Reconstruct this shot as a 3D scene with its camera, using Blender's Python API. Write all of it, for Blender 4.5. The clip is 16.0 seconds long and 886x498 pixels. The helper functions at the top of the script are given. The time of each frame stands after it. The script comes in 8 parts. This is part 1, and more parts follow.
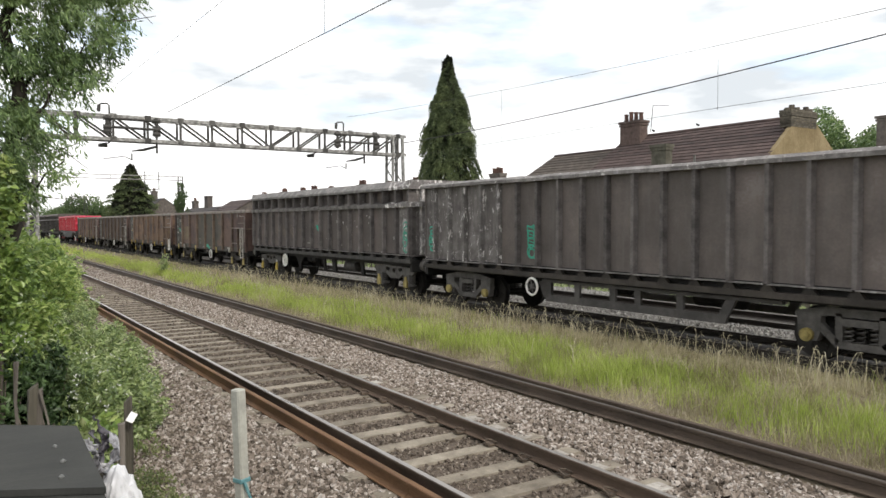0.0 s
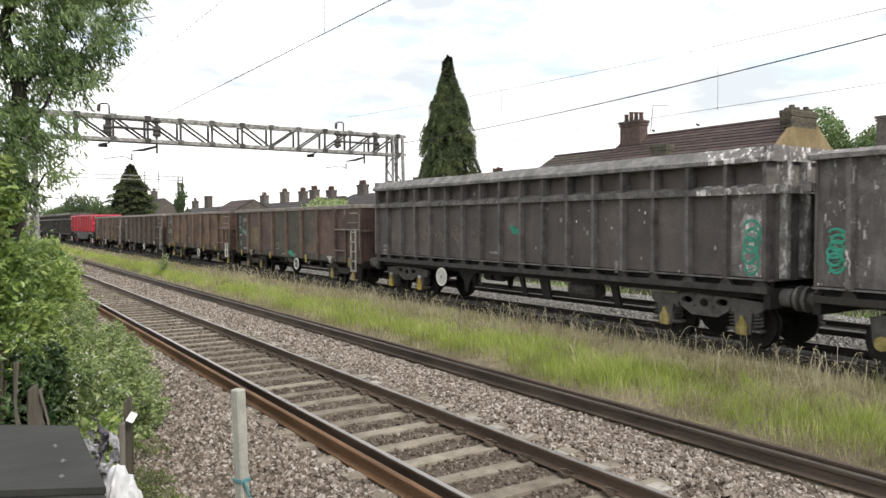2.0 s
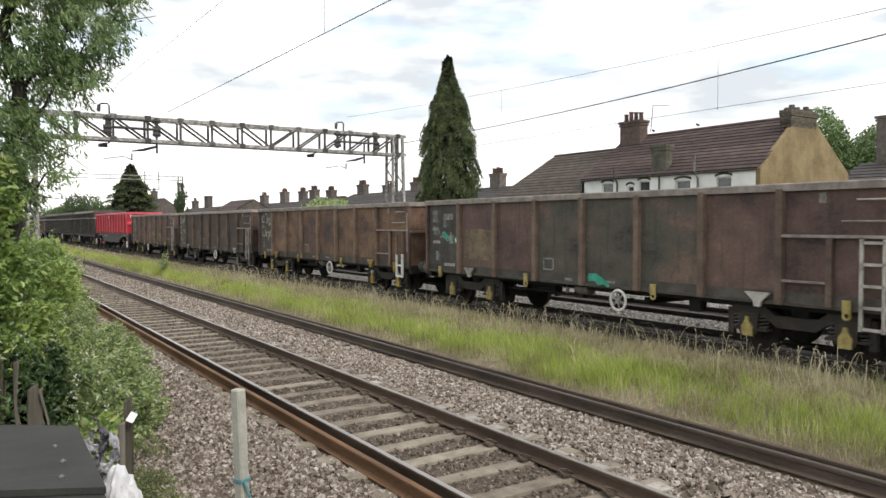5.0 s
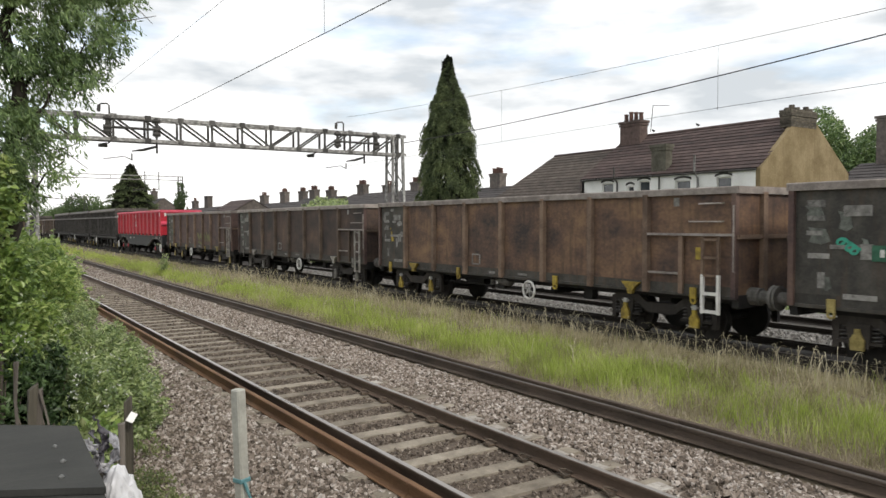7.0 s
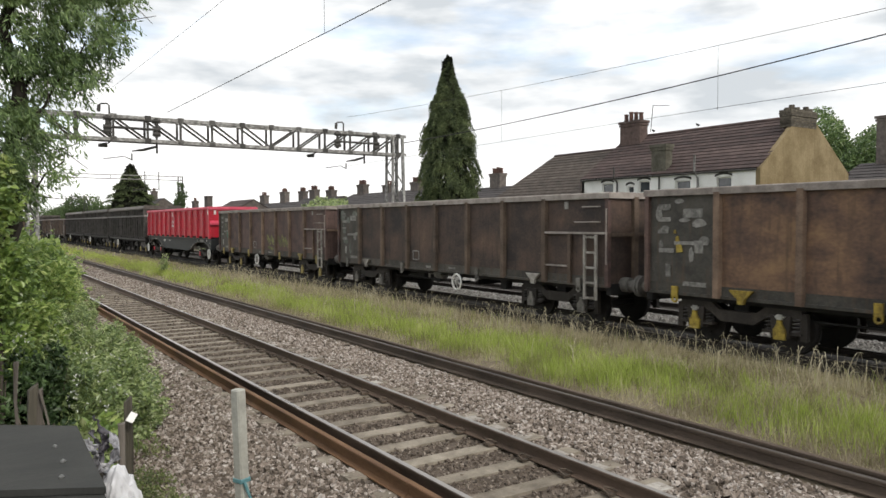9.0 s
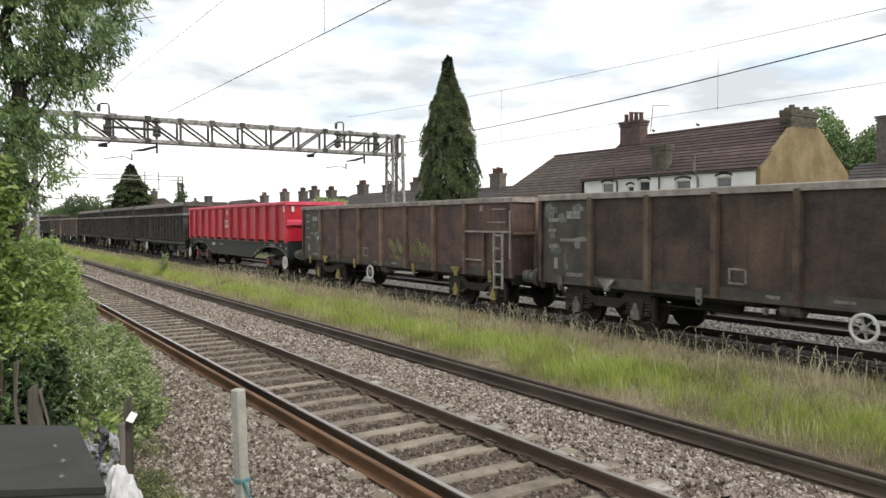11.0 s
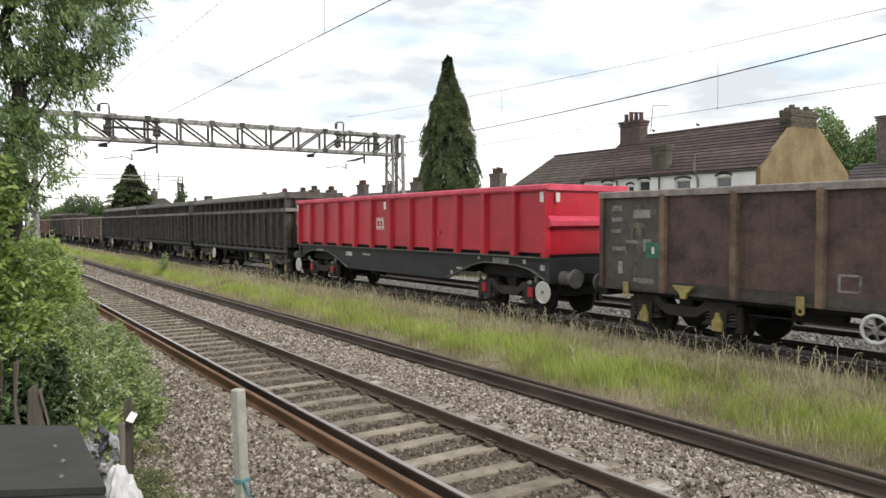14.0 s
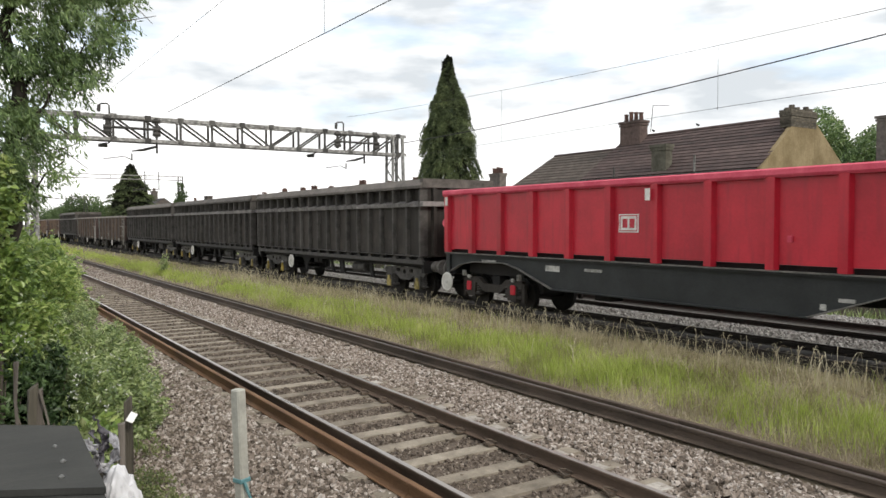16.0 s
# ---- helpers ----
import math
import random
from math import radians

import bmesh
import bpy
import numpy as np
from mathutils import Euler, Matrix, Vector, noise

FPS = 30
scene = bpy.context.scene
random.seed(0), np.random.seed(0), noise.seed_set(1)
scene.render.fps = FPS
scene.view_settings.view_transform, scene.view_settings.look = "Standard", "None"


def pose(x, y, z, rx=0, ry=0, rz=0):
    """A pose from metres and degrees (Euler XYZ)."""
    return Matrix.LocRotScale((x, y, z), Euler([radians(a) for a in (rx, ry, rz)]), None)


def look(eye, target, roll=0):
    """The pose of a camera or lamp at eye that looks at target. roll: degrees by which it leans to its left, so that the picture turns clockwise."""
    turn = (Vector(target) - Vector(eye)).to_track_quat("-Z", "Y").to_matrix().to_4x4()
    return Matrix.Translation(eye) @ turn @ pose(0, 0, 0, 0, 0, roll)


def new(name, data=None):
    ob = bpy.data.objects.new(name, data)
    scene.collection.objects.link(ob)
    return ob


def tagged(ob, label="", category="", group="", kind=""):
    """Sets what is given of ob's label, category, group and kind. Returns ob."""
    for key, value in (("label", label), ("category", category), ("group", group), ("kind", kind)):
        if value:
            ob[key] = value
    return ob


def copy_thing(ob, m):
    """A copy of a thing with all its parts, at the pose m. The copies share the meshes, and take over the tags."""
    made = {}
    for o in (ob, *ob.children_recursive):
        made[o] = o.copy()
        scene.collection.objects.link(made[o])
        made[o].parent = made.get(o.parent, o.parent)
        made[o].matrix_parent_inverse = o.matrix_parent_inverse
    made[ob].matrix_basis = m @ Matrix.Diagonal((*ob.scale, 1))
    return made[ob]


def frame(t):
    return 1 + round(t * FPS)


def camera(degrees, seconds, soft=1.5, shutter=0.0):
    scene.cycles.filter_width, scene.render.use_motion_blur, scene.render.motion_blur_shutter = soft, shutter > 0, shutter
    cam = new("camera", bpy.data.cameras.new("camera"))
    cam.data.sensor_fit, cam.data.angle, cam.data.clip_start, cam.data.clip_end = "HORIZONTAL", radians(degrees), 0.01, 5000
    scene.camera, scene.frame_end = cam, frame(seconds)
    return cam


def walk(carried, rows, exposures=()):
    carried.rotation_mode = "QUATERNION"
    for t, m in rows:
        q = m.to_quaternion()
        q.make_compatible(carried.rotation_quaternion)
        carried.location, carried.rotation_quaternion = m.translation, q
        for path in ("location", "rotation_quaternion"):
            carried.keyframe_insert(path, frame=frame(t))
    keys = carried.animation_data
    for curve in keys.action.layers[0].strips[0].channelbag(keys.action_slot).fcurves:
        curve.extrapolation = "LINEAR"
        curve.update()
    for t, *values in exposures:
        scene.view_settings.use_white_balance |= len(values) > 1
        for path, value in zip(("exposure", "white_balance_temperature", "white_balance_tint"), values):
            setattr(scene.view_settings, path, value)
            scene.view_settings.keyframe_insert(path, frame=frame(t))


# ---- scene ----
RNG = np.random.default_rng(7)
UP = Vector((0, 0, 1))

# ---------------------------------------------------------------- camera
EYE = (0.0, 0.0, 2.447)
YAW, PITCH, ROLL = radians(33.545), radians(-2.0385), -0.18
AIM = (EYE[0] + math.sin(YAW) * math.cos(PITCH), EYE[1] + math.cos(YAW) * math.cos(PITCH), EYE[2] + math.sin(PITCH))
cam = camera(61.71, 16.0, soft=1.5, shutter=0.15)
walk(cam, [(0.0, look(EYE, AIM, ROLL)), (16.0, look(EYE, AIM, ROLL))],
     exposures=[(0.0, 0.75, 6700, 10), (1.0, 0.85, 6700, 10), (3.5, 0.85, 6700, 10), (5.2, 0.71, 6700, 10), (7.0, 0.55, 6700, 10), (9.0, 0.53, 6700, 10), (11.5, 0.69, 6700, 10), (12.5, 0.76, 6700, 10), (14.0, 0.71, 6700, 10), (16.0, 0.66, 6700, 10)])

# ---------------------------------------------------------------- world and sun
SUN_DIR = Vector((0.05, -0.80, 0.66)).normalized()


def build_world():
    w = bpy.data.worlds.new("overcast_sky")
    scene.world = w
    w.use_nodes = True
    nt = w.node_tree
    nt.nodes.clear()
    out = nt.nodes.new("ShaderNodeOutputWorld")
    sky = nt.nodes.new("ShaderNodeTexSky")
    sky.sky_type, sky.sun_disc = "NISHITA", False
    sky.sun_elevation = math.asin(SUN_DIR.z)
    sky.sun_rotation = math.atan2(SUN_DIR.x, SUN_DIR.y)
    b1 = nt.nodes.new("ShaderNodeBackground")
    b1.inputs["Strength"].default_value = 0.15
    nt.links.new(sky.outputs[0], b1.inputs["Color"])
    tc = nt.nodes.new("ShaderNodeTexCoord")
    mp = nt.nodes.new("ShaderNodeMapping")
    mp.inputs["Scale"].default_value = (2.2, 2.2, 8.0)
    mp.inputs["Rotation"].default_value = (0.0, 0.0, 0.5)
    nt.links.new(tc.outputs["Generated"], mp.inputs["Vector"])
    n1 = nt.nodes.new("ShaderNodeTexNoise")
    n1.inputs["Scale"].default_value, n1.inputs["Detail"].default_value = 1.7, 7.0
    n1.inputs["Roughness"].default_value = 0.55
    nt.links.new(mp.outputs[0], n1.inputs["Vector"])
    mask = nt.nodes.new("ShaderNodeMapRange")
    for k, v in (("From Min", 0.33), ("From Max", 0.46), ("To Min", 0.55), ("To Max", 1.0)):
        mask.inputs[k].default_value = v
    nt.links.new(n1.outputs["Fac"], mask.inputs["Value"])
    n2 = nt.nodes.new("ShaderNodeTexNoise")
    n2.inputs["Scale"].default_value, n2.inputs["Detail"].default_value = 2.6, 8.0
    nt.links.new(mp.outputs[0], n2.inputs["Vector"])
    ramp = nt.nodes.new("ShaderNodeValToRGB")
    ramp.color_ramp.elements[0].position, ramp.color_ramp.elements[0].color = 0.36, (0.47, 0.51, 0.55, 1)
    ramp.color_ramp.elements[1].position, ramp.color_ramp.elements[1].color = 0.64, (0.95, 0.96, 0.97, 1)
    nt.links.new(n2.outputs["Fac"], ramp.inputs["Fac"])
    sep = nt.nodes.new("ShaderNodeSeparateXYZ")
    nt.links.new(tc.outputs["Generated"], sep.inputs[0])
    haze = nt.nodes.new("ShaderNodeMapRange")
    for k, v in (("From Min", 0.05), ("From Max", 0.14), ("To Min", 1.0), ("To Max", 0.0)):
        haze.inputs[k].default_value = v
    nt.links.new(sep.outputs["Z"], haze.inputs["Value"])
    far = nt.nodes.new("ShaderNodeMixRGB")
    far.inputs[2].default_value = (0.93, 0.94, 0.95, 1)
    nt.links.new(haze.outputs["Result"], far.inputs[0])
    nt.links.new(ramp.outputs["Color"], far.inputs[1])
    b2 = nt.nodes.new("ShaderNodeBackground")
    b2.inputs["Strength"].default_value = 1.0
    nt.links.new(far.outputs["Color"], b2.inputs["Color"])
    mix = nt.nodes.new("ShaderNodeMixShader")
    nt.links.new(mask.outputs["Result"], mix.inputs["Fac"])
    nt.links.new(b1.outputs[0], mix.inputs[1])
    nt.links.new(b2.outputs[0], mix.inputs[2])
    nt.links.new(mix.outputs[0], out.inputs["Surface"])


build_world()
sun_data = bpy.data.lights.new("sun", "SUN")
sun_data.energy, sun_data.angle, sun_data.color = 1.3, radians(12), (1.0, 0.95, 0.87)
sun = new("sun", sun_data)
sun.matrix_world = look(SUN_DIR * 50, (0, 0, 0))


# ---------------------------------------------------------------- materials
def material(name, stops, scale=2.0, rough=0.8, metal=0.0, bump=0.3, grain=40.0, stretch=(1, 1, 1), detail=6.0,
             per="object", spec=0.4, streak=None, translucent=0.0, jitter=0.22, fleck=None, fleck_scale=(3.0, 3.0, 1.4)):
    """Procedural surface: a colour ramp over two scales of noise, an offset for each object or island, fine bump.
    stops: (position, (r, g, b)) from low to high. streak: (colour, amount) of vertical run marks."""
    m = bpy.data.materials.new(name)
    m.use_nodes = True
    nt = m.node_tree
    bsdf = nt.nodes["Principled BSDF"]
    link = nt.links.new
    tc = nt.nodes.new("ShaderNodeTexCoord")
    info = nt.nodes.new("ShaderNodeObjectInfo")
    geo = nt.nodes.new("ShaderNodeNewGeometry")
    rnd = info.outputs["Random"] if per == "object" else geo.outputs["Random Per Island"]
    off = nt.nodes.new("ShaderNodeVectorMath")
    off.operation = "MULTIPLY_ADD"
    comb = nt.nodes.new("ShaderNodeCombineXYZ")
    for i in range(3):
        link(rnd, comb.inputs[i])
    off.inputs[1].default_value = (0.0, 0.0, 0.0) if translucent else (37.0, 91.0, 53.0)
    link(comb.outputs[0], off.inputs[0])
    link(tc.outputs["Object"], off.inputs[2])
    mp = nt.nodes.new("ShaderNodeMapping")
    mp.inputs["Scale"].default_value = stretch
    link(off.outputs[0], mp.inputs["Vector"])
    n1 = nt.nodes.new("ShaderNodeTexNoise")
    n1.inputs["Scale"].default_value, n1.inputs["Detail"].default_value = scale, detail
    n1.inputs["Roughness"].default_value = 0.62
    link(mp.outputs[0], n1.inputs["Vector"])
    n2 = nt.nodes.new("ShaderNodeTexNoise")
    n2.inputs["Scale"].default_value, n2.inputs["Detail"].default_value = grain, 3.0
    link(mp.outputs[0], n2.inputs["Vector"])
    add = nt.nodes.new("ShaderNodeMath")
    add.operation = "MULTIPLY_ADD"
    add.inputs[1].default_value = 0.3
    link(n2.outputs["Fac"], add.inputs[0])
    link(n1.outputs["Fac"], add.inputs[2])
    sub = nt.nodes.new("ShaderNodeMath")
    sub.operation = "MULTIPLY_ADD"
    sub.inputs[1].default_value = jitter
    link(rnd, sub.inputs[0])
    link(add.outputs[0], sub.inputs[2])
    mr = nt.nodes.new("ShaderNodeMapRange")
    mr.inputs["From Min"].default_value, mr.inputs["From Max"].default_value = 0.48, 1.05
    link(sub.outputs[0], mr.inputs["Value"])
    ramp = nt.nodes.new("ShaderNodeValToRGB")
    el = ramp.color_ramp.elements
    while len(el) < len(stops):
        el.new(0.5)
    for e, (p, c) in zip(el, stops):
        e.position, e.color = p, (*c, 1)
    link(mr.outputs["Result"], ramp.inputs["Fac"])
    colour = ramp.outputs["Color"]
    if streak:
        ms = nt.nodes.new("ShaderNodeMapping")
        ms.inputs["Scale"].default_value = (5.0, 5.0, 0.5)
        link(off.outputs[0], ms.inputs["Vector"])
        ns = nt.nodes.new("ShaderNodeTexNoise")
        ns.inputs["Scale"].default_value, ns.inputs["Detail"].default_value = 1.6, 6.0
        link(ms.outputs[0], ns.inputs["Vector"])
        sr = nt.nodes.new("ShaderNodeMapRange")
        sr.inputs["From Min"].default_value, sr.inputs["From Max"].default_value = 0.52, 0.72
        sr.inputs["To Max"].default_value = streak[1]
        link(ns.outputs["Fac"], sr.inputs["Value"])
        mx = nt.nodes.new("ShaderNodeMix")
        mx.data_type = "RGBA"
        mx.inputs["B"].default_value = (*streak[0], 1)
        for s in mx.inputs:
            if s.name == "A" and s.type == "RGBA":
                link(colour, s)
            if s.name == "B" and s.type == "RGBA":
                s.default_value = (*streak[0], 1)
        link(sr.outputs["Result"], mx.inputs["Factor"])
        colour = [o for o in mx.outputs if o.type == "RGBA"][0]
    if fleck:
        mf = nt.nodes.new("ShaderNodeMapping")
        mf.inputs["Scale"].default_value = fleck_scale
        link(off.outputs[0], mf.inputs["Vector"])
        nf = nt.nodes.new("ShaderNodeTexNoise")
        nf.inputs["Scale"].default_value, nf.inputs["Detail"].default_value, nf.inputs["Roughness"].default_value = 2.4, 9.0, 0.72
        link(mf.outputs[0], nf.inputs["Vector"])
        fr = nt.nodes.new("ShaderNodeMapRange")
        fr.inputs["From Min"].default_value, fr.inputs["From Max"].default_value = fleck[1], fleck[1] + 0.05
        link(nf.outputs["Fac"], fr.inputs["Value"])
        fm = nt.nodes.new("ShaderNodeMixRGB")
        fm.inputs[2].default_value = (*fleck[0], 1)
        link(fr.outputs["Result"], fm.inputs[0])
        link(colour, fm.inputs[1])
        colour = fm.outputs["Color"]
    link(colour, bsdf.inputs["Base Color"])
    bsdf.inputs["Metallic"].default_value = metal
    bsdf.inputs["Specular IOR Level"].default_value = spec
    rr = nt.nodes.new("ShaderNodeMapRange")
    rr.inputs["To Min"].default_value, rr.inputs["To Max"].default_value = max(rough - 0.12, 0.05), min(rough + 0.1, 1)
    link(n1.outputs["Fac"], rr.inputs["Value"])
    link(rr.outputs["Result"], bsdf.inputs["Roughness"])
    if bump:
        bp = nt.nodes.new("ShaderNodeBump")
        bp.inputs["Strength"].default_value, bp.inputs["Distance"].default_value = bump, 0.02
        link(add.outputs[0], bp.inputs["Height"])
        link(bp.outputs["Normal"], bsdf.inputs["Normal"])
    if translucent:
        tr = nt.nodes.new("ShaderNodeBsdfTranslucent")
        link(colour, tr.inputs["Color"])
        ms = nt.nodes.new("ShaderNodeMixShader")
        ms.inputs["Fac"].default_value = translucent
        out = nt.nodes["Material Output"]
        link(bsdf.outputs[0], ms.inputs[1])
        link(tr.outputs[0], ms.inputs[2])
        link(ms.outputs[0], out.inputs["Surface"])
    return m


def two(a, b):
    return [(0.15, a), (0.85, b)]


M_STONE = material("ballast_stone", [(0.0, (0.033, 0.026, 0.021)), (0.38, (0.136, 0.110, 0.088)), (0.72, (0.257, 0.212, 0.178)), (1.0, (0.44, 0.40, 0.365))], 5, 0.9, grain=60, per="island", jitter=0.39)
M_STONE_BROWN = material("brown_ballast_stone", [(0.0, (0.026, 0.020, 0.015)), (0.4, (0.085, 0.066, 0.052)), (0.8, (0.155, 0.125, 0.10)), (1.0, (0.28, 0.24, 0.20))], 5, 0.9, grain=60, per="island", jitter=0.34)
M_STONE_PALE = material("pale_ballast_stone", [(0.0, (0.09, 0.086, 0.08)), (0.5, (0.24, 0.232, 0.222)), (1.0, (0.48, 0.47, 0.45))], 5, 0.9, grain=60, per="island")
M_BED = material("ballast_bed", two((0.05, 0.038, 0.029), (0.14, 0.11, 0.085)), 9, 0.95, bump=0.8, grain=30)
# Near-black bed: oil and shadow together, both put into the colour.
M_BED_OIL_SHADE = material("oily_shadow_black_ballast", two((0.014, 0.012, 0.010), (0.05, 0.043, 0.037)), 9, 0.9, bump=0.8, grain=30)
M_EARTH = material("earth_and_weeds", [(0.1, (0.07, 0.055, 0.035)), (0.5, (0.07, 0.09, 0.03)), (0.9, (0.15, 0.14, 0.08))], 0.8, 0.95, bump=0.8, grain=14)
M_SOIL = material("grass_soil", [(0.0, (0.072, 0.055, 0.037)), (0.5, (0.160, 0.130, 0.090)), (1.0, (0.275, 0.237, 0.176))], 1.5, 0.95, bump=0.8, grain=22)
M_SPARE = material("orange_rusty_rail", two((0.069, 0.036, 0.019), (0.193, 0.105, 0.054)), 3, 0.8, 0.1, grain=70, stretch=(1, 0.25, 1))
M_RAIL = material("rusty_rail", two((0.045, 0.031, 0.022), (0.125, 0.086, 0.062)), 3, 0.75, 0.1, grain=70, stretch=(1, 0.25, 1))
M_RAIL_OLD = material("brown_rail", two((0.05, 0.037, 0.028), (0.14, 0.105, 0.08)), 3, 0.8, 0.1, grain=70, stretch=(1, 0.25, 1))
# The shade on the far rails' webs is put into this near-black colour.
M_RAIL_DARK = material("shadow_black_rail", two((0.014, 0.012, 0.010), (0.045, 0.037, 0.031)), 3, 0.75, 0.1, grain=70, stretch=(1, 0.25, 1))
M_RAIL_TOP = material("worn_rail_head", two((0.12, 0.105, 0.092), (0.34, 0.315, 0.29)), 3, 0.30, 0.5, bump=0.05, stretch=(1, 0.1, 1))
M_RAIL_TOP_OLD = material("dull_rail_head", two((0.05, 0.04, 0.035), (0.17, 0.15, 0.13)), 3, 0.5, 0.4, bump=0.05, stretch=(1, 0.1, 1))
M_SLEEPER = material("concrete_sleeper", [(0.1, (0.115, 0.096, 0.073)), (0.6, (0.235, 0.203, 0.16)), (1.0, (0.36, 0.32, 0.26))], 3.5, 0.92, grain=60, bump=0.4)
M_SLEEPEND = material("pale_dusty_concrete", two((0.20, 0.18, 0.155), (0.44, 0.41, 0.37)), 9, 0.92, grain=40, bump=0.5)
M_CLIP = material("sprung_clip", two((0.05, 0.04, 0.03), (0.16, 0.12, 0.09)), 20, 0.7, 0.3)
M_BOX = material("weathered_dark_steel", [(0.0, (0.057, 0.048, 0.045)), (0.5, (0.092, 0.077, 0.071)), (0.85, (0.136, 0.109, 0.100)), (1.0, (0.172, 0.144, 0.136))], 1.1, 0.72, 0.0, grain=20, streak=((0.13, 0.118, 0.112), 0.30), bump=0.12, fleck=((0.46, 0.44, 0.43), 0.715), fleck_scale=(5.0, 5.0, 2.2))
M_BOXBROWN = material("weathered_brown_grey_steel", [(0.0, (0.070, 0.059, 0.054)), (0.5, (0.104, 0.088, 0.081)), (0.85, (0.146, 0.121, 0.111)), (1.0, (0.18, 0.155, 0.146))], 0.9, 0.72, 0.0, detail=3.0, grain=20, streak=((0.16, 0.148, 0.14), 0.30), bump=0.1, fleck=((0.46, 0.44, 0.43), 0.725), fleck_scale=(5.0, 5.0, 2.2))
# Rim grey raised so that the base colour carries its bright highlights.
M_RIM_HIGHLIT = material("highlit_grey_rim", two((0.13, 0.124, 0.12), (0.33, 0.316, 0.306)), 3, 0.85, grain=24, fleck=((0.50, 0.48, 0.47), 0.68))
M_BOXDARK = material("blackened_steel", [(0.0, (0.014, 0.012, 0.010)), (0.55, (0.031, 0.026, 0.022)), (1.0, (0.065, 0.054, 0.046))], 1.5, 0.75, grain=28, streak=((0.08, 0.07, 0.062), 0.25), bump=0.15, fleck=((0.18, 0.165, 0.155), 0.72))
M_DARKRIM = material("dull_dark_rim", two((0.045, 0.040, 0.036), (0.14, 0.125, 0.112)), 3, 0.85, grain=24)
# Rib paler than its sheet: the rib highlights are put into the colour.
M_DARKRIB = material("highlit_blackened_rib", two((0.034, 0.031, 0.028), (0.10, 0.092, 0.084)), 3, 0.75, grain=28)
M_BOXRIB = material("dark_steel_rib", two((0.052, 0.046, 0.045), (0.165, 0.147, 0.142)), 3, 0.75, grain=20, fleck=((0.46, 0.44, 0.43), 0.67), fleck_scale=(5.0, 5.0, 2.2))
M_BOXSCUFF = material("scuffed_dark_steel", [(0.0, (0.055, 0.049, 0.047)), (0.5, (0.115, 0.102, 0.097)), (0.85, (0.20, 0.185, 0.178)), (1.0, (0.34, 0.32, 0.31))], 2.2, 0.8, grain=30, streak=((0.26, 0.245, 0.235), 0.45), bump=0.2, fleck=((0.58, 0.555, 0.54), 0.585), fleck_scale=(4.0, 4.0, 1.2))
M_RIBSCUFF = material("scraped_dark_steel_rib", two((0.075, 0.068, 0.065), (0.20, 0.185, 0.178)), 3, 0.8, grain=20, fleck=((0.66, 0.63, 0.61), 0.56), fleck_scale=(3.0, 3.0, 1.2))
M_RIM = material("dusty_grey_rim", two((0.13, 0.12, 0.116), (0.36, 0.34, 0.33)), 3, 0.85, grain=24, fleck=((0.66, 0.63, 0.61), 0.60))
M_RUST = material("rust_brown_steel", [(0.0, (0.030, 0.021, 0.023)), (0.35, (0.090, 0.055, 0.048)), (0.7, (0.137, 0.088, 0.071)), (0.9, (0.178, 0.119, 0.088)), (1.0, (0.234, 0.165, 0.127))], 0.9, 0.70, detail=3.5, grain=14, streak=((0.034, 0.025, 0.024), 0.5), bump=0.25, stretch=(1, 1, 1.3), jitter=0.10, fleck=((0.26, 0.22, 0.19), 0.68), fleck_scale=(5.0, 5.0, 3.0))
M_RUST_MOSS = material("brown_steel_with_green_grime", [(0.0, (0.024, 0.022, 0.020)), (0.30, (0.070, 0.064, 0.052)), (0.52, (0.088, 0.076, 0.062)), (0.64, (0.130, 0.088, 0.070)), (0.85, (0.172, 0.122, 0.092)), (1.0, (0.230, 0.190, 0.155))], 0.8, 0.72, detail=3.5, grain=14, streak=((0.035, 0.034, 0.030), 0.6), bump=0.25, stretch=(1, 1, 1.6), jitter=0.10, fleck=((0.30, 0.27, 0.24), 0.66), fleck_scale=(5.0, 5.0, 3.0))
M_RUST_DARK = material("dark_brown_grimy_steel", [(0.0, (0.022, 0.017, 0.016)), (0.35, (0.062, 0.042, 0.034)), (0.7, (0.105, 0.068, 0.050)), (0.9, (0.140, 0.094, 0.064)), (1.0, (0.175, 0.130, 0.100))], 0.9, 0.72, detail=3.5, grain=14, streak=((0.028, 0.022, 0.020), 0.6), bump=0.25, stretch=(1, 1, 1.3), jitter=0.10, fleck=((0.24, 0.21, 0.18), 0.69), fleck_scale=(5.0, 5.0, 3.0))
M_GREYFIT = material("greyed_fitting_paint", two((0.05, 0.047, 0.042), (0.20, 0.19, 0.17)), 7, 0.75, grain=30)
M_RUST_WARM = material("orange_brown_rusty_steel", [(0.0, (0.032, 0.024, 0.022)), (0.3, (0.097, 0.058, 0.042)), (0.6, (0.178, 0.106, 0.063)), (0.85, (0.243, 0.149, 0.078)), (1.0, (0.313, 0.211, 0.119))], 0.9, 0.70, detail=3.0, grain=12, streak=((0.034, 0.025, 0.021), 0.5), bump=0.25, stretch=(1, 1, 1.5), jitter=0.10, fleck=((0.28, 0.23, 0.17), 0.68), fleck_scale=(4.0, 4.0, 2.4))
M_SCRAPE = material("scraped_pale_steel", [(0.0, (0.09, 0.082, 0.08)), (0.5, (0.21, 0.195, 0.19)), (1.0, (0.42, 0.40, 0.39))], 3, 0.85, grain=24, fleck=((0.72, 0.69, 0.67), 0.53), fleck_scale=(3.5, 3.5, 1.6))
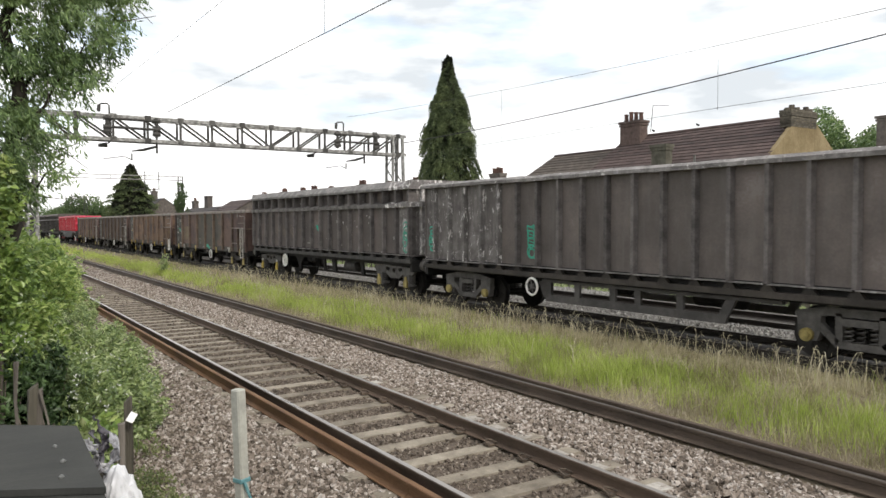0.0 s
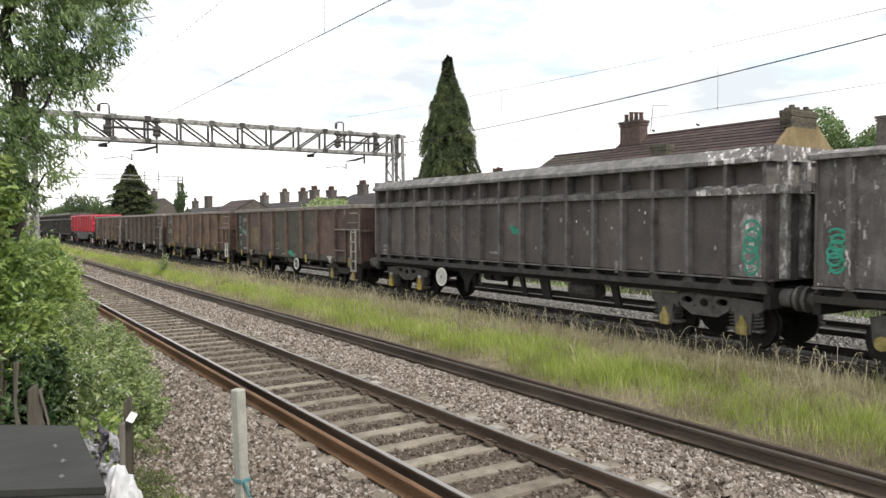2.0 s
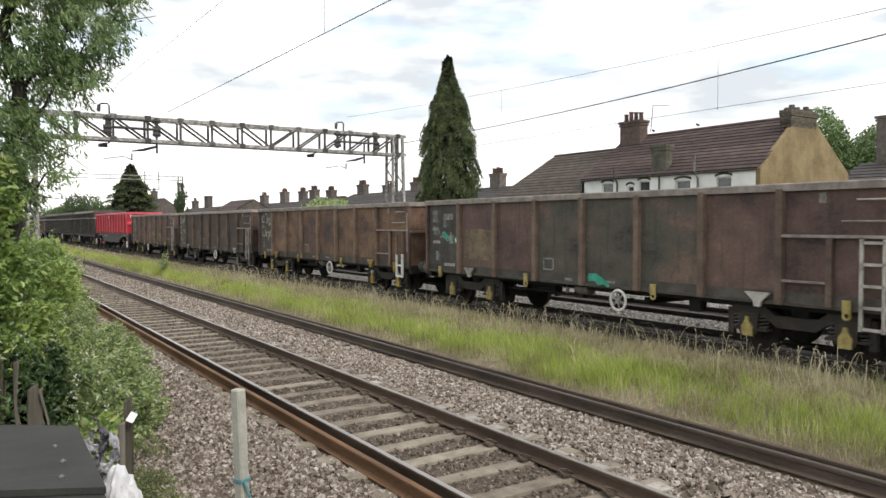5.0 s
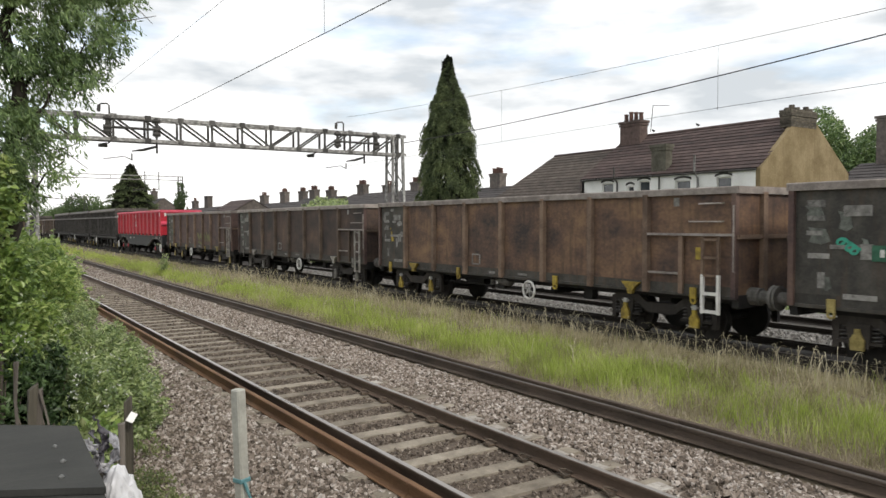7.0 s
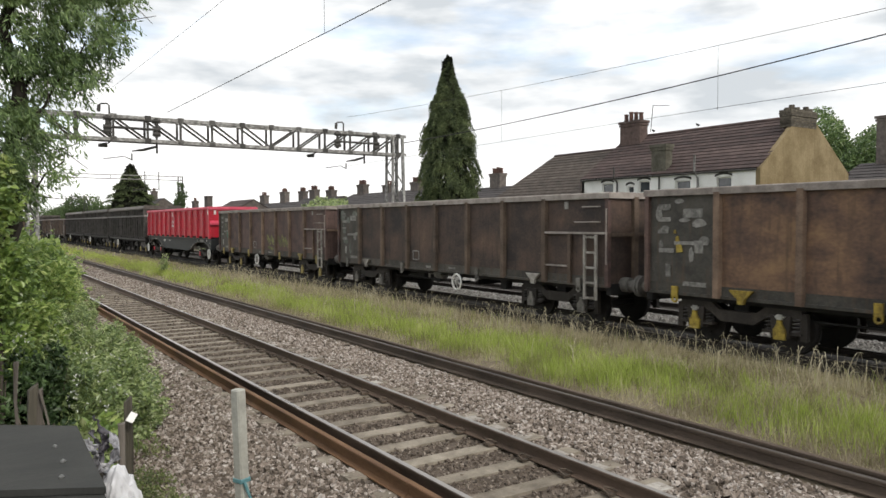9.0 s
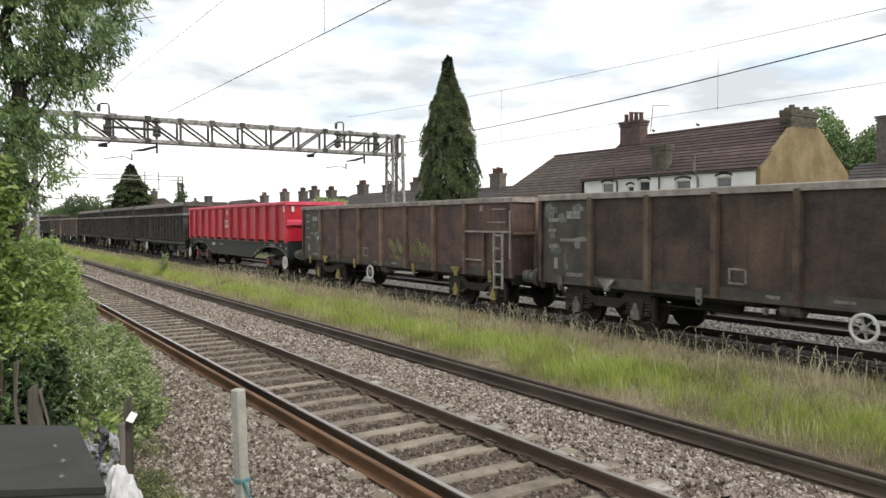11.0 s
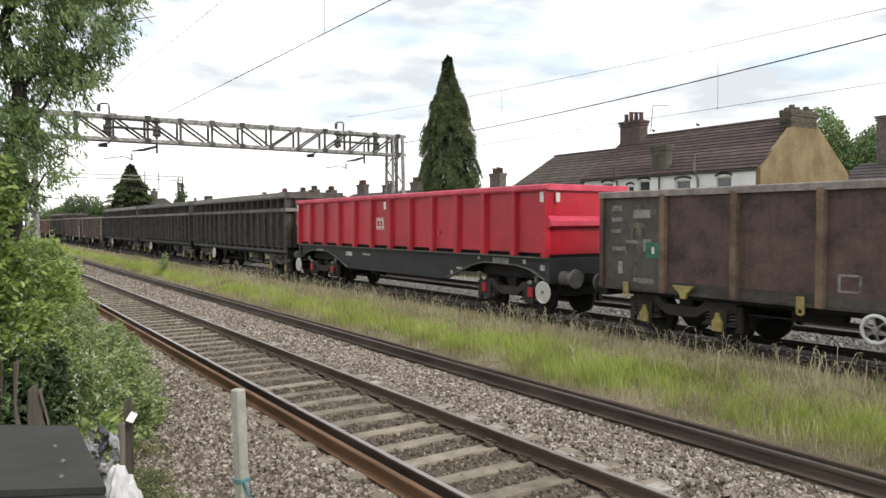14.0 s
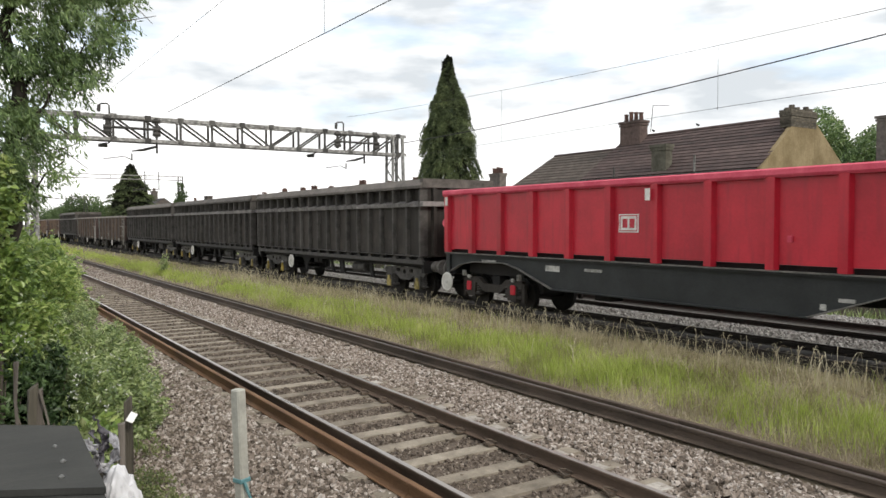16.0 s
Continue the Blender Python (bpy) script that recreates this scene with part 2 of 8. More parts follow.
# Dusty ledge steel, with edge highlights put into the brighter base colour.
M_LEDGE_HIGHLIT = material("dusty_highlit_ledge_steel", two((0.075, 0.069, 0.066), (0.25, 0.232, 0.225)), 3, 0.85, grain=24, fleck=((0.60, 0.57, 0.55), 0.62))
M_RUSTRIB = material("rust_brown_rib", two((0.095, 0.064, 0.047), (0.25, 0.172, 0.122)), 2.2, 0.8, grain=30)
M_DARKRUSTRIB = material("dark_brown_rib", two((0.055, 0.040, 0.031), (0.16, 0.115, 0.084)), 2.2, 0.8, grain=30)
M_DULLRIB = material("dull_brown_rib", two((0.070, 0.050, 0.040), (0.19, 0.135, 0.102)), 2.2, 0.8, grain=30)
M_PANEL = material("grimy_grey_panel", two((0.034, 0.032, 0.028), (0.095, 0.088, 0.075)), 2.4, 0.75, grain=25, streak=((0.09, 0.055, 0.035), 0.5))
M_RUSTRIM = material("pale_brown_rim", two((0.18, 0.155, 0.14), (0.38, 0.34, 0.31)), 3, 0.85, grain=30)
M_RED = material("bright_red_paint", two((0.34, 0.006, 0.020), (0.52, 0.016, 0.036)), 0.9, 0.42, grain=20, bump=0.04, spec=0.5, streak=((0.26, 0.012, 0.024), 0.55))
M_REDRIM = material("pinkish_red_rim", two((0.48, 0.035, 0.075), (0.66, 0.11, 0.16)), 2, 0.55, grain=24, bump=0.05)
M_FRAME = material("dark_grey_frame_paint", two((0.014, 0.016, 0.017), (0.033, 0.036, 0.037)), 1.6, 0.6, grain=24, bump=0.1)
M_BOGIE = material("grimy_bogie_casting", two((0.030, 0.028, 0.026), (0.111, 0.104, 0.098)), 4, 0.75, grain=30)
M_BOGIE_DARK = material("dark_grey_bracket_steel", two((0.024, 0.023, 0.022), (0.075, 0.070, 0.066)), 4, 0.75, grain=30)
M_TRUSS = material("grey_truss_steel", two((0.045, 0.042, 0.040), (0.105, 0.098, 0.093)), 2.5, 0.75, grain=30)
M_WORNWHITE = material("dirty_white_paint", two((0.18, 0.175, 0.16), (0.55, 0.54, 0.51)), 9, 0.7, grain=40, bump=0.05)
M_DISCFACE = material("dusty_pale_grey_paint", two((0.42, 0.41, 0.38), (0.60, 0.59, 0.55)), 5, 0.75, grain=40, bump=0.05)
M_WHEEL = material("dark_wheel_steel", two((0.012, 0.011, 0.010), (0.03, 0.027, 0.025)), 5, 0.7, 0.3)
M_UNDER = material("black_underframe", two((0.007, 0.007, 0.007), (0.022, 0.020, 0.019)), 3, 0.85)
M_WHITE = material("white_paint_worn", two((0.50, 0.49, 0.46), (0.74, 0.73, 0.70)), 4, 0.6, grain=40, bump=0.05)
M_YELLOW = material("yellow_paint_worn", two((0.15, 0.105, 0.02), (0.46, 0.34, 0.05)), 9, 0.6, grain=40, bump=0.05)
M_GREEN = material("sea_green_spray_paint", two((0.02, 0.22, 0.15), (0.05, 0.36, 0.25)), 6, 0.6, bump=0.0)
M_GALV = material("weathered_galvanised_steel", [(0.0, (0.07, 0.066, 0.06)), (0.5, (0.19, 0.183, 0.17)), (1.0, (0.40, 0.39, 0.37))], 3.5, 0.6, 0.35, grain=26)
M_IRON = material("dark_iron", two((0.035, 0.034, 0.032), (0.085, 0.08, 0.075)), 4, 0.7, 0.2)
M_WIRE = material("dark_wire", two((0.02, 0.02, 0.02), (0.04, 0.04, 0.04)), 4, 0.6, 0.3, bump=0)
M_ROOF = material("brown_roof_tile", [(0.0, (0.030, 0.022, 0.021)), (0.5, (0.064, 0.044, 0.041)), (1.0, (0.115, 0.082, 0.075))], 1.6, 0.9, grain=10, bump=0.4, fleck=((0.17, 0.15, 0.135), 0.66))
M_ROOF_OLD = material("weathered_grey_brown_roof_tile", [(0.0, (0.040, 0.033, 0.028)), (0.5, (0.078, 0.063, 0.053)), (1.0, (0.135, 0.113, 0.096))], 1.6, 0.9, grain=10, bump=0.4, fleck=((0.24, 0.22, 0.19), 0.63))
M_SLATE = material("grey_roof_slate", two((0.034, 0.030, 0.030), (0.082, 0.072, 0.070)), 1.2, 0.85, grain=12, bump=0.4)
M_RENDER = material("white_painted_render", two((0.66, 0.66, 0.64), (0.82, 0.82, 0.80)), 1.0, 0.85, grain=20, bump=0.1)
M_GABLE = material("tan_pebbledash", [(0.0, (0.115, 0.080, 0.040)), (0.5, (0.195, 0.145, 0.076)), (1.0, (0.29, 0.23, 0.135))], 0.9, 0.95, grain=9, bump=0.7, streak=((0.12, 0.085, 0.042), 0.4), fleck=((0.33, 0.27, 0.17), 0.64), fleck_scale=(2.0, 2.0, 3.0))
M_BRICK = material("sooty_brick", [(0.0, (0.056, 0.049, 0.045)), (0.5, (0.115, 0.098, 0.088)), (1.0, (0.19, 0.165, 0.148))], 2.5, 0.92, grain=14, bump=0.5)
M_POT = material("terracotta_pot", two((0.065, 0.038, 0.031), (0.15, 0.080, 0.062)), 5, 0.85)
M_GLASS = material("dark_window_glass", two((0.03, 0.035, 0.04), (0.07, 0.08, 0.09)), 2, 0.12, bump=0, spec=0.8)
M_BARK = material("grey_brown_bark", two((0.045, 0.038, 0.03), (0.13, 0.11, 0.09)), 4, 0.95, grain=18, bump=0.9, stretch=(1, 1, 0.25))
M_LEAF = material("tree_leaves", [(0.0, (0.054, 0.089, 0.045)), (0.5, (0.126, 0.199, 0.069)), (1.0, (0.282, 0.380, 0.146))], 1.4, 0.38, grain=6, per="island", bump=0, translucent=0.36, jitter=0.3, spec=0.7)
M_BUSH = material("hedge_leaves", [(0.0, (0.040, 0.073, 0.025)), (0.4, (0.154, 0.240, 0.063)), (0.75, (0.319, 0.430, 0.113)), (1.0, (0.524, 0.591, 0.239))], 1.3, 0.36, grain=6, per="island", bump=0, translucent=0.4, jitter=0.36, spec=0.7)
M_WEED_DULL = material("dull_weed_leaves", [(0.0, (0.040, 0.055, 0.022)), (0.4, (0.100, 0.135, 0.045)), (0.75, (0.190, 0.225, 0.085)), (1.0, (0.33, 0.34, 0.18))], 1.6, 0.45, grain=6, per="island", bump=0, translucent=0.35, jitter=0.34, spec=0.5)
M_WEED = material("pale_weed_leaves", [(0.0, (0.061, 0.093, 0.042)), (0.4, (0.167, 0.235, 0.090)), (0.75, (0.335, 0.415, 0.156)), (1.0, (0.535, 0.590, 0.362))], 1.6, 0.42, grain=6, per="island", bump=0, translucent=0.35, jitter=0.34, spec=0.65)
M_FLOWER_GLINT = material("white_flowers_and_leaf_glints", two((0.45, 0.46, 0.42), (0.75, 0.75, 0.72)), 3, 0.7, per="island", bump=0)
M_CYPRESS = material("cypress_foliage", [(0.0, (0.020, 0.032, 0.017)), (0.5, (0.066, 0.092, 0.042)), (1.0, (0.20, 0.24, 0.10))], 1.1, 0.8, grain=5, per="island", bump=0, translucent=0.25, jitter=0.34)
M_FARLEAF = material("far_leaves", [(0.0, (0.04, 0.065, 0.03)), (0.5, (0.085, 0.13, 0.052)), (1.0, (0.16, 0.22, 0.09))], 0.4, 0.8, grain=4, per="island", bump=0, translucent=0.2)
M_GRASS = material("green_grass", [(0.0, (0.20, 0.195, 0.08)), (0.35, (0.29, 0.36, 0.08)), (0.75, (0.40, 0.49, 0.11)), (1.0, (0.54, 0.57, 0.23))], 0.9, 0.6, grain=5, per="island", bump=0, translucent=0.45, jitter=0.34)
M_STRAW = material("dry_seeding_grass", [(0.0, (0.100, 0.086, 0.046)), (0.5, (0.245, 0.215, 0.122)), (1.0, (0.56, 0.505, 0.345))], 0.9, 0.8, grain=5, per="island", bump=0, translucent=0.3, jitter=0.34)
M_HEAD = material("pale_seed_heads", [(0.0, (0.27, 0.235, 0.145)), (0.5, (0.45, 0.405, 0.275)), (1.0, (0.64, 0.60, 0.46))], 0.9, 0.8, grain=5, per="island", bump=0, translucent=0.3)
M_BARK_DARK = material("dark_bark", two((0.018, 0.015, 0.012), (0.06, 0.05, 0.04)), 4, 0.95, grain=18, bump=0.9, stretch=(1, 1, 0.25))
M_BUFFER = material("dusty_buffer_and_lit_flange_steel", two((0.07, 0.066, 0.06), (0.20, 0.19, 0.175)), 4, 0.75, grain=25)
M_WOOD = material("weathered_grey_timber", two((0.033, 0.027, 0.022), (0.195, 0.173, 0.150)), 5, 0.92, grain=30, bump=0.9, stretch=(3, 3, 0.25))
M_WOOD_BROWN = material("brown_split_timber", two((0.020, 0.018, 0.014), (0.092, 0.082, 0.062)), 5, 0.92, grain=30, bump=0.9, stretch=(3, 3, 0.25))
M_FADED = material("faded_yellow_paint", two((0.16, 0.125, 0.035), (0.42, 0.34, 0.13)), 8, 0.7, grain=40, bump=0.05)
M_CHORD = material("pale_mottled_galvanised_steel", [(0.0, (0.03, 0.028, 0.026)), (0.3, (0.12, 0.117, 0.11)), (0.65, (0.28, 0.275, 0.265)), (1.0, (0.52, 0.515, 0.50))], 6.0, 0.7, 0.1, grain=18)
M_LATTICE = material("dark_weathered_lattice", [(0.0, (0.03, 0.029, 0.027)), (0.45, (0.085, 0.082, 0.077)), (0.8, (0.19, 0.185, 0.175)), (1.0, (0.42, 0.41, 0.39))], 5, 0.65, 0.2, grain=20)
M_POST = material("pale_concrete_post", two((0.25, 0.25, 0.22), (0.42, 0.415, 0.37)), 4, 0.92, grain=45, bump=0.4)
M_STRAP = material("turquoise_strap", two((0.07, 0.17, 0.18), (0.13, 0.28, 0.30)), 8, 0.5, bump=0.1)
M_BOARD = material("dark_grey_sheet", two((0.021, 0.0215, 0.0195), (0.043, 0.043, 0.039)), 2.6, 0.75, grain=38, bump=0.15, stretch=(1.0, 3.5, 1.0), fleck=((0.075, 0.074, 0.066), 0.66), fleck_scale=(3.0, 9.0, 3.0))
M_BOLT = material("zinc_bolt", two((0.10, 0.10, 0.095), (0.26, 0.26, 0.25)), 12, 0.45, 0.6)
M_BAG = material("white_plastic_bag", two((0.62, 0.62, 0.64), (0.80, 0.80, 0.82)), 6, 0.4, bump=0.2, translucent=0.25)
M_SHEET = material("torn_grey_plastic", two((0.10, 0.10, 0.11), (0.52, 0.52, 0.55)), 9, 0.35, bump=0.3)
M_SHEETDARK = material("torn_dark_plastic", two((0.022, 0.020, 0.026), (0.14, 0.13, 0.15)), 9, 0.35, bump=0.3)
# Ivy leaf darkened so that its colour holds the shade of the hollow.
M_IVY_SHADE = material("shade_dark_ivy_leaves", [(0.0, (0.016, 0.031, 0.013)), (0.5, (0.042, 0.075, 0.029)), (1.0, (0.111, 0.176, 0.065))], 2.0, 0.45, grain=6, per="island", bump=0, translucent=0.2, jitter=0.3)
M_FENCE = material("grey_fence_timber", two((0.10, 0.085, 0.07), (0.20, 0.18, 0.15)), 2, 0.9, grain=20)


# ---------------------------------------------------------------- mesh helpers
def box(bm, x0, x1, y0, y1, z0, z1, bevel=0.0):
    v = [bm.verts.new((x, y, z)) for z in (z0, z1) for y in (y0, y1) for x in (x0, x1)]
    fs = [bm.faces.new([v[i] for i in q]) for q in ((0, 2, 3, 1), (4, 5, 7, 6), (0, 1, 5, 4), (2, 6, 7, 3), (0, 4, 6, 2), (1, 3, 7, 5))]
    if bevel:
        es = list({e for f in fs for e in f.edges})
        bmesh.ops.bevel(bm, geom=es, offset=bevel, segments=1, affect="EDGES")
    return v


def prism(bm, profile, axis, a, b):
    """Closed prism of a 2D outline along an axis ('x', 'y' or 'z') from a to b."""
    def at(p, s):
        return {"x": (s, p[0], p[1]), "y": (p[0], s, p[1]), "z": (p[0], p[1], s)}[axis]
    lo = [bm.verts.new(at(p, a)) for p in profile]
    hi = [bm.verts.new(at(p, b)) for p in profile]
    n = len(profile)
    bm.faces.new(lo[::-1])
    bm.faces.new(hi)
    for i in range(n):
        bm.faces.new((lo[i], lo[(i + 1) % n], hi[(i + 1) % n], hi[i]))


def tube(bm, pts, radii, seg=6, cap=True):
    """A round tapered tube along points."""
    if not hasattr(radii, "__len__"):
        radii = [radii] * len(pts)
    pts = [Vector(p) for p in pts]
    rings = []
    for i, p in enumerate(pts):
        d = (pts[min(i + 1, len(pts) - 1)] - pts[max(i - 1, 0)]).normalized()
        a = d.cross(UP if abs(d.z) < 0.9 else Vector((1, 0, 0))).normalized()
        b = d.cross(a)
        rings.append([bm.verts.new(p + radii[i] * (math.cos(k * math.tau / seg) * a + math.sin(k * math.tau / seg) * b)) for k in range(seg)])
    for r0, r1 in zip(rings, rings[1:]):
        for k in range(seg):
            bm.faces.new((r0[k], r0[(k + 1) % seg], r1[(k + 1) % seg], r1[k]))
    if cap:
        bm.faces.new(rings[0][::-1])
        bm.faces.new(rings[-1])


def ring(bm, c, axis, big, small, seg=20, sides=6):
    """A torus round a centre; axis 'x' or 'z'."""
    rows = []
    for i in range(seg):
        a = i * math.tau / seg
        row = []
        for j in range(sides):
            b = j * math.tau / sides
            r, h = big + small * math.cos(b), small * math.sin(b)
            p = (h, r * math.cos(a), r * math.sin(a)) if axis == "x" else (r * math.cos(a), r * math.sin(a), h)
            row.append(bm.verts.new((c[0] + p[0], c[1] + p[1], c[2] + p[2])))
        rows.append(row)
    for i in range(seg):
        for j in range(sides):
            bm.faces.new((rows[i][j], rows[(i + 1) % seg][j], rows[(i + 1) % seg][(j + 1) % sides], rows[i][(j + 1) % sides]))


def disc(bm, c, r, x0, x1, seg=20):
    """A round plate across x."""
    prism(bm, [(c[0] + r * math.cos(k * math.tau / seg), c[1] + r * math.sin(k * math.tau / seg)) for k in range(seg)], "x", x0, x1)


def beam(bm, p, q, w, h=None):
    """A square bar from p to q."""
    h = h or w
    p, q = Vector(p), Vector(q)
    d = (q - p).normalized()
    a = d.cross(UP if abs(d.z) < 0.95 else Vector((0, 1, 0))).normalized()
    b = d.cross(a).normalized()
    c = [(a * sx * w / 2 + b * sy * h / 2) for sx, sy in ((-1, -1), (1, -1), (1, 1), (-1, 1))]
    lo, hi = [bm.verts.new(p + o) for o in c], [bm.verts.new(q + o) for o in c]
    bm.faces.new(lo[::-1])
    bm.faces.new(hi)
    for i in range(4):
        bm.faces.new((lo[i], lo[(i + 1) % 4], hi[(i + 1) % 4], hi[i]))


def mesh_of(name, bm, mat):
    bmesh.ops.recalc_face_normals(bm, faces=bm.faces[:])
    me = bpy.data.meshes.new(name)
    bm.to_mesh(me)
    bm.free()
    me.materials.append(mat)
    return me


def smooth(me, angle=35):
    me.shade_smooth()
    me.set_sharp_from_angle(angle=radians(angle))
    return me


def part(name, bm, mat, parent=None, label=""):
    me = bm if isinstance(bm, bpy.types.Mesh) else mesh_of(name, bm, mat)
    ob = new(name, me)
    if parent is not None:
        ob.parent = parent
    if label:
        tagged(ob, label)
    return ob


def shape(fn, *args, **kw):
    bm = bmesh.new()
    fn(bm, *args, **kw)
    return bm


def boxes(*rows, bevel=0.0):
    bm = bmesh.new()
    for r in rows:
        box(bm, *r, bevel=bevel)
    return bm


def thing(name, label, category, group="", kind="", at=(0, 0, 0)):
    ob = new(name)
    ob.location = at
    ob.empty_display_size = 0.3
    return tagged(ob, label, category, group, kind)


def raw_mesh(name, verts, faces, mat):
    """A mesh from arrays: verts (n, 3), faces (m, k) of equal size."""
    me = bpy.data.meshes.new(name)
    verts, faces = np.ascontiguousarray(verts, dtype=np.float32), np.ascontiguousarray(faces, dtype=np.int32)
    m, k = faces.shape
    me.vertices.add(len(verts))
    me.vertices.foreach_set("co", verts.ravel())
    me.loops.add(m * k)
    me.loops.foreach_set("vertex_index", faces.ravel())
    me.polygons.add(m)
    me.polygons.foreach_set("loop_start", np.arange(0, m * k, k, dtype=np.int32))
    me.update(calc_edges=True)
    me.shade_flat()
    me.materials.append(mat)
    return me


def unit(v):
    return v / np.maximum(np.linalg.norm(v, axis=-1, keepdims=True), 1e-9)


def leaf_mesh(name, pos, length, width, mat, axis=None, spread=1.0, fold=0.25):
    """Leaves as folded diamonds: four corners and a raised midrib. axis: the way that the leaves mostly point."""
    n = len(pos)
    d = RNG.normal(size=(n, 3))
    if axis is not None:
        d = unit(np.broadcast_to(axis, (n, 3))) + spread * 0.5 * d
    d = unit(d)
    side = unit(np.cross(d, RNG.normal(size=(n, 3))))
    nor = np.cross(d, side)
    L = np.broadcast_to(length, (n,)) * RNG.uniform(0.7, 1.3, n)
    Wd = np.broadcast_to(width, (n,)) * RNG.uniform(0.7, 1.3, n)
    L, Wd = L[:, None], Wd[:, None]
    mid = pos + d * L * 0.5
    v = np.stack([pos, mid + side * Wd * 0.5 + nor * Wd * fold, pos + d * L, mid - side * Wd * 0.5 + nor * Wd * fold], 1).reshape(-1, 3)
    b = np.arange(n)[:, None] * 4
    f = np.concatenate([b + [[0, 1, 2]], b + [[0, 2, 3]]], 1).reshape(-1, 3)
    return raw_mesh(name, v, f, mat)


def blade_mesh(name, base, height, width, mat, lean=0.35, drift=(0, 0, 0)):
    """Grass blades of two segments that bend over."""
    n = len(base)
    az = RNG.uniform(0, math.tau, n)
    out = np.stack([np.cos(az), np.sin(az), np.zeros(n)], 1)
    out = out * (lean * RNG.uniform(0.2, 1.6, n))[:, None] + np.array(drift)
    az2 = RNG.uniform(0, math.tau, n)
    side = np.stack([np.cos(az2), np.sin(az2), np.zeros(n)], 1)
    h = (np.broadcast_to(height, (n,)) * RNG.uniform(0.6, 1.3, n))[:, None]
    w = (np.broadcast_to(width, (n,)) * RNG.uniform(0.7, 1.3, n))[:, None]
    up = np.array([[0, 0, 1.0]])
    m = base + up * h * 0.55 + out * h * 0.3
    t = base + up * h + out * h * 1.0
    v = np.stack([base - side * w / 2, base + side * w / 2, m + side * w * 0.4, m - side * w * 0.4, t], 1).reshape(-1, 3)
    b = np.arange(n)[:, None] * 5
    f = np.concatenate([b + [[0, 1, 2]], b + [[0, 2, 3]], b + [[3, 2, 4]]], 1).reshape(-1, 3)
    return raw_mesh(name, v, f, mat), t


def arch_mesh(name, base, height, width, mat):
    """Grass stems as ribbons that rise and hook over, broadest in the hanging head."""
    n = len(base)
    az = RNG.uniform(0, math.tau, n)
    out = np.stack([np.cos(az), np.sin(az), np.zeros(n)], 1) * RNG.uniform(0.15, 1.0, n)[:, None]
    az = RNG.uniform(0, math.tau, n)
    side = np.stack([np.cos(az), np.sin(az), np.zeros(n)], 1)
    v = []
    for f, rise, reach, broad in ((0, 0.0, 0.0, 0.8), (1, 0.50, 0.10, 0.8), (2, 0.82, 0.28, 0.8), (3, 0.98, 0.46, 1.3), (4, 1.01, 0.62, 1.5), (5, 0.95, 0.78, 0.4)):
        c = base + np.array([0, 0, 1.0]) * (height * rise)[:, None] + out * (height * reach)[:, None]
        w = (width * broad * 0.5)[:, None]
        v += [c - side * w, c + side * w]
    v = np.stack(v, 1).reshape(-1, 3)
    b = np.arange(n)[:, None] * 12
    quads = [b + [[2 * k, 2 * k + 1, 2 * k + 3]] for k in range(5)] + [b + [[2 * k, 2 * k + 3, 2 * k + 2]] for k in range(5)]
    return raw_mesh(name, v, np.concatenate(quads, 1).reshape(-1, 3), mat)


CUBE = np.array([(x, y, z) for z in (-1, 1) for y in (-1, 1) for x in (-1, 1)], float)
CUBE_F = np.array([(0, 2, 3, 1), (4, 5, 7, 6), (0, 1, 5, 4), (2, 6, 7, 3), (0, 4, 6, 2), (1, 3, 7, 5)])


def stone_mesh(name, pos, size, mat):
    """Broken stones: cubes with every corner moved and a random turn."""
    n = len(pos)
    c = CUBE[None] * RNG.uniform(0.45, 1.0, (n, 8, 3)) * RNG.uniform(0.42, 1.25, (n, 1, 3))
    q = unit(RNG.normal(size=(n, 4)))
    w, x, y, z = q.T
    R = np.stack([1 - 2 * (y * y + z * z), 2 * (x * y - w * z), 2 * (x * z + w * y), 2 * (x * y + w * z), 1 - 2 * (x * x + z * z), 2 * (y * z - w * x),
                  2 * (x * z - w * y), 2 * (y * z + w * x), 1 - 2 * (x * x + y * y)], 1).reshape(n, 3, 3)
    v = np.einsum("nij,nkj->nki", R, c) * np.broadcast_to(size, (n,))[:, None, None] + pos[:, None, :]
    f = (np.arange(n)[:, None, None] * 8 + CUBE_F[None]).reshape(-1, 4)
    return raw_mesh(name, v.reshape(-1, 3), f, mat)


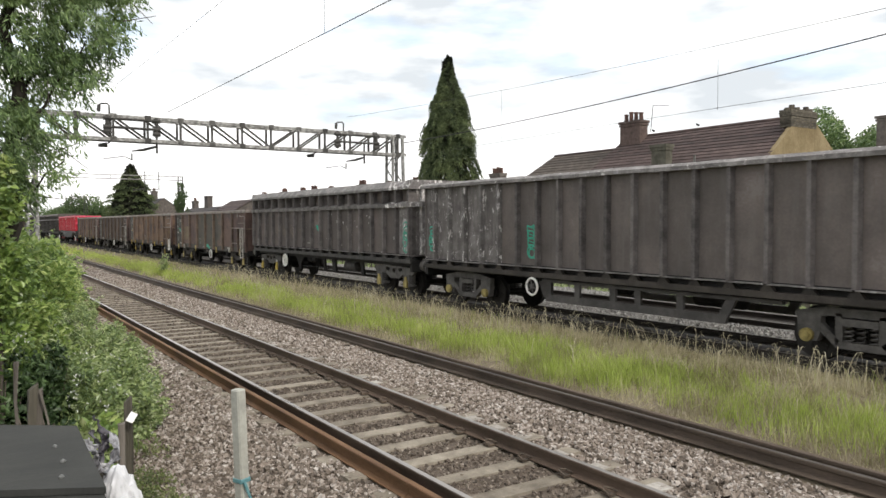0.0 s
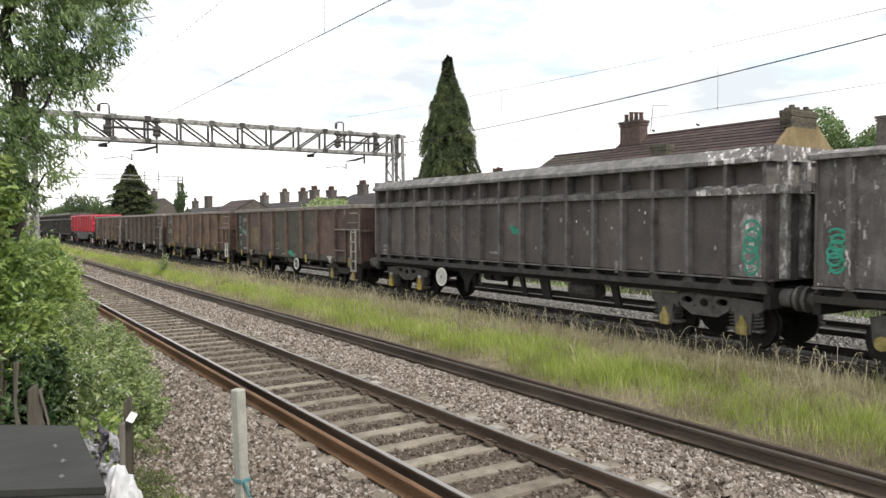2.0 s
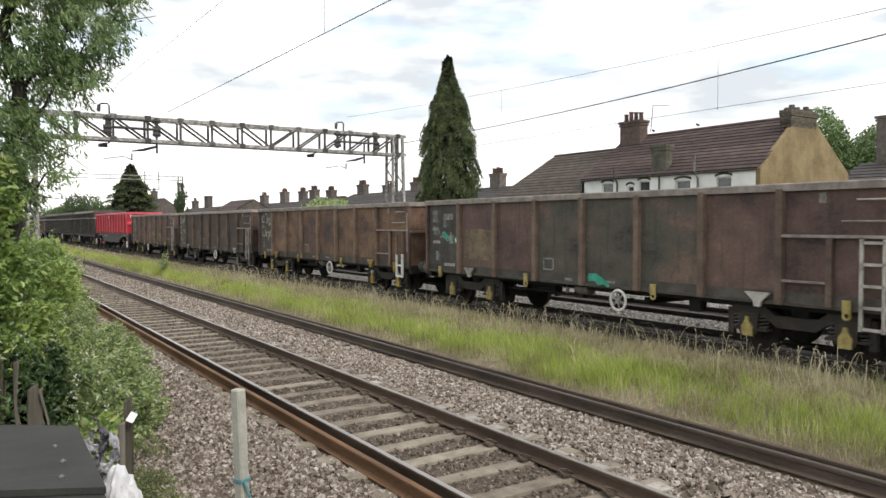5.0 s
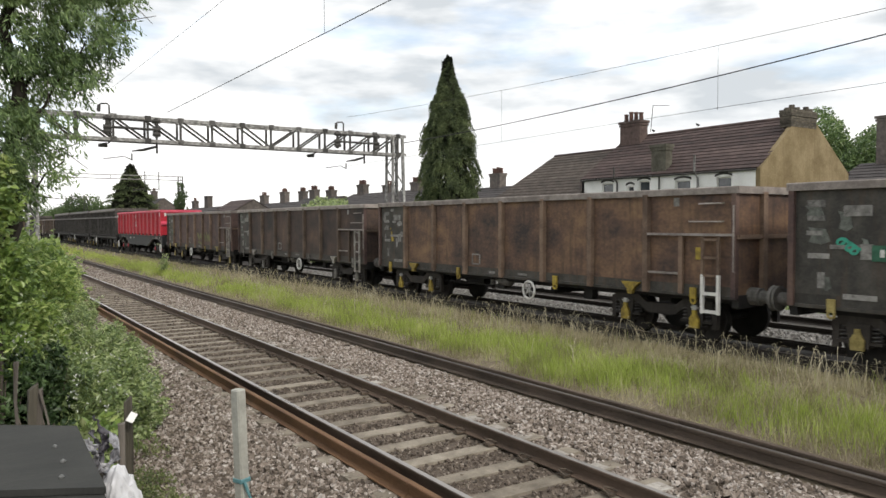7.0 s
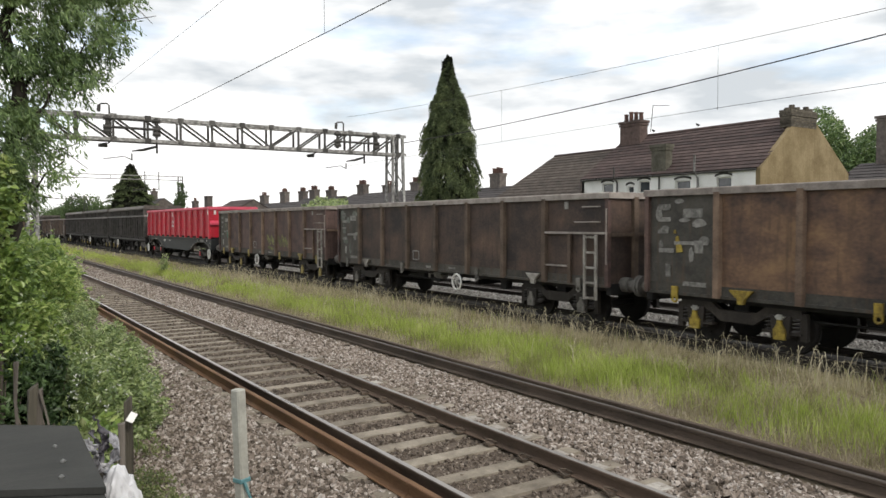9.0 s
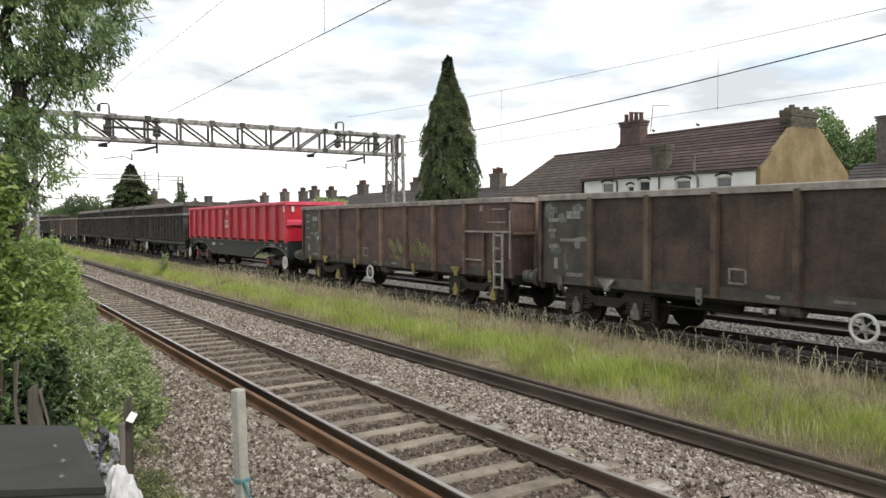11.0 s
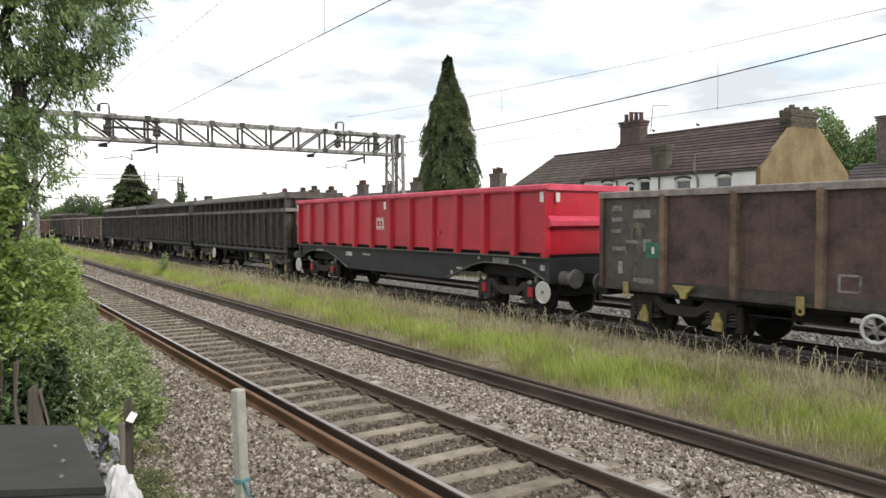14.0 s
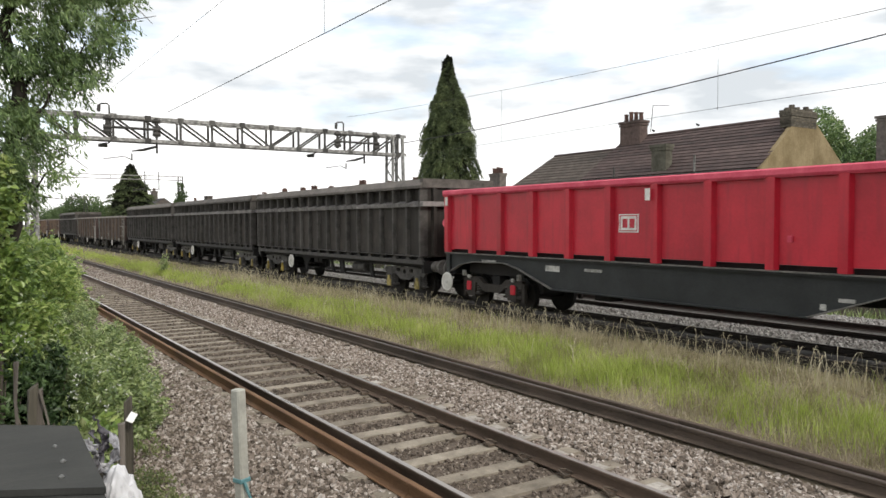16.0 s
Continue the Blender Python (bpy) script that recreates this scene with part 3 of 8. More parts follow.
# ---------------------------------------------------------------- ground
def build_ground():
    """One sheet to the horizon with the section of four railway beds, the cess and the grass strip."""
    xs = [(-3000, -1.2, 0), (-60, -1.0, 0), (-8, -0.7, 0), (-2, -0.62, 0), (0.9, -0.58, 0), (1.6, -0.52, 1), (2.3, -0.44, 1), (3.0, -0.25, 1), (3.3, -0.2, 1), (5.9, -0.2, 1), (6.6, -0.21, 1),
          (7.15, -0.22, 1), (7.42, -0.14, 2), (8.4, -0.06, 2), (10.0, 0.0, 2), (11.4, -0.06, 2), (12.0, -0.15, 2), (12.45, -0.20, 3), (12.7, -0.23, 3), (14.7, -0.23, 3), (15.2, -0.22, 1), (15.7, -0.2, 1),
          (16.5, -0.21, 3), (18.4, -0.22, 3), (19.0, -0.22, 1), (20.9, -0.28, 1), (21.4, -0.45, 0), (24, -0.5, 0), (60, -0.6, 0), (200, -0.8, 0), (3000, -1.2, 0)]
    ys = [-3000, -300, -120, -40] + list(np.arange(-20, 80, 2.0)) + [90, 110, 140, 180, 240, 320, 500, 900, 3000]
    bm = bmesh.new()
    rows = []
    for y in ys:
        rows.append([bm.verts.new((x, y, z + (0.03 * noise.noise((x * 0.7, y * 0.35, 3.0)) if -60 < x < 60 else 0))) for x, z, _ in xs])
    for j in range(len(ys) - 1):
        for i in range(len(xs) - 1):
            f = bm.faces.new((rows[j][i], rows[j][i + 1], rows[j + 1][i + 1], rows[j + 1][i]))
            f.material_index = xs[i][2] if xs[i][2] == xs[i + 1][2] or xs[i][2] in (2, 3) else xs[i + 1][2]
    me = mesh_of("ground", bm, M_EARTH)
    me.materials.append(M_BED)
    me.materials.append(M_SOIL)
    # bed colour that already holds the shadow round tracks 3 and 4
    me.materials.append(M_BED_OIL_SHADE)
    tagged(new("ground", me), "level trackside ground of ballast, soil and grass", "ground", kind="structure")


build_ground()

# ---------------------------------------------------------------- tracks
RAIL = [(-0.07, -0.159), (0.07, -0.159), (0.07, -0.148), (0.012, -0.125), (0.009, -0.05), (0.034, -0.038), (0.035, -0.008), (0.028, 0.0),
        (-0.028, 0.0), (-0.035, -0.008), (-0.034, -0.038), (-0.009, -0.05), (-0.012, -0.125), (-0.07, -0.148)]
Y0, Y1 = -120.0, 420.0


def rail(parent, x, mat, head):
    bm = bmesh.new()
    prism(bm, [(x + a, b) for a, b in RAIL], "y", Y0, Y1)
    r = part("rail", bm, mat, parent)
    bm = bmesh.new()
    prism(bm, [(x - 0.03, 0.0005), (x + 0.03, 0.0005), (x + 0.026, 0.004), (x - 0.026, 0.004)], "y", Y0, Y1)
    part("worn_head", bm, head, r, "worn brighter running surface")


def sleeper_mesh(mat):
    bm = bmesh.new()
    prism(bm, [(-1.25, -0.33), (1.41, -0.33), (1.40, -0.160), (0.5, -0.17), (-0.5, -0.17), (-1.24, -0.165)], "y", -0.125, 0.125)
    for v in bm.verts:
        if v.co.z > -0.2:
            v.co.y *= 0.86
    return mesh_of("sleeper", bm, mat)


def clip_mesh():
    bm = bmesh.new()
    tube(bm, [(-0.05, -0.05, -0.15), (-0.05, 0.04, -0.12), (0.0, 0.06, -0.115), (0.045, 0.03, -0.12), (0.05, -0.05, -0.135)], 0.012, 5)
    box(bm, -0.07, 0.02, -0.06, 0.06, -0.165, -0.145)
    return mesh_of("clip", bm, M_CLIP)


def spare_rail(x, z, mat, label):
    """A spare rail in eighteen-metre lengths laid end to end."""
    t = thing("spare_rail", label, "rail", "spare rails")
    bm = bmesh.new()
    prism(bm, [(x + a, b + z) for a, b in RAIL], "y", 0.0, 17.994)
    me = mesh_of("rail_length", bm, mat)
    for k in range(30):
        part("rail_length", me, None, t).location = (0, Y0 + 18.0 * k, 0)
    return t


def build_track(name, label, x0, x1, mats, sleeper_rows, sleeper=None):
    t = thing(name, label, "railway track", kind="structure")
    rail(t, x0, *mats)
    if x1 is not None:
        rail(t, x1, *mats)
        mid = (x0 + x1) / 2
        near, far = sleeper_rows
        me, clip = sleeper_mesh(M_SLEEPER), clip_mesh()
        for y in near:
            s = part("sleeper", me, None, t)
            s.location, s.rotation_euler = (mid + random.uniform(-0.02, 0.02), y, random.uniform(-0.006, 0.004)), (0, 0, random.uniform(-0.008, 0.008))
            if 4 < y < 26 and random.random() < 0.6:
                e = part("sleeper_end", SLEEPER_END, None, s, "paler exposed sleeper end")
                e.location, e.rotation_euler = (random.uniform(-0.12, 0.0), random.uniform(-0.03, 0.03), random.uniform(-0.012, 0.0)), (0, 0, random.uniform(-0.12, 0.12))
            if 3 < y < 17:
                for x, turn in ((x0 - 0.11, 0), (x0 + 0.11, math.pi), (x1 - 0.11, 0), (x1 + 0.11, math.pi)):
                    c = part("clip", clip, None, s)
                    c.location, c.rotation_euler = (x - mid, 0, 0.012), (0, 0, turn)
        bm = bmesh.new()
        for y in far:
            box(bm, mid - 1.25, mid + 1.25, y - 0.11, y + 0.11, -0.33, -0.168 if near else -0.235)
        if far:
            tagged(part("distant_sleepers", bm, sleeper or M_SLEEPER, t), kind="stuff")
    return t


PITCH_S = 0.632
SLEEPER_END = mesh_of("sleeper_end", shape(prism, [(0.98, -0.3), (1.34, -0.3), (1.33, -0.150), (0.99, -0.152)], "y", -0.10, 0.10), M_SLEEPEND)
near_rows = [8.75 + i * PITCH_S for i in range(-45, 80)]
far_rows = [8.75 + i * PITCH_S for i in range(80, 330)]
build_track("track_1", "running track of rusty steel rails on pale concrete sleepers in ballast", 3.783, 5.30, (M_RAIL, M_RAIL_TOP), (near_rows, far_rows))
build_track("track_2", "single disused dark brown steel rail along the grass edge", 7.26, None, (M_RAIL_OLD, M_RAIL_TOP_OLD), ([], []))
# Sleepers of tracks 3 and 4 share the bed's oil-and-shadow black.
build_track("track_3", "freight running track of dark steel rails in ballast", 12.9, 14.405, (M_RAIL_DARK, M_RAIL_TOP_OLD), ([], [i * 0.65 for i in range(-40, 300)]), M_BED_OIL_SHADE)
build_track("track_4", "second running track of dark steel rails in pale ballast", 16.6, 18.105, (M_RAIL_DARK, M_RAIL_TOP_OLD), ([], [i * 0.65 for i in range(-40, 300)]), M_BED_OIL_SHADE)


spare_rail(3.585, -0.012, M_SPARE, "orange-brown rusty spare rail lying beside the running rail")
spare_rail(7.50, -0.004, M_RAIL_OLD, "dark brown spare rail lying at the grass edge")


def bed_z(x):
    return np.interp(x, [0.9, 1.6, 2.3, 3.0, 3.3, 5.9, 6.6, 7.15], [-0.58, -0.52, -0.44, -0.25, -0.2, -0.2, -0.21, -0.22])


def build_ballast():
    spots, sizes, between = [], [], []
    for xa, xb, ya, yb, dens, size in ((1.3, 7.2, -18.0, 3.0, 130, 0.05), (1.3, 7.2, 3.0, 13.0, 800, 0.0255), (1.6, 7.2, 13.0, 26.0, 520, 0.027), (2.4, 7.2, 26.0, 46.0, 260, 0.030), (2.4, 7.2, 46.0, 80.0, 70, 0.045)):
        n = int((xb - xa) * (yb - ya) * dens)
        p = np.stack([RNG.uniform(xa, xb, n), RNG.uniform(ya, yb, n)], 1)
        sz = size * RNG.uniform(0.65, 1.35, n)
        x = p[:, 0]
        keep = ((x < 3.49) | (x > 3.88)) & (np.abs(x - 5.30) > 0.085) & (x < 7.19)
        on = np.abs((p[:, 1] - 8.75 + PITCH_S / 2) % PITCH_S - PITCH_S / 2) < 0.105
        inside = (x > 3.783) & (x < 5.30)
        ends = ((x > 3.35) & (x < 3.783)) | ((x > 5.3) & (x < 6.0))
        keep &= ~(on & inside & (RNG.uniform(size=n) < 0.985)) & ~(on & ends & (RNG.uniform(size=n) < np.where(x > 5.3, np.where(np.sin(np.floor((p[:, 1] - 8.434) / PITCH_S) * 2.3) > -0.5, 0.985, 0.4), 0.6)))
        z = bed_z(x) + sz * RNG.uniform(-0.1, 0.7, n)
        z = np.where(inside, z - 0.006, z)
        sz = np.where(inside, sz * 0.8, sz)
        z = np.where((x > 5.75), z + 0.035 * np.exp(-((x - 6.3) / 0.35) ** 2), z)
        spots.append(np.column_stack([p, z])[keep])
        sizes.append(sz[keep])
        between.append(inside[keep])
    spots, sizes, between = np.concatenate(spots), np.concatenate(sizes), np.concatenate(between)
    tagged(new("ballast_stones", stone_mesh("ballast_stones", spots[~between], sizes[~between], M_STONE)),
           "loose grey and brown crushed stone ballast", "ballast", kind="stuff")
    tagged(new("track_ballast", stone_mesh("track_ballast", spots[between], sizes[between], M_STONE_BROWN)),
           "rust-stained brown crushed stone between the rails", "ballast", kind="stuff")
    for xa, xb, n, hump in ((15.25, 16.5, 16000, 0.1), (18.8, 21.0, 16000, 0.03)):
        p = np.stack([RNG.uniform(xa, xb, n), 3 + 42 * RNG.uniform(size=n) ** 1.3, np.full(n, -0.2)], 1)
        sz = 0.035 * RNG.uniform(0.7, 1.4, n)
        p[:, 2] += sz * 0.4 + hump * np.exp(-((p[:, 0] - (xa + xb) / 2) / 0.4) ** 2) - np.clip(p[:, 0] - 19.2, 0, 2) * 0.035
        tagged(new("ballast_shoulder", stone_mesh("ballast_shoulder", p, sz, M_STONE_PALE)), "pale crushed stone ballast beside the tracks", "ballast", kind="stuff")


build_ballast()

# ---------------------------------------------------------------- wagons
TRAIN_X = 13.65
WHEEL_R = 0.46


def wheelset_mesh():
    bm = bmesh.new()
    tube(bm, [(-1.05, 0, 0), (1.05, 0, 0)], 0.08, 10)
    for s in (-1, 1):
        disc(bm, (0, 0), WHEEL_R, s * 0.69 - 0.065, s * 0.69 + 0.065, 28)
        disc(bm, (0, 0), WHEEL_R + 0.03, s * 0.63 - 0.015, s * 0.63 + 0.015, 28)
        disc(bm, (0, 0), 0.16, s * 0.80 - 0.06, s * 0.80 + 0.06, 14)
        for k in range(6):
            a = k * math.tau / 6
            disc(bm, (0.27 * math.cos(a), 0.27 * math.sin(a)), 0.045, s * 0.765 - 0.012, s * 0.765 + 0.012, 8)
    return mesh_of("wheelset", bm, M_WHEEL)


def cast_frame():
    """One cast side frame with open windows."""
    bm = bmesh.new()
    w = 0.13
    for p, q, h in (((0, -1.12, 0.80), (0, -0.55, 0.90), 0.15), ((0, -0.55, 0.90), (0, 0.55, 0.90), 0.15), ((0, 0.55, 0.90), (0, 1.12, 0.80), 0.15),
                    ((0, -0.80, 0.72), (0, -0.38, 0.36), 0.13), ((0, 0.80, 0.72), (0, 0.38, 0.36), 0.13), ((0, -0.42, 0.34), (0, 0.42, 0.34), 0.12),
                    ((0, -0.36, 0.40), (0, -0.36, 0.88), 0.12), ((0, 0.36, 0.40), (0, 0.36, 0.88), 0.12)):
        beam(bm, p, q, w, h)
    for y in (-0.88, 0.88):
        prism(bm, [(y - 0.22, 0.84), (y - 0.20, 0.52), (y - 0.15, 0.36), (y + 0.15, 0.36), (y + 0.20, 0.52), (y + 0.22, 0.84)], "x", -0.08, 0.08)
    box(bm, -0.1, 0.1, -0.30, 0.30, 0.68, 0.80)
    return bm


def plate_frame():
    """One welded side frame that dips in the middle, with the axleboxes and end stops."""
    bm = bmesh.new()
    prism(bm, [(-1.3, 0.88), (-0.62, 0.88), (-0.4, 0.72), (0.4, 0.72), (0.62, 0.88), (1.3, 0.88), (1.3, 0.70), (0.66, 0.70), (0.36, 0.50), (-0.36, 0.50), (-0.66, 0.70), (-1.3, 0.70)],
          "x", -0.07, 0.07)
    for y in (-0.92, 0.92):
        prism(bm, [(y - 0.2, 0.74), (y - 0.17, 0.34), (y + 0.17, 0.34), (y + 0.2, 0.74)], "x", -0.11, 0.11)
        box(bm, -0.09, 0.09, y - 0.38, y + 0.38, 0.40, 0.45)
    for y in (-1.33, 1.33):
        box(bm, -0.05, 0.05, y - 0.06, y + 0.06, 0.30, 0.80)
    return bm


def oval_frame():
    """One pressed side frame: a deep plate with three oval holes, pedestals and axleboxes at its ends."""
    bm = bmesh.new()
    n = 20

    def cell(y0, y1, z0, z1, a, b):
        yc, zc = (y0 + y1) / 2, (z0 + z1) / 2
        rows = {}
        for x in (-0.05, 0.05):
            inner, outer = [], []
            for k in range(n):
                c, d = math.cos(k * math.tau / n), math.sin(k * math.tau / n)
                m = min((y1 - y0) / 2 / max(abs(c), 1e-6), (z1 - z0) / 2 / max(abs(d), 1e-6))
                inner.append(bm.verts.new((x, yc + a * c, zc + b * d)))
                outer.append(bm.verts.new((x, yc + m * c, zc + m * d)))
            for k in range(n):
                bm.faces.new((inner[k], outer[k], outer[(k + 1) % n], inner[(k + 1) % n]))
            rows[x] = inner, outer
        for j in (0, 1):
            p, q = rows[-0.05][j], rows[0.05][j]
            for k in range(n):
                bm.faces.new((p[k], p[(k + 1) % n], q[(k + 1) % n], q[k]))
    cell(-0.62, -0.205, 0.74, 0.98, 0.13, 0.07)
    cell(-0.205, 0.205, 0.66, 0.98, 0.10, 0.085)
    cell(0.205, 0.62, 0.74, 0.98, 0.13, 0.07)
    prism(bm, [(-0.62, 0.739), (0.62, 0.739), (0.30, 0.56), (-0.30, 0.56)], "x", -0.04, 0.04)
    for s in (-1, 1):
        prism(bm, [(s * 0.621, 0.98), (s * 1.32, 0.93), (s * 1.32, 0.80), (s * 1.18, 0.70), (s * 0.621, 0.70)], "x", -0.05, 0.05)
        prism(bm, [(s * 0.915 - 0.19, 0.72), (s * 0.915 - 0.17, 0.32), (s * 0.915 + 0.17, 0.32), (s * 0.915 + 0.19, 0.72)], "x", -0.11, 0.11)
        box(bm, -0.09, 0.09, s * 0.915 - 0.36, s * 0.915 + 0.36, 0.36, 0.41)
    return bm


def spring_mesh(r, z0, z1, turns):
    bm = bmesh.new()
    n = turns * 8
    tube(bm, [(r * math.cos(i * math.tau / 8), r * math.sin(i * math.tau / 8), z0 + (z1 - z0) * i / n) for i in range(n + 1)], 0.018, 4)
    return mesh_of("spring", bm, M_BOGIE)


def cover_mesh():
    """A flat axlebox cover, narrow at the top."""
    bm = bmesh.new()
    prism(bm, [(-0.11, 0.30), (0.11, 0.30), (0.12, 0.48), (0.05, 0.58), (0.04, 0.66), (-0.04, 0.66), (-0.05, 0.58), (-0.12, 0.48)], "x", -1.175, -1.12)
    return mesh_of("axlebox_cover", bm, M_YELLOW)


def round_cover_mesh():
    bm = bmesh.new()
    disc(bm, (0, 0.46), 0.12, -1.17, -1.10, 14)
    disc(bm, (0, 0.46), 0.07, -1.19, -1.16, 10)
    return mesh_of("axlebox_cover", bm, M_YELLOW)


SETS = wheelset_mesh()
CAST, PLATE = mesh_of("side_frame", cast_frame(), M_BOGIE), mesh_of("side_frame", plate_frame(), M_BOXDARK)
OVAL = mesh_of("side_frame", oval_frame(), M_BOGIE)
BOLSTER = mesh_of("bogie", boxes((-0.95, 0.95, -0.17, 0.17, 0.60, 0.96), (-0.3, 0.3, -0.3, 0.3, 0.80, 0.99), bevel=0.02), M_UNDER)
SPRING_TALL, SPRING = spring_mesh(0.07, 0.38, 0.70, 4), spring_mesh(0.08, 0.44, 0.71, 4)
COVER, ROUND_COVER = cover_mesh(), round_cover_mesh()
COVER_RED = mesh_of("axlebox_cover", boxes((-1.175, -1.12, -0.10, 0.10, 0.50, 0.76), bevel=0.02), M_RED)
TIP = mesh_of("axlebox_tip", boxes((-1.17, -1.13, -0.05, 0.05, 0.665, 0.76), (-1.165, -1.135, -0.09, 0.09, 0.70, 0.73)), M_WORNWHITE)


FADED_ROUND = ROUND_COVER.copy()
FADED_ROUND.materials[0] = M_FADED
GREY_COVER = COVER.copy()
GREY_COVER.materials[0] = M_GREYFIT
FADED_COVER = COVER.copy()
FADED_COVER.materials[0] = M_FADED


def bogie(wagon, y, frame_me, base, covers):
    b = part("bogie", BOLSTER, None, wagon, "grimy four-wheel bogie with springs")
    b.location = (0, y, 0)
    for s in (-1, 1):
        f = part("side_frame", frame_me, None, b)
        f.location = (s * 1.02, 0, 0)
        for d in (-0.22, 0.0, 0.22) if frame_me is CAST else (-1.19, -0.65, 0.65, 1.19):
            c = part("spring", SPRING_TALL if frame_me is CAST else SPRING, None, b)
            c.location = (s * 1.02, d, 0)
    for i, s in enumerate((-1, 1)):
        w = part("wheelset", SETS, None, b)
        w.location = (0, s * base, WHEEL_R)
        c = part("axlebox_cover", covers[i], None, b)
        c.location = (0, s * base, 0)
        if covers[i] in (COVER, COVER_RED):
            c = part("axlebox_tip", TIP, None, b, "pale painted axlebox lug")
            c.location = (0, s * base, 0.18 if covers[i] is COVER_RED else 0)
    return b


def buffer_mesh(mat):
    bm = bmesh.new()
    tube(bm, [(0, 0, 0), (0, -0.22, 0), (0, -0.23, 0), (0, -0.46, 0), (0, -0.47, 0), (0, -0.53, 0)], [0.17, 0.17, 0.12, 0.12, 0.24, 0.23], 16)
    return mesh_of("buffer", bm, mat)


BUFFER = buffer_mesh(M_BUFFER)


def ends(wagon, half, z=1.05):
    """Buffers and hook at both ends."""
    for s in (-1, 1):
        for x in (-0.87, 0.87):
            b = part("buffer", BUFFER, None, wagon)
            b.location, b.rotation_euler = (x, s * half, z), (0, 0, 0 if s < 0 else math.pi)
        bm = bmesh.new()
        box(bm, -0.09, 0.09, s * half - 0.05, s * (half + 0.30), z - 0.12, z + 0.10)
        box(bm, -0.05, 0.05, s * (half + 0.28), s * (half + 0.44), z - 0.30, z - 0.02)
        part("coupling", bm, M_UNDER, wagon)


PLATES = {}


def panel(wagon, x, y0, y1, z0, z1, mat, name="panel"):
    """One flat sheet of a side, at x, from y0 to y1."""
    key = (round(y1 - y0, 3), round(z1 - z0, 3), mat.name, name)
    if key not in PLATES:
        h, v = (y1 - y0) / 2, (z1 - z0) / 2
        bm = bmesh.new()
        g = [[bm.verts.new((-0.02 + (0.012 if 0 < i < 4 and 0 < j < 3 else 0) * (1 if (i + j) % 2 else 0.3), -h + 2 * h * i / 4, -v + 2 * v * j / 3)) for j in range(4)] for i in range(5)]
        for i in range(4):
            for j in range(3):
                bm.faces.new((g[i][j], g[i + 1][j], g[i + 1][j + 1], g[i][j + 1]))
        box(bm, -0.0, 0.03, -h, h, -v, v)
        PLATES[key] = smooth(mesh_of(name, bm, mat), 50)
    p = part(name, PLATES[key], None, wagon)
    p.location = (x, (y0 + y1) / 2, (z0 + z1) / 2)
    if x > 0:
        p.rotation_euler = (0, 0, math.pi)
    return p


def wavy(bm, profile, a, b, amp, n=40):
    """A prism along y whose long edges wander a little, like a dented rolled section."""
    rows = []
    for i in range(n + 1):
        y = a + (b - a) * i / n
        k = noise.noise((y * 0.9, profile[0][0] * 3, 1.7)) * amp + noise.noise((y * 3.1, profile[0][0] * 3, 4.1)) * amp * 0.6
        rows.append([bm.verts.new((p[0] + k * 0.6, y, p[1] + k)) for p in profile])
    m = len(profile)
    for r0, r1 in zip(rows, rows[1:]):
        for k in range(m):
            bm.faces.new((r0[k], r0[(k + 1) % m], r1[(k + 1) % m], r1[k]))
    bm.faces.new(rows[0][::-1])
    bm.faces.new(rows[-1])


def handwheel(wagon, y, z, r, solid):
    bm = bmesh.new()
    x = -1.40
    if solid:
        disc(bm, (y, z), r, x, x + 0.03, 24)
        bmw = bmesh.new()
        disc(bmw, (y, z), 0.05, x - 0.03, x, 10)
        ring(bm, (x, y, z), "x", r, 0.022, 24, 6)
        h = part("handwheel", bm, M_WHITE, wagon, "white disc brake handwheel")
        face = bmesh.new()
        disc(face, (y, z), r - 0.035, x - 0.006, x - 0.002, 24)
        part("face", face, M_DISCFACE, h, "dusty pale grey face")
        part("hub", bmw, M_WORNWHITE, h)
    else:
        ring(bm, (x, y, z), "x", r, 0.030, 24, 6)
        h = part("handwheel", bm, M_WHITE, wagon, "white spoked brake handwheel")
        bm = bmesh.new()
        for k in range(6):
            a = k * math.tau / 6 + 0.3
            beam(bm, (x, y, z), (x, y + r * math.cos(a), z + r * math.sin(a)), 0.028)
        disc(bm, (y, z), 0.055, x - 0.03, x + 0.05, 10)
        part("spokes", bm, M_WORNWHITE if r > 0.215 else M_BOGIE, h)
    bm = bmesh.new()
    tube(bm, [(x, y, z), (x + 0.5, y, z)], 0.03, 8)
    box(bm, x + 0.10, x + 0.16, y - 0.06, y + 0.06, z, z + 0.45)
    part("handwheel_bracket", bm, M_UNDER, wagon)


def spray_tag(wagon, y, z, w, h, loops, x=-1.306, r=0.024):
    """Overlapping sprayed loops down the side, over a zigzag fill."""
    bm = bmesh.new()
    n = loops * 16
    pts = []
    for i in range(n + 1):
        a = i / n
        t = a * loops * math.tau
        pts.append((x, y + w * 0.5 * math.cos(t) - 0.04 * math.sin(a * 7), z + h * (0.5 - 0.86 * a) + h * 0.9 / loops * math.sin(t) * (0.7 + 0.5 * a)))
    tube(bm, pts, r, 5)
    zig = [(x, y + w * 0.5 * (1 if k % 2 else -1), z + h * (0.5 - k / 9)) for k in range(10)]
    tube(bm, zig, r * 0.9, 5)
    for v in bm.verts:
        v.co.x = x + (v.co.x - x) * 0.15
    return part("spray_tag", bm, M_GREEN, wagon, "sea-green spray-painted loops")


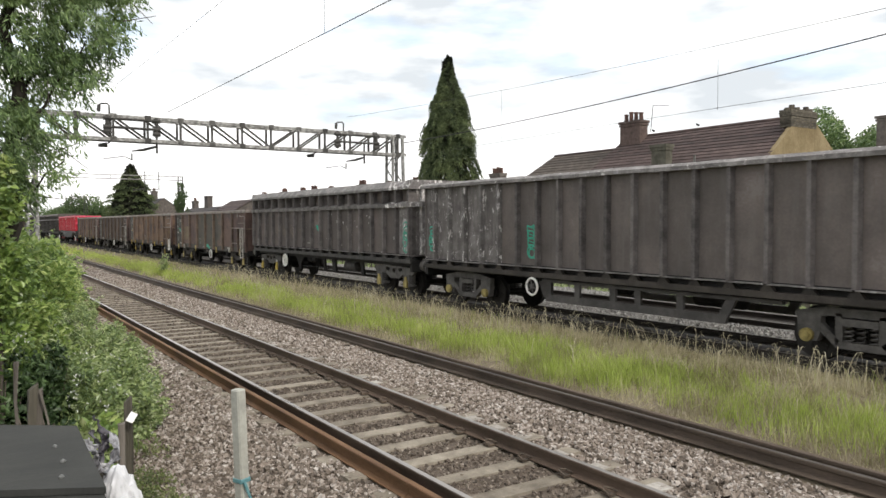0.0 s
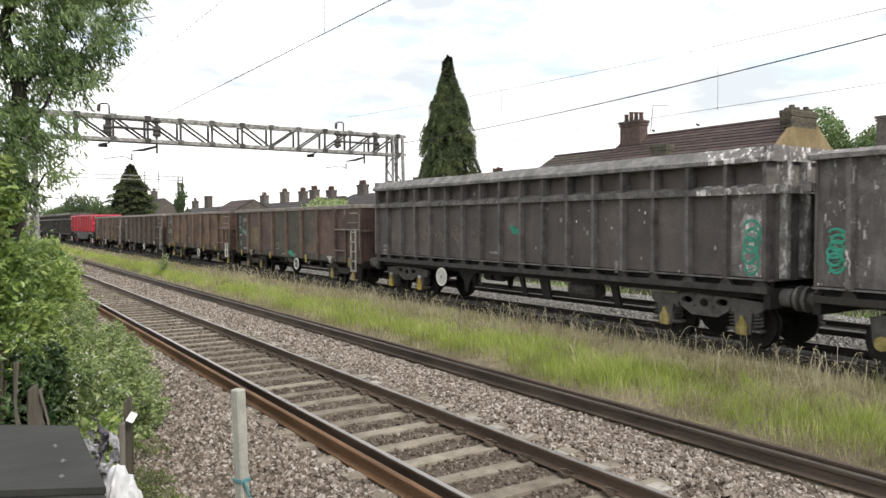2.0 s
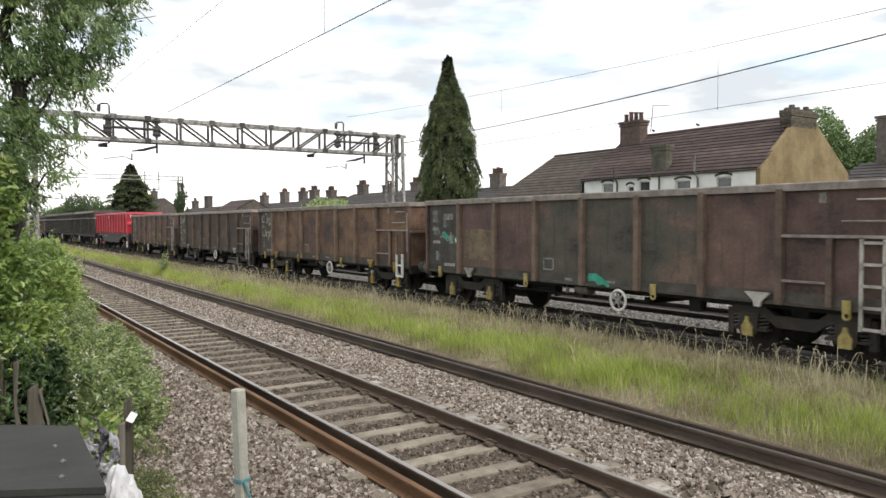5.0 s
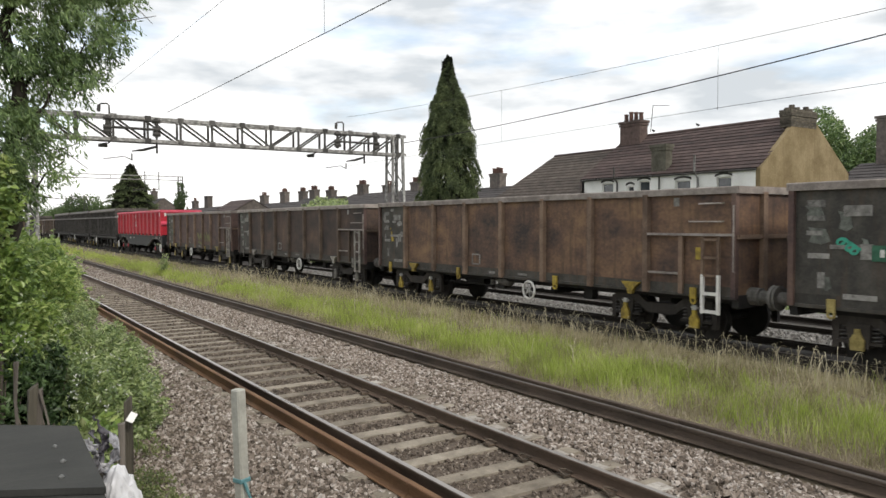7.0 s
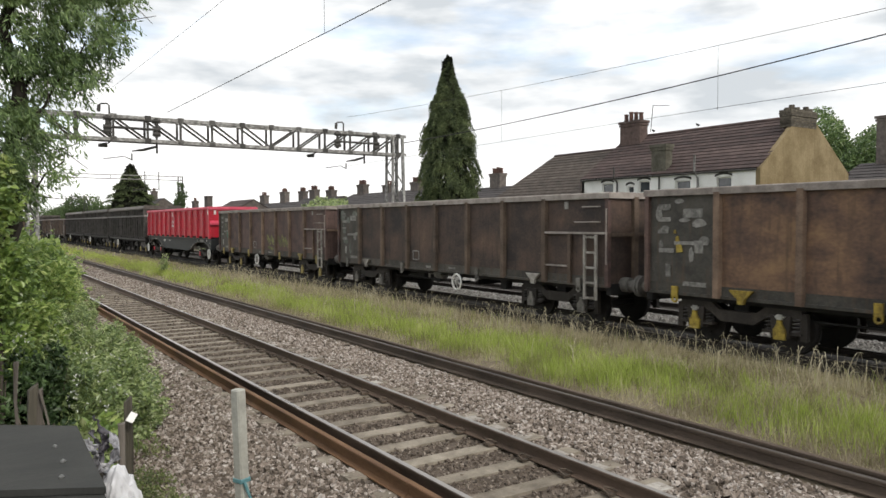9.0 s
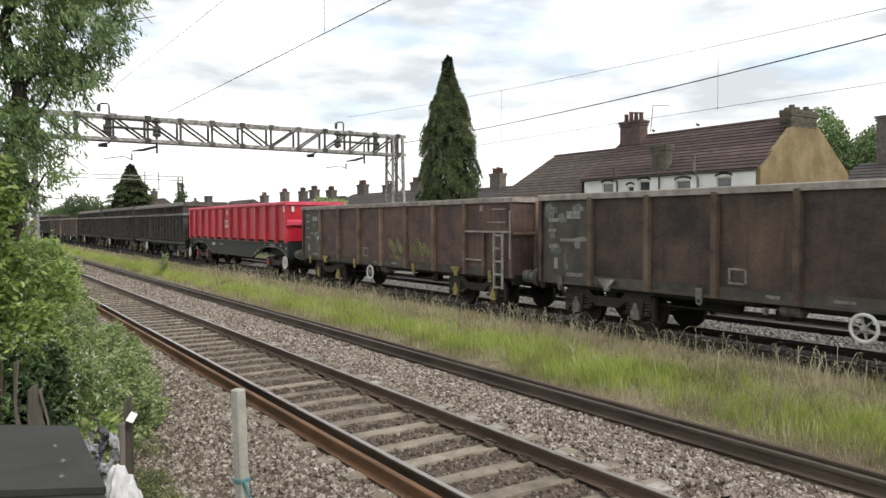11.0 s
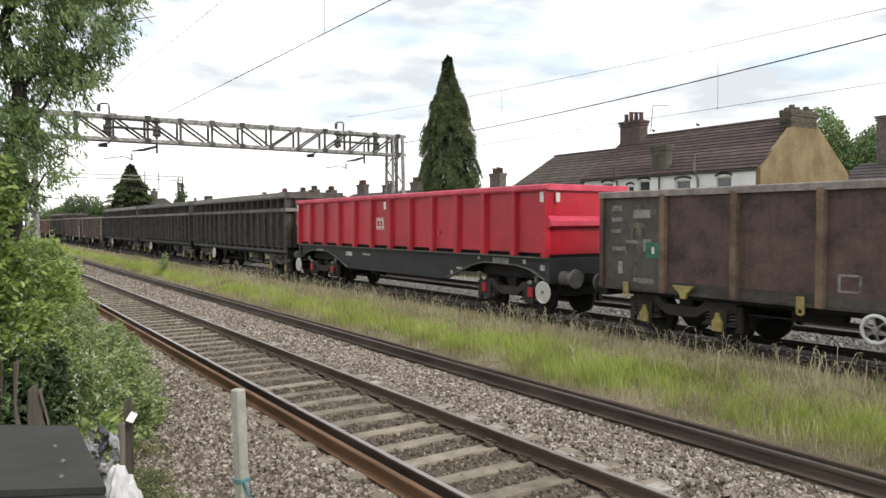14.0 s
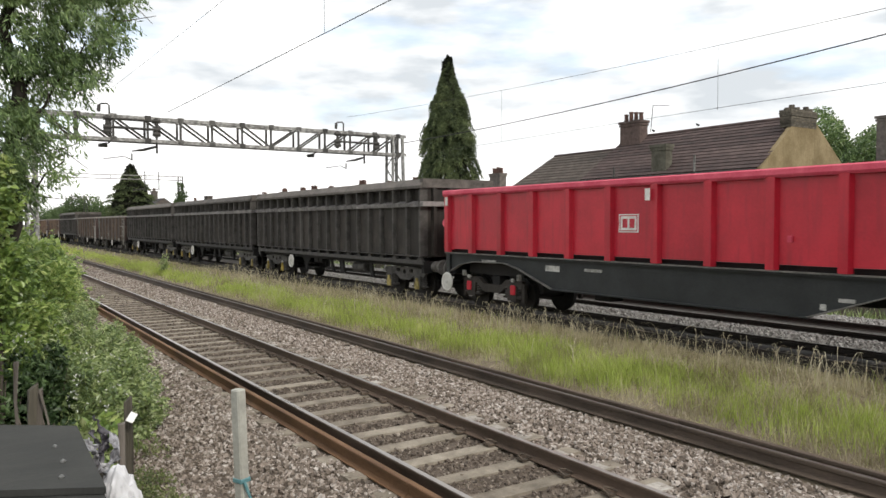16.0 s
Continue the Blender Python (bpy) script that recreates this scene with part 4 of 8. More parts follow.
def wedge_tag(wagon, half, x=-1.306):
    """A tall sprayed wedge: three loops between two strokes that run down to a pointed tail."""
    bm = bmesh.new()
    at = lambda d, z: (x, half - d, z)
    tube(bm, [at(4.90, 2.36), at(4.93, 2.0), at(4.96, 1.76)], 0.022, 5)
    tube(bm, [at(4.90, 2.36), at(5.05, 2.32), at(5.17, 2.38)], 0.026, 5)
    tube(bm, [at(5.17, 2.38), at(5.20, 2.0), at(5.25, 1.72), at(5.38, 1.36)], [0.028, 0.035, 0.05, 0.02], 5)
    tube(bm, [at(5.16, 1.56), at(5.27, 1.48), at(5.38, 1.36)], [0.02, 0.04, 0.02], 5)
    for k in range(7):
        tube(bm, [at(4.92 + 0.005 * k, 2.34 - 0.09 * k), at(5.19 + 0.008 * k, 2.28 - 0.09 * k)], 0.014, 5)
    for d, z, a, b in ((5.05, 2.13, 0.12, 0.10), (5.06, 1.93, 0.13, 0.13), (5.07, 1.70, 0.16, 0.17), (5.08, 1.66, 0.11, 0.11)):
        tube(bm, [at(d + a * math.cos(k * math.tau / 16), z + b * math.sin(k * math.tau / 16)) for k in range(17)], 0.022, 5)
    for v in bm.verts:
        v.co.x = x + (v.co.x - x) * 0.15
    return part("spray_tag", bm, M_GREEN, wagon, "sea-green sprayed wedge of loops with a tail")


M_TAG = material("faded_brown_spray_paint", two((0.085, 0.068, 0.058), (0.175, 0.140, 0.115)), 9, 0.7, bump=0.0)


def smudge(wagon, y, z, w, h, seed, mat=M_TAG, face=-1.3045, label="worn brown spray-painted tag"):
    """A worn-off tag: one curling ribbon of thin paint that loops down across the sheet."""
    rng = random.Random(seed)
    bm = bmesh.new()
    n, loops, a0 = 84, rng.choice((4, 5)), rng.uniform(0, 6)
    turn, tall = rng.uniform(0.16, 0.22), rng.uniform(0.20, 0.30)
    path = []
    for i in range(n):
        f = i / (n - 1)
        g = a0 + f * loops * math.tau
        path.append(Vector((y + w * (0.36 - 0.72 * f) + w * turn * math.cos(g), z + h * (0.28 - 0.56 * f) + h * tall * math.sin(g) * (0.8 + 0.3 * noise.noise((f * 6, seed, 0))))))
    rows = []
    for i, p in enumerate(path):
        d = (path[min(i + 1, n - 1)] - path[max(i - 1, 0)]).normalized()
        q = Vector((-d.y, d.x)) * 0.030 * (0.75 + 0.5 * noise.noise((i * 0.15, seed, 4)))
        x = face - 0.006 * i / n
        rows.append((bm.verts.new((x, p.x + q.x, p.y + q.y)), bm.verts.new((x, p.x - q.x, p.y - q.y))))
    for r0, r1 in zip(rows, rows[1:]):
        bm.faces.new((r0[0], r1[0], r1[1], r0[1]))
    return part("spray_tag", bm, mat, wagon, label)


def letter_bars(wagon, x, rows, mat=M_WHITE):
    """Unreadable stencilled lines as plain bars: (y, z, width, height)."""
    for y, z, w, h in rows:
        part("stencil_bar", boxes((x - 0.004, x + 0.004, y - w * 0.46, y + w * 0.46, z - h * 0.45, z + h * 0.45)), mat, wagon)


M_PALEGREEN = material("flaking_grey_green_paint", two((0.07, 0.075, 0.065), (0.20, 0.215, 0.19)), 6, 0.8, grain=25)
M_OLIVEFLAKE = material("flaking_olive_grey_paint", two((0.05, 0.05, 0.040), (0.165, 0.16, 0.12)), 5, 0.8, grain=25)
M_GREEN_DARK = material("dark_green_plate_paint", two((0.020, 0.085, 0.050), (0.05, 0.18, 0.105)), 6, 0.6, grain=25)
M_TANPATCH = material("faded_tan_paint", [(0.0, (0.07, 0.05, 0.035)), (0.45, (0.15, 0.115, 0.075)), (1.0, (0.24, 0.19, 0.125))], 2.5, 0.8, grain=14)
M_STENCIL = material("faded_white_stencil", two((0.090, 0.087, 0.080), (0.300, 0.290, 0.270)), 9, 0.7, grain=30, bump=0.0)
M_LADDER = material("worn_pale_ladder_paint", two((0.16, 0.145, 0.125), (0.48, 0.46, 0.42)), 3.5, 0.7, grain=30)
M_TAGGREEN = material("faded_yellow_green_spray_paint", two((0.086, 0.092, 0.034), (0.213, 0.216, 0.081)), 5, 0.7, bump=0.0)


def tall_wagon(ledge, scuffed, label, solid_wheel, truss, n=17, skin=M_BOX, rib_skin=M_BOXRIB, rim=M_RIM, half=7.40, lead=0.0, step=None):
    """A tall riveted-looking bogie box wagon with many ribs. scuffed: the bays of the seen side, counted from the trailing end, that are badly scraped.
    lead: from the trailing end to its first rib; step: from rib to rib."""
    w = thing("bogie_box_wagon", label, "freight wagon", "wagons of the train")
    hw = 1.35
    z0, z1 = (1.40, 3.83) if ledge else (1.33, 3.64)
    slope = 0.16 if ledge else 0.02
    rail_z = z1 - (0.14 if ledge else 0.13) - slope
    step = step or 2 * half / n
    posts = [half - lead - i * step for i in range(n + 1)]
    cuts = [half] * (lead > 0) + posts + [-half] * (posts[-1] > -half + 0.1)
    zm = 3.02
    cut = 1.5 if ledge and scuffed else 0.0
    rib = bmesh.new()
    prism(rib, [(0.20, -0.065), (0.05, -0.065), (-0.07, -0.04), (-0.07, 0.04), (0.05, 0.065), (0.20, 0.065)], "z", 0, 1)
    ribs = {}
    for lo, hi in ((z0, zm - 0.05), (zm + 0.05, rail_z + 0.02)) if ledge else ((z0, rail_z + 0.02),):
        b = rib.copy()
        for v in b.verts:
            v.co.z = lo + (hi - lo) * v.co.z
        ribs[(lo, hi)] = mesh_of("rib", b, rib_skin)
    rib.free()
    scuffed_rib = list(ribs.values())[0].copy()
    scuffed_rib.materials[0] = M_RIBSCUFF
    for s in (-1, 1):
        x = s * hw
        for i, (b, a) in enumerate(zip(cuts, cuts[1:])):
            mat = M_BOXSCUFF if (i in scuffed and s < 0) else skin
            if ledge:
                panel(w, x - s * 0.07, a, b, z0, zm, mat)
                panel(w, x - s * 0.20, a, b, zm, z1 - 0.1, skin)
            else:
                panel(w, x - s * 0.07, a, b, z0, z1 - 0.1, mat)
            # the sheet's bottom edge turns out to a point at every rib; its highlight is in the pale colour
            bm = bmesh.new()
            m = (a + b) / 2
            prism(bm, [(a + 0.03, x + s * 0.075), (m, x + s * 0.02), (b - 0.03, x + s * 0.085), (b - 0.03, x - s * 0.06), (a + 0.03, x - s * 0.06)], "z", z0 - 0.03, z0 - 0.004)
            for v in bm.verts:
                v.co = Vector((v.co.y, v.co.x, v.co.z))
            part("sheet_lip", bm, M_LEDGE_HIGHLIT if scuffed else rib_skin, w)
        for y in posts:
            for key, me in ribs.items():
                r = part("rib", me, None, w)
                yy = min(max(y, -half + 0.05), half - 0.05)
                r.location = (x, yy, 0)
                if s < 0 and not ledge and y > half - 4.2:
                    r.data = scuffed_rib
                if s > 0:
                    r.rotation_euler = (0, 0, math.pi)
        if ledge:
            bm = bmesh.new()
            wavy(bm, [(x + s * 0.085, zm - 0.07), (x + s * 0.095, zm + 0.05), (x - s * 0.19, zm + 0.13), (x - s * 0.21, zm + 0.13), (x - s * 0.21, zm - 0.07)], -half + cut, half, 0.003)
            part("ledge", bm, M_LEDGE_HIGHLIT, w, "sloping dusty ledge with highlights in its colour")
            if cut:
                bm = bmesh.new()
                wavy(bm, [(x + s * 0.085, zm - 0.07), (x + s * 0.095, zm + 0.05), (x - s * 0.19, zm + 0.13), (x - s * 0.21, zm + 0.13), (x - s * 0.21, zm - 0.07)], -half - 0.13, -half + cut, 0.003, 10)
                part("ledge", bm, M_SCRAPE, w, "scraped pale ledge")
        bm = bmesh.new()
        wavy(bm, [(x + s * 0.115, rail_z), (x + s * 0.12, rail_z + 0.08), (x - s * slope * 0.75, z1), (x - s * 0.24, z1), (x - s * 0.24, rail_z)], -half + cut - 0.06, half + 0.06, 0.014 if scuffed else 0.005)
        part("top_rim", bm, rim, w, "dusty grey top rim")
        if cut:
            bm = bmesh.new()
            wavy(bm, [(x + s * 0.115, rail_z), (x + s * 0.12, rail_z + 0.08), (x - s * slope * 0.75, z1), (x - s * 0.24, z1), (x - s * 0.24, rail_z)], -half - 0.14, -half + cut - 0.06, 0.014, 10)
            part("top_rim", bm, M_SCRAPE, w, "scraped pale top rim")
        # sill: pocket shade painted as a black web between short brackets, over a level beam
        part("side_sill", boxes((x - s * 0.16 - 0.02, x - s * 0.16 + 0.02, -half, half, z0 - 0.28, z0 - 0.036)), M_UNDER, w)
        sill_skin = M_BOXDARK if truss else M_BOGIE_DARK
        part("sill_beam", boxes((x - s * 0.04 - 0.06, x - s * 0.04 + 0.06, -half, half, z0 - 0.27, z0 - 0.15)), sill_skin, w)
        wedge = bmesh.new()
        prism(wedge, [(-0.06, z0 - 0.032), (0.06, z0 - 0.032), (0.15, z0 - 0.149), (-0.15, z0 - 0.149)], "x", -0.05, 0.05)
        wedge = mesh_of("sill_bracket", wedge, sill_skin)
        for y in posts:
            b = part("sill_bracket", wedge, None, w)
            b.location = (x - s * 0.03, min(max(y, -half + 0.16), half - 0.16), 0)
        bm = boxes((x - s * 0.3 - 0.06, x - s * 0.3 + 0.06, -half + 0.1, half - 0.1, 1.0, z0 - 0.1))
        part("solebar", bm, M_UNDER, w)
    for s in (-1, 1):
        bm = bmesh.new()
        box(bm, -hw + 0.03, hw - 0.03, s * (half - 0.05), s * half, z0 - 0.05, z1 - 0.1)
        skin_end = M_BOXSCUFF if s < 0 and scuffed else skin
        part("end_wall", bm, skin_end, w)
        for x in (-0.95, -0.32, 0.32, 0.95):
            part("end_rib", boxes((x - 0.06, x + 0.06, s * half, s * (half + 0.15), z0, rail_z + 0.02)), M_SCRAPE if s < 0 and cut else skin_end, w)
        part("end_ledge", boxes((-hw - 0.08, hw + 0.08, s * half, s * (half + 0.17), zm - 0.06, zm + 0.09)), M_SCRAPE if s < 0 and cut else M_LEDGE_HIGHLIT, w)
        part("top_rim", boxes((-hw - 0.02, hw + 0.02, s * (half - 0.1), s * (half + 0.09), rail_z + 0.02, z1 - 0.001)), M_SCRAPE if s < 0 and cut else rim, w)
        part("headstock", boxes((-1.3, 1.3, s * (half - 0.12), s * (half + 0.02), 0.85, 1.22)), M_UNDER, w)
    part("floor", boxes((-hw + 0.04, hw - 0.04, -half + 0.05, half - 0.05, z0 - 0.03, z0 + 0.02)), M_UNDER, w)
    part("centre_sill", boxes((-0.25, 0.25, -half + 0.1, half - 0.1, 0.97, 1.22)), M_UNDER, w)
    if truss:
        for x in (-1.18, 1.18):
            bm = bmesh.new()
            box(bm, x - 0.04, x + 0.04, half - 10.72, half - 5.52, 0.47, 0.64)
            box(bm, x - 0.05, x + 0.05, half - 11.9, half - 5.4, 0.945, 1.02)
            beam(bm, (x, half - 10.62, 0.56), (x, half - 10.86, 1.0), 0.07, 0.2)
            prism(bm, [(half - 5.72, 0.56), (half - 5.45, 0.56), (half - 5.25, 0.96), (half - 5.72, 0.96)], "x", x - 0.045, x + 0.045)
            part("truss_girder", bm, M_TRUSS, w, "grey trussed underframe girder")
            for d in (6.63, 7.77, 8.51, 9.63):
                part("truss_post", boxes((x - 0.035, x + 0.035, half - d - 0.085, half - d + 0.085, 0.64, 0.945)), M_TRUSS, w)
        part("air_tank", shape(tube, [(0.1, half - 10.3, 0.80), (0.1, half - 10.25, 0.80), (0.1, half - 9.1, 0.80), (0.1, half - 9.05, 0.80)], [0.08, 0.2, 0.2, 0.08], 14), M_UNDER, w)
        part("brake_cylinder", shape(tube, [(0.0, half - 7.2, 0.84), (0.0, half - 6.8, 0.84)], 0.16, 12), M_UNDER, w)
    else:
        hanger = bmesh.new()
        prism(hanger, [(-0.45, 1.0), (0.45, 1.0), (0.12, 0.72), (0.07, 0.42), (-0.07, 0.42), (-0.14, 0.72)], "x", -0.03, 0.03)
        hanger = mesh_of("brake_hanger", hanger, M_UNDER)
        for x in (-1.02, 0.6):
            b = part("brake_hanger", hanger, None, w)
            b.location = (x, half - 4.95, 0)
        for y in (half - 6.0, half - 6.45):
            part("brake_cylinder", shape(tube, [(-0.95, y - 0.16, 0.93), (-0.95, y + 0.16, 0.93)], 0.12, 12), M_UNDER, w)
        for y, ww in ((half - 7.45, 0.07), (half - 8.35, 0.16), (half - 10.75, 0.10)):
            bm = bmesh.new()
            prism(bm, [(y - ww, 1.0), (y + ww, 1.0), (y + ww - 0.16, 0.52), (y - ww * 0.6 - 0.18, 0.52)], "x", -1.05, -0.97)
            part("slanted_bracket", bm, M_UNDER, w)
        part("air_tank", shape(tube, [(-0.8, half - 10.15, 0.80), (-0.8, half - 10.10, 0.80), (-0.8, half - 9.2, 0.80), (-0.8, half - 9.15, 0.80)], [0.1, 0.2, 0.2, 0.1], 14), M_BOGIE, w)
        part("brake_rod", shape(tube, [(-0.9, -4.3, 0.62), (-0.9, half - 4.9, 0.60)], 0.025, 6), M_UNDER, w)
    for s in (-1, 1):
        if truss:
            bogie(w, s * (half - 1.95), CAST, 0.90, (FADED_ROUND, FADED_ROUND))
        else:
            bogie(w, s * (half - 1.57), OVAL, 0.915, (COVER, COVER) if s > 0 else (FADED_COVER, FADED_COVER))
    handwheel(w, half - 4.15 if solid_wheel else half - 5.2, 0.82, 0.258 if solid_wheel else 0.21, solid_wheel)
    ends(w, half)
    return w


def rust_wagon(label, rusty, ribs, fittings, covers, mossy=()):
    """A lower rust-brown bogie box wagon: eight ribs, a ladder bay at the leading end, a grey lettered bay at the trailing end."""
    w = thing("bogie_open_wagon", label, "freight wagon", "wagons of the train")
    half, hw = 6.95, 1.35
    z0, z1 = 1.0, 3.12
    cuts = [half - d for d in (0, 1.75, 3.43, 5.1, 6.78, 8.45, 10.1, 11.75)]
    rb = bmesh.new()
    prism(rb, [(0.02, -0.085), (-0.105, -0.062), (-0.105, 0.062), (0.02, 0.085)], "z", z0 - 0.03, z1 - 0.1)
    rib = mesh_of("rib", rb, ribs)
    for s in (-1, 1):
        x = s * hw
        for i, (a, b) in enumerate(zip(cuts[1:] + [-half], cuts)):
            skin = M_PANEL if i == 0 else M_RUST_MOSS if i in mossy else rusty
            panel(w, x - s * 0.045, a, b, z0 + 0.2, z1 - 0.08, skin)
            panel(w, x - s * 0.038, a, b, z0, z0 + 0.2, M_PANEL, "lower_sheet")
        for y in cuts[1:]:
            r = part("rib", rib, None, w)
            r.location = (x - s * 0.03, y, 0)
            if s > 0:
                r.rotation_euler = (0, 0, math.pi)
        for y in (half - 0.03, -half + 0.03):
            part("corner_post", boxes((x - 0.05, x + 0.05, y - 0.05, y + 0.05, z0 - 0.02, z1 - 0.1)), M_RUST, w)
        bm = bmesh.new()
        prism(bm, [(x + s * 0.055, z1 - 0.14), (x + s * 0.06, z1 - 0.02), (x + s * 0.04, z1), (x - s * 0.1, z1), (x - s * 0.1, z1 - 0.14)], "y", -half - 0.05, half + 0.05)
        part("top_rim", bm, M_RUSTRIM, w, "pale grey-brown top rim")
        bm = bmesh.new()
        prism(bm, [(x + s * 0.005, z0 - 0.04), (x + s * 0.005, z0 + 0.02), (x - s * 0.08, z0 + 0.02), (x - s * 0.08, z0 - 0.04)], "y", -half, half)
        part("side_sill", bm, M_PANEL, w)
        part("solebar", boxes((x - s * 0.28 - 0.05, x - s * 0.28 + 0.05, -half + 0.1, half - 0.1, 0.86, 1.0)), M_UNDER, w)
    x = -hw
    yl = -half
    # ladder bay: level rail, half rib, flap, grab bars and ladder
    part("bay_rail", boxes((x - 0.07, x + 0.01, yl, yl + 2.1, 2.17, 2.22)), M_RUSTRIM, w)
    part("half_rib", boxes((x - 0.05, x + 0.01, yl + 1.20, yl + 1.30, z0, 2.17)), ribs, w)
    part("flap_rail", boxes((x - 0.05, x + 0.01, yl + 1.32, yl + 2.1, 1.38, 1.42)), M_RUSTRIM, w)
    lad = bmesh.new()
    for y in (yl + 0.33, yl + 0.69):
        box(lad, x - 0.10, x - 0.05, y - 0.028, y + 0.028, 0.66, 2.16)
    for k in range(5):
        z = 0.70 + k * 0.35
        box(lad, x - 0.10, x - 0.05, yl + 0.33, yl + 0.69, z - 0.024, z + 0.024)
    if rusty is M_RUST_WARM:
        # only the foot of this ladder has kept its white paint
        part("ladder", lad, ribs, w, "rusty steel ladder")
        part("ladder_foot", boxes((x - 0.105, x - 0.045, yl + 0.30, yl + 0.36, 0.655, 1.42), (x - 0.105, x - 0.045, yl + 0.66, yl + 0.72, 0.655, 1.42), (x - 0.105, x - 0.045, yl + 0.361, yl + 0.659, 0.67, 0.73), (x - 0.105, x - 0.045, yl + 0.361, yl + 0.659, 1.02, 1.08)),
             M_WHITE, w, "white painted foot of the ladder")
    else:
        part("ladder", lad, M_LADDER, w, "pale worn steel ladder")
    for z, e in ((2.45, 1.02), (2.80, 0.78)):
        part("grab_bar", shape(tube, [(x, yl + 0.28, z), (x - 0.07, yl + 0.28, z), (x - 0.07, yl + e, z), (x, yl + e, z)], 0.018, 6), M_RUSTRIM, w)
    part("grab_bar", shape(tube, [(x - 0.02, yl + 0.02, 1.5), (x - 0.09, yl + 0.0, 1.5), (x - 0.09, yl + 0.0, 2.75), (x - 0.02, yl + 0.02, 2.75)], 0.016, 6), M_RUSTRIM, w)
    for s in (-1, 1):
        bm = bmesh.new()
        box(bm, -hw + 0.02, hw - 0.02, s * (half - 0.05), s * half, z0 - 0.03, z1 - 0.05)
        part("end_wall", bm, rusty, w)
        for px in (-0.55, 0.55):
            part("end_rib", boxes((px - 0.07, px + 0.07, s * half, s * (half + 0.09), z0, z1 - 0.1)), ribs, w)
        part("end_rail", boxes((-hw, hw, s * half, s * (half + 0.07), 2.12, 2.20)), ribs, w)
        part("top_rim", boxes((-hw - 0.03, hw + 0.03, s * (half - 0.08), s * (half + 0.07), z1 - 0.14, z1 - 0.001)), M_RUSTRIM, w)
        part("headstock", boxes((-1.3, 1.3, s * (half - 0.12), s * (half + 0.03), 0.80, 1.05)), M_UNDER, w)
    part("floor", boxes((-hw + 0.05, hw - 0.05, -half + 0.05, half - 0.05, z0 - 0.05, z0)), M_UNDER, w)
    part("centre_sill", boxes((-0.2, 0.2, -half + 0.1, half - 0.1, 0.72, 0.95)), M_UNDER, w)
    part("air_tank", shape(tube, [(-0.6, 1.8, 0.76), (-0.6, 2.7, 0.76)], 0.15, 12), M_UNDER, w)
    part("valve_box", boxes((-1.0, -0.8, 0.5, 0.8, 0.62, 0.9)), M_UNDER, w)
    part("brake_beam", boxes((-1.0, 1.0, -1.52, -1.40, 0.66, 0.8)), M_UNDER, w)
    part("brake_rod", shape(tube, [(-0.9, -4.0, 0.66), (-0.9, 4.0, 0.66)], 0.022, 6), M_UNDER, w)
    part("brake_cylinder", shape(tube, [(-0.98, half - 6.72, 0.86), (-0.98, half - 6.70, 0.86), (-0.98, half - 6.30, 0.86), (-0.98, half - 6.28, 0.86)], [0.10, 0.15, 0.15, 0.10], 14), M_GREYFIT, w, "grey-green brake cylinder")
    part("brake_lever", boxes((-1.12, -1.07, half - 6.05, half - 5.98, 0.72, 1.0), (-1.12, -1.07, half - 6.28, half - 6.051, 0.84, 0.90)), M_GREYFIT, w)
    part("valve_box", boxes((-1.05, -0.85, -2.9, -2.62, 0.62, 0.88)), M_UNDER, w)
    hook = bmesh.new()
    box(hook, -0.02, 0.02, -0.07, 0.07, 0.92, 1.14)
    ring(hook, (0, 0, 0.88), "x", 0.06, 0.025, 10, 5)
    hook = mesh_of("tie_hook", hook, fittings[0])
    for y in (half - 0.75, half - 4.75, half - 8.9, yl + 0.95):
        h = part("tie_hook", hook, None, w, "worn painted tie-down hook")
        h.location = (x - 0.02, y, 0)
    bm = bmesh.new()
    prism(bm, [(-0.26, 1.16), (0.26, 1.16), (0.08, 1.0), (0.06, 0.90), (-0.06, 0.90), (-0.08, 1.0)], "x", -0.05, 0.02)
    br = mesh_of("jacking_bracket", bm, fittings[1])
    for y in (half - 2.3, yl + 2.55):
        b = part("jacking_bracket", br, None, w)
        b.location = (x - 0.03, y, 0)
    letter_bars(w, x + 0.018, [(half - 0.45, 2.75, 0.34, 0.14), (half - 0.45, 2.5, 0.34, 0.10), (half - 0.42, 2.25, 0.30, 0.09), (half - 1.15, 2.62, 0.5, 0.2), (half - 0.95, 2.02, 0.55, 0.08),
                              (half - 0.5, 1.86, 0.42, 0.10), (half - 1.3, 1.95, 0.22, 0.28), (half - 0.55, 1.45, 0.14, 0.3), (half - 1.2, 1.2, 0.6, 0.1),
                              (half - 5.55, 1.55, 0.36, 0.04), (half - 5.55, 1.28, 0.36, 0.04), (half - 5.4, 1.42, 0.05, 0.3), (half - 5.75, 1.42, 0.05, 0.3), (half - 6.3, 1.08, 0.3, 0.07),
                              (half - 7.6, 1.10, 0.4, 0.06), (yl + 1.05 + 0.35, 2.85, 0.14, 0.2)], M_STENCIL)
    for s in (-1, 1):
        bogie(w, s * 4.95, PLATE, 0.92, (covers, covers))
    handwheel(w, half - 7.95, 0.72, 0.22, False)
    ends(w, half, 1.02)
    return w


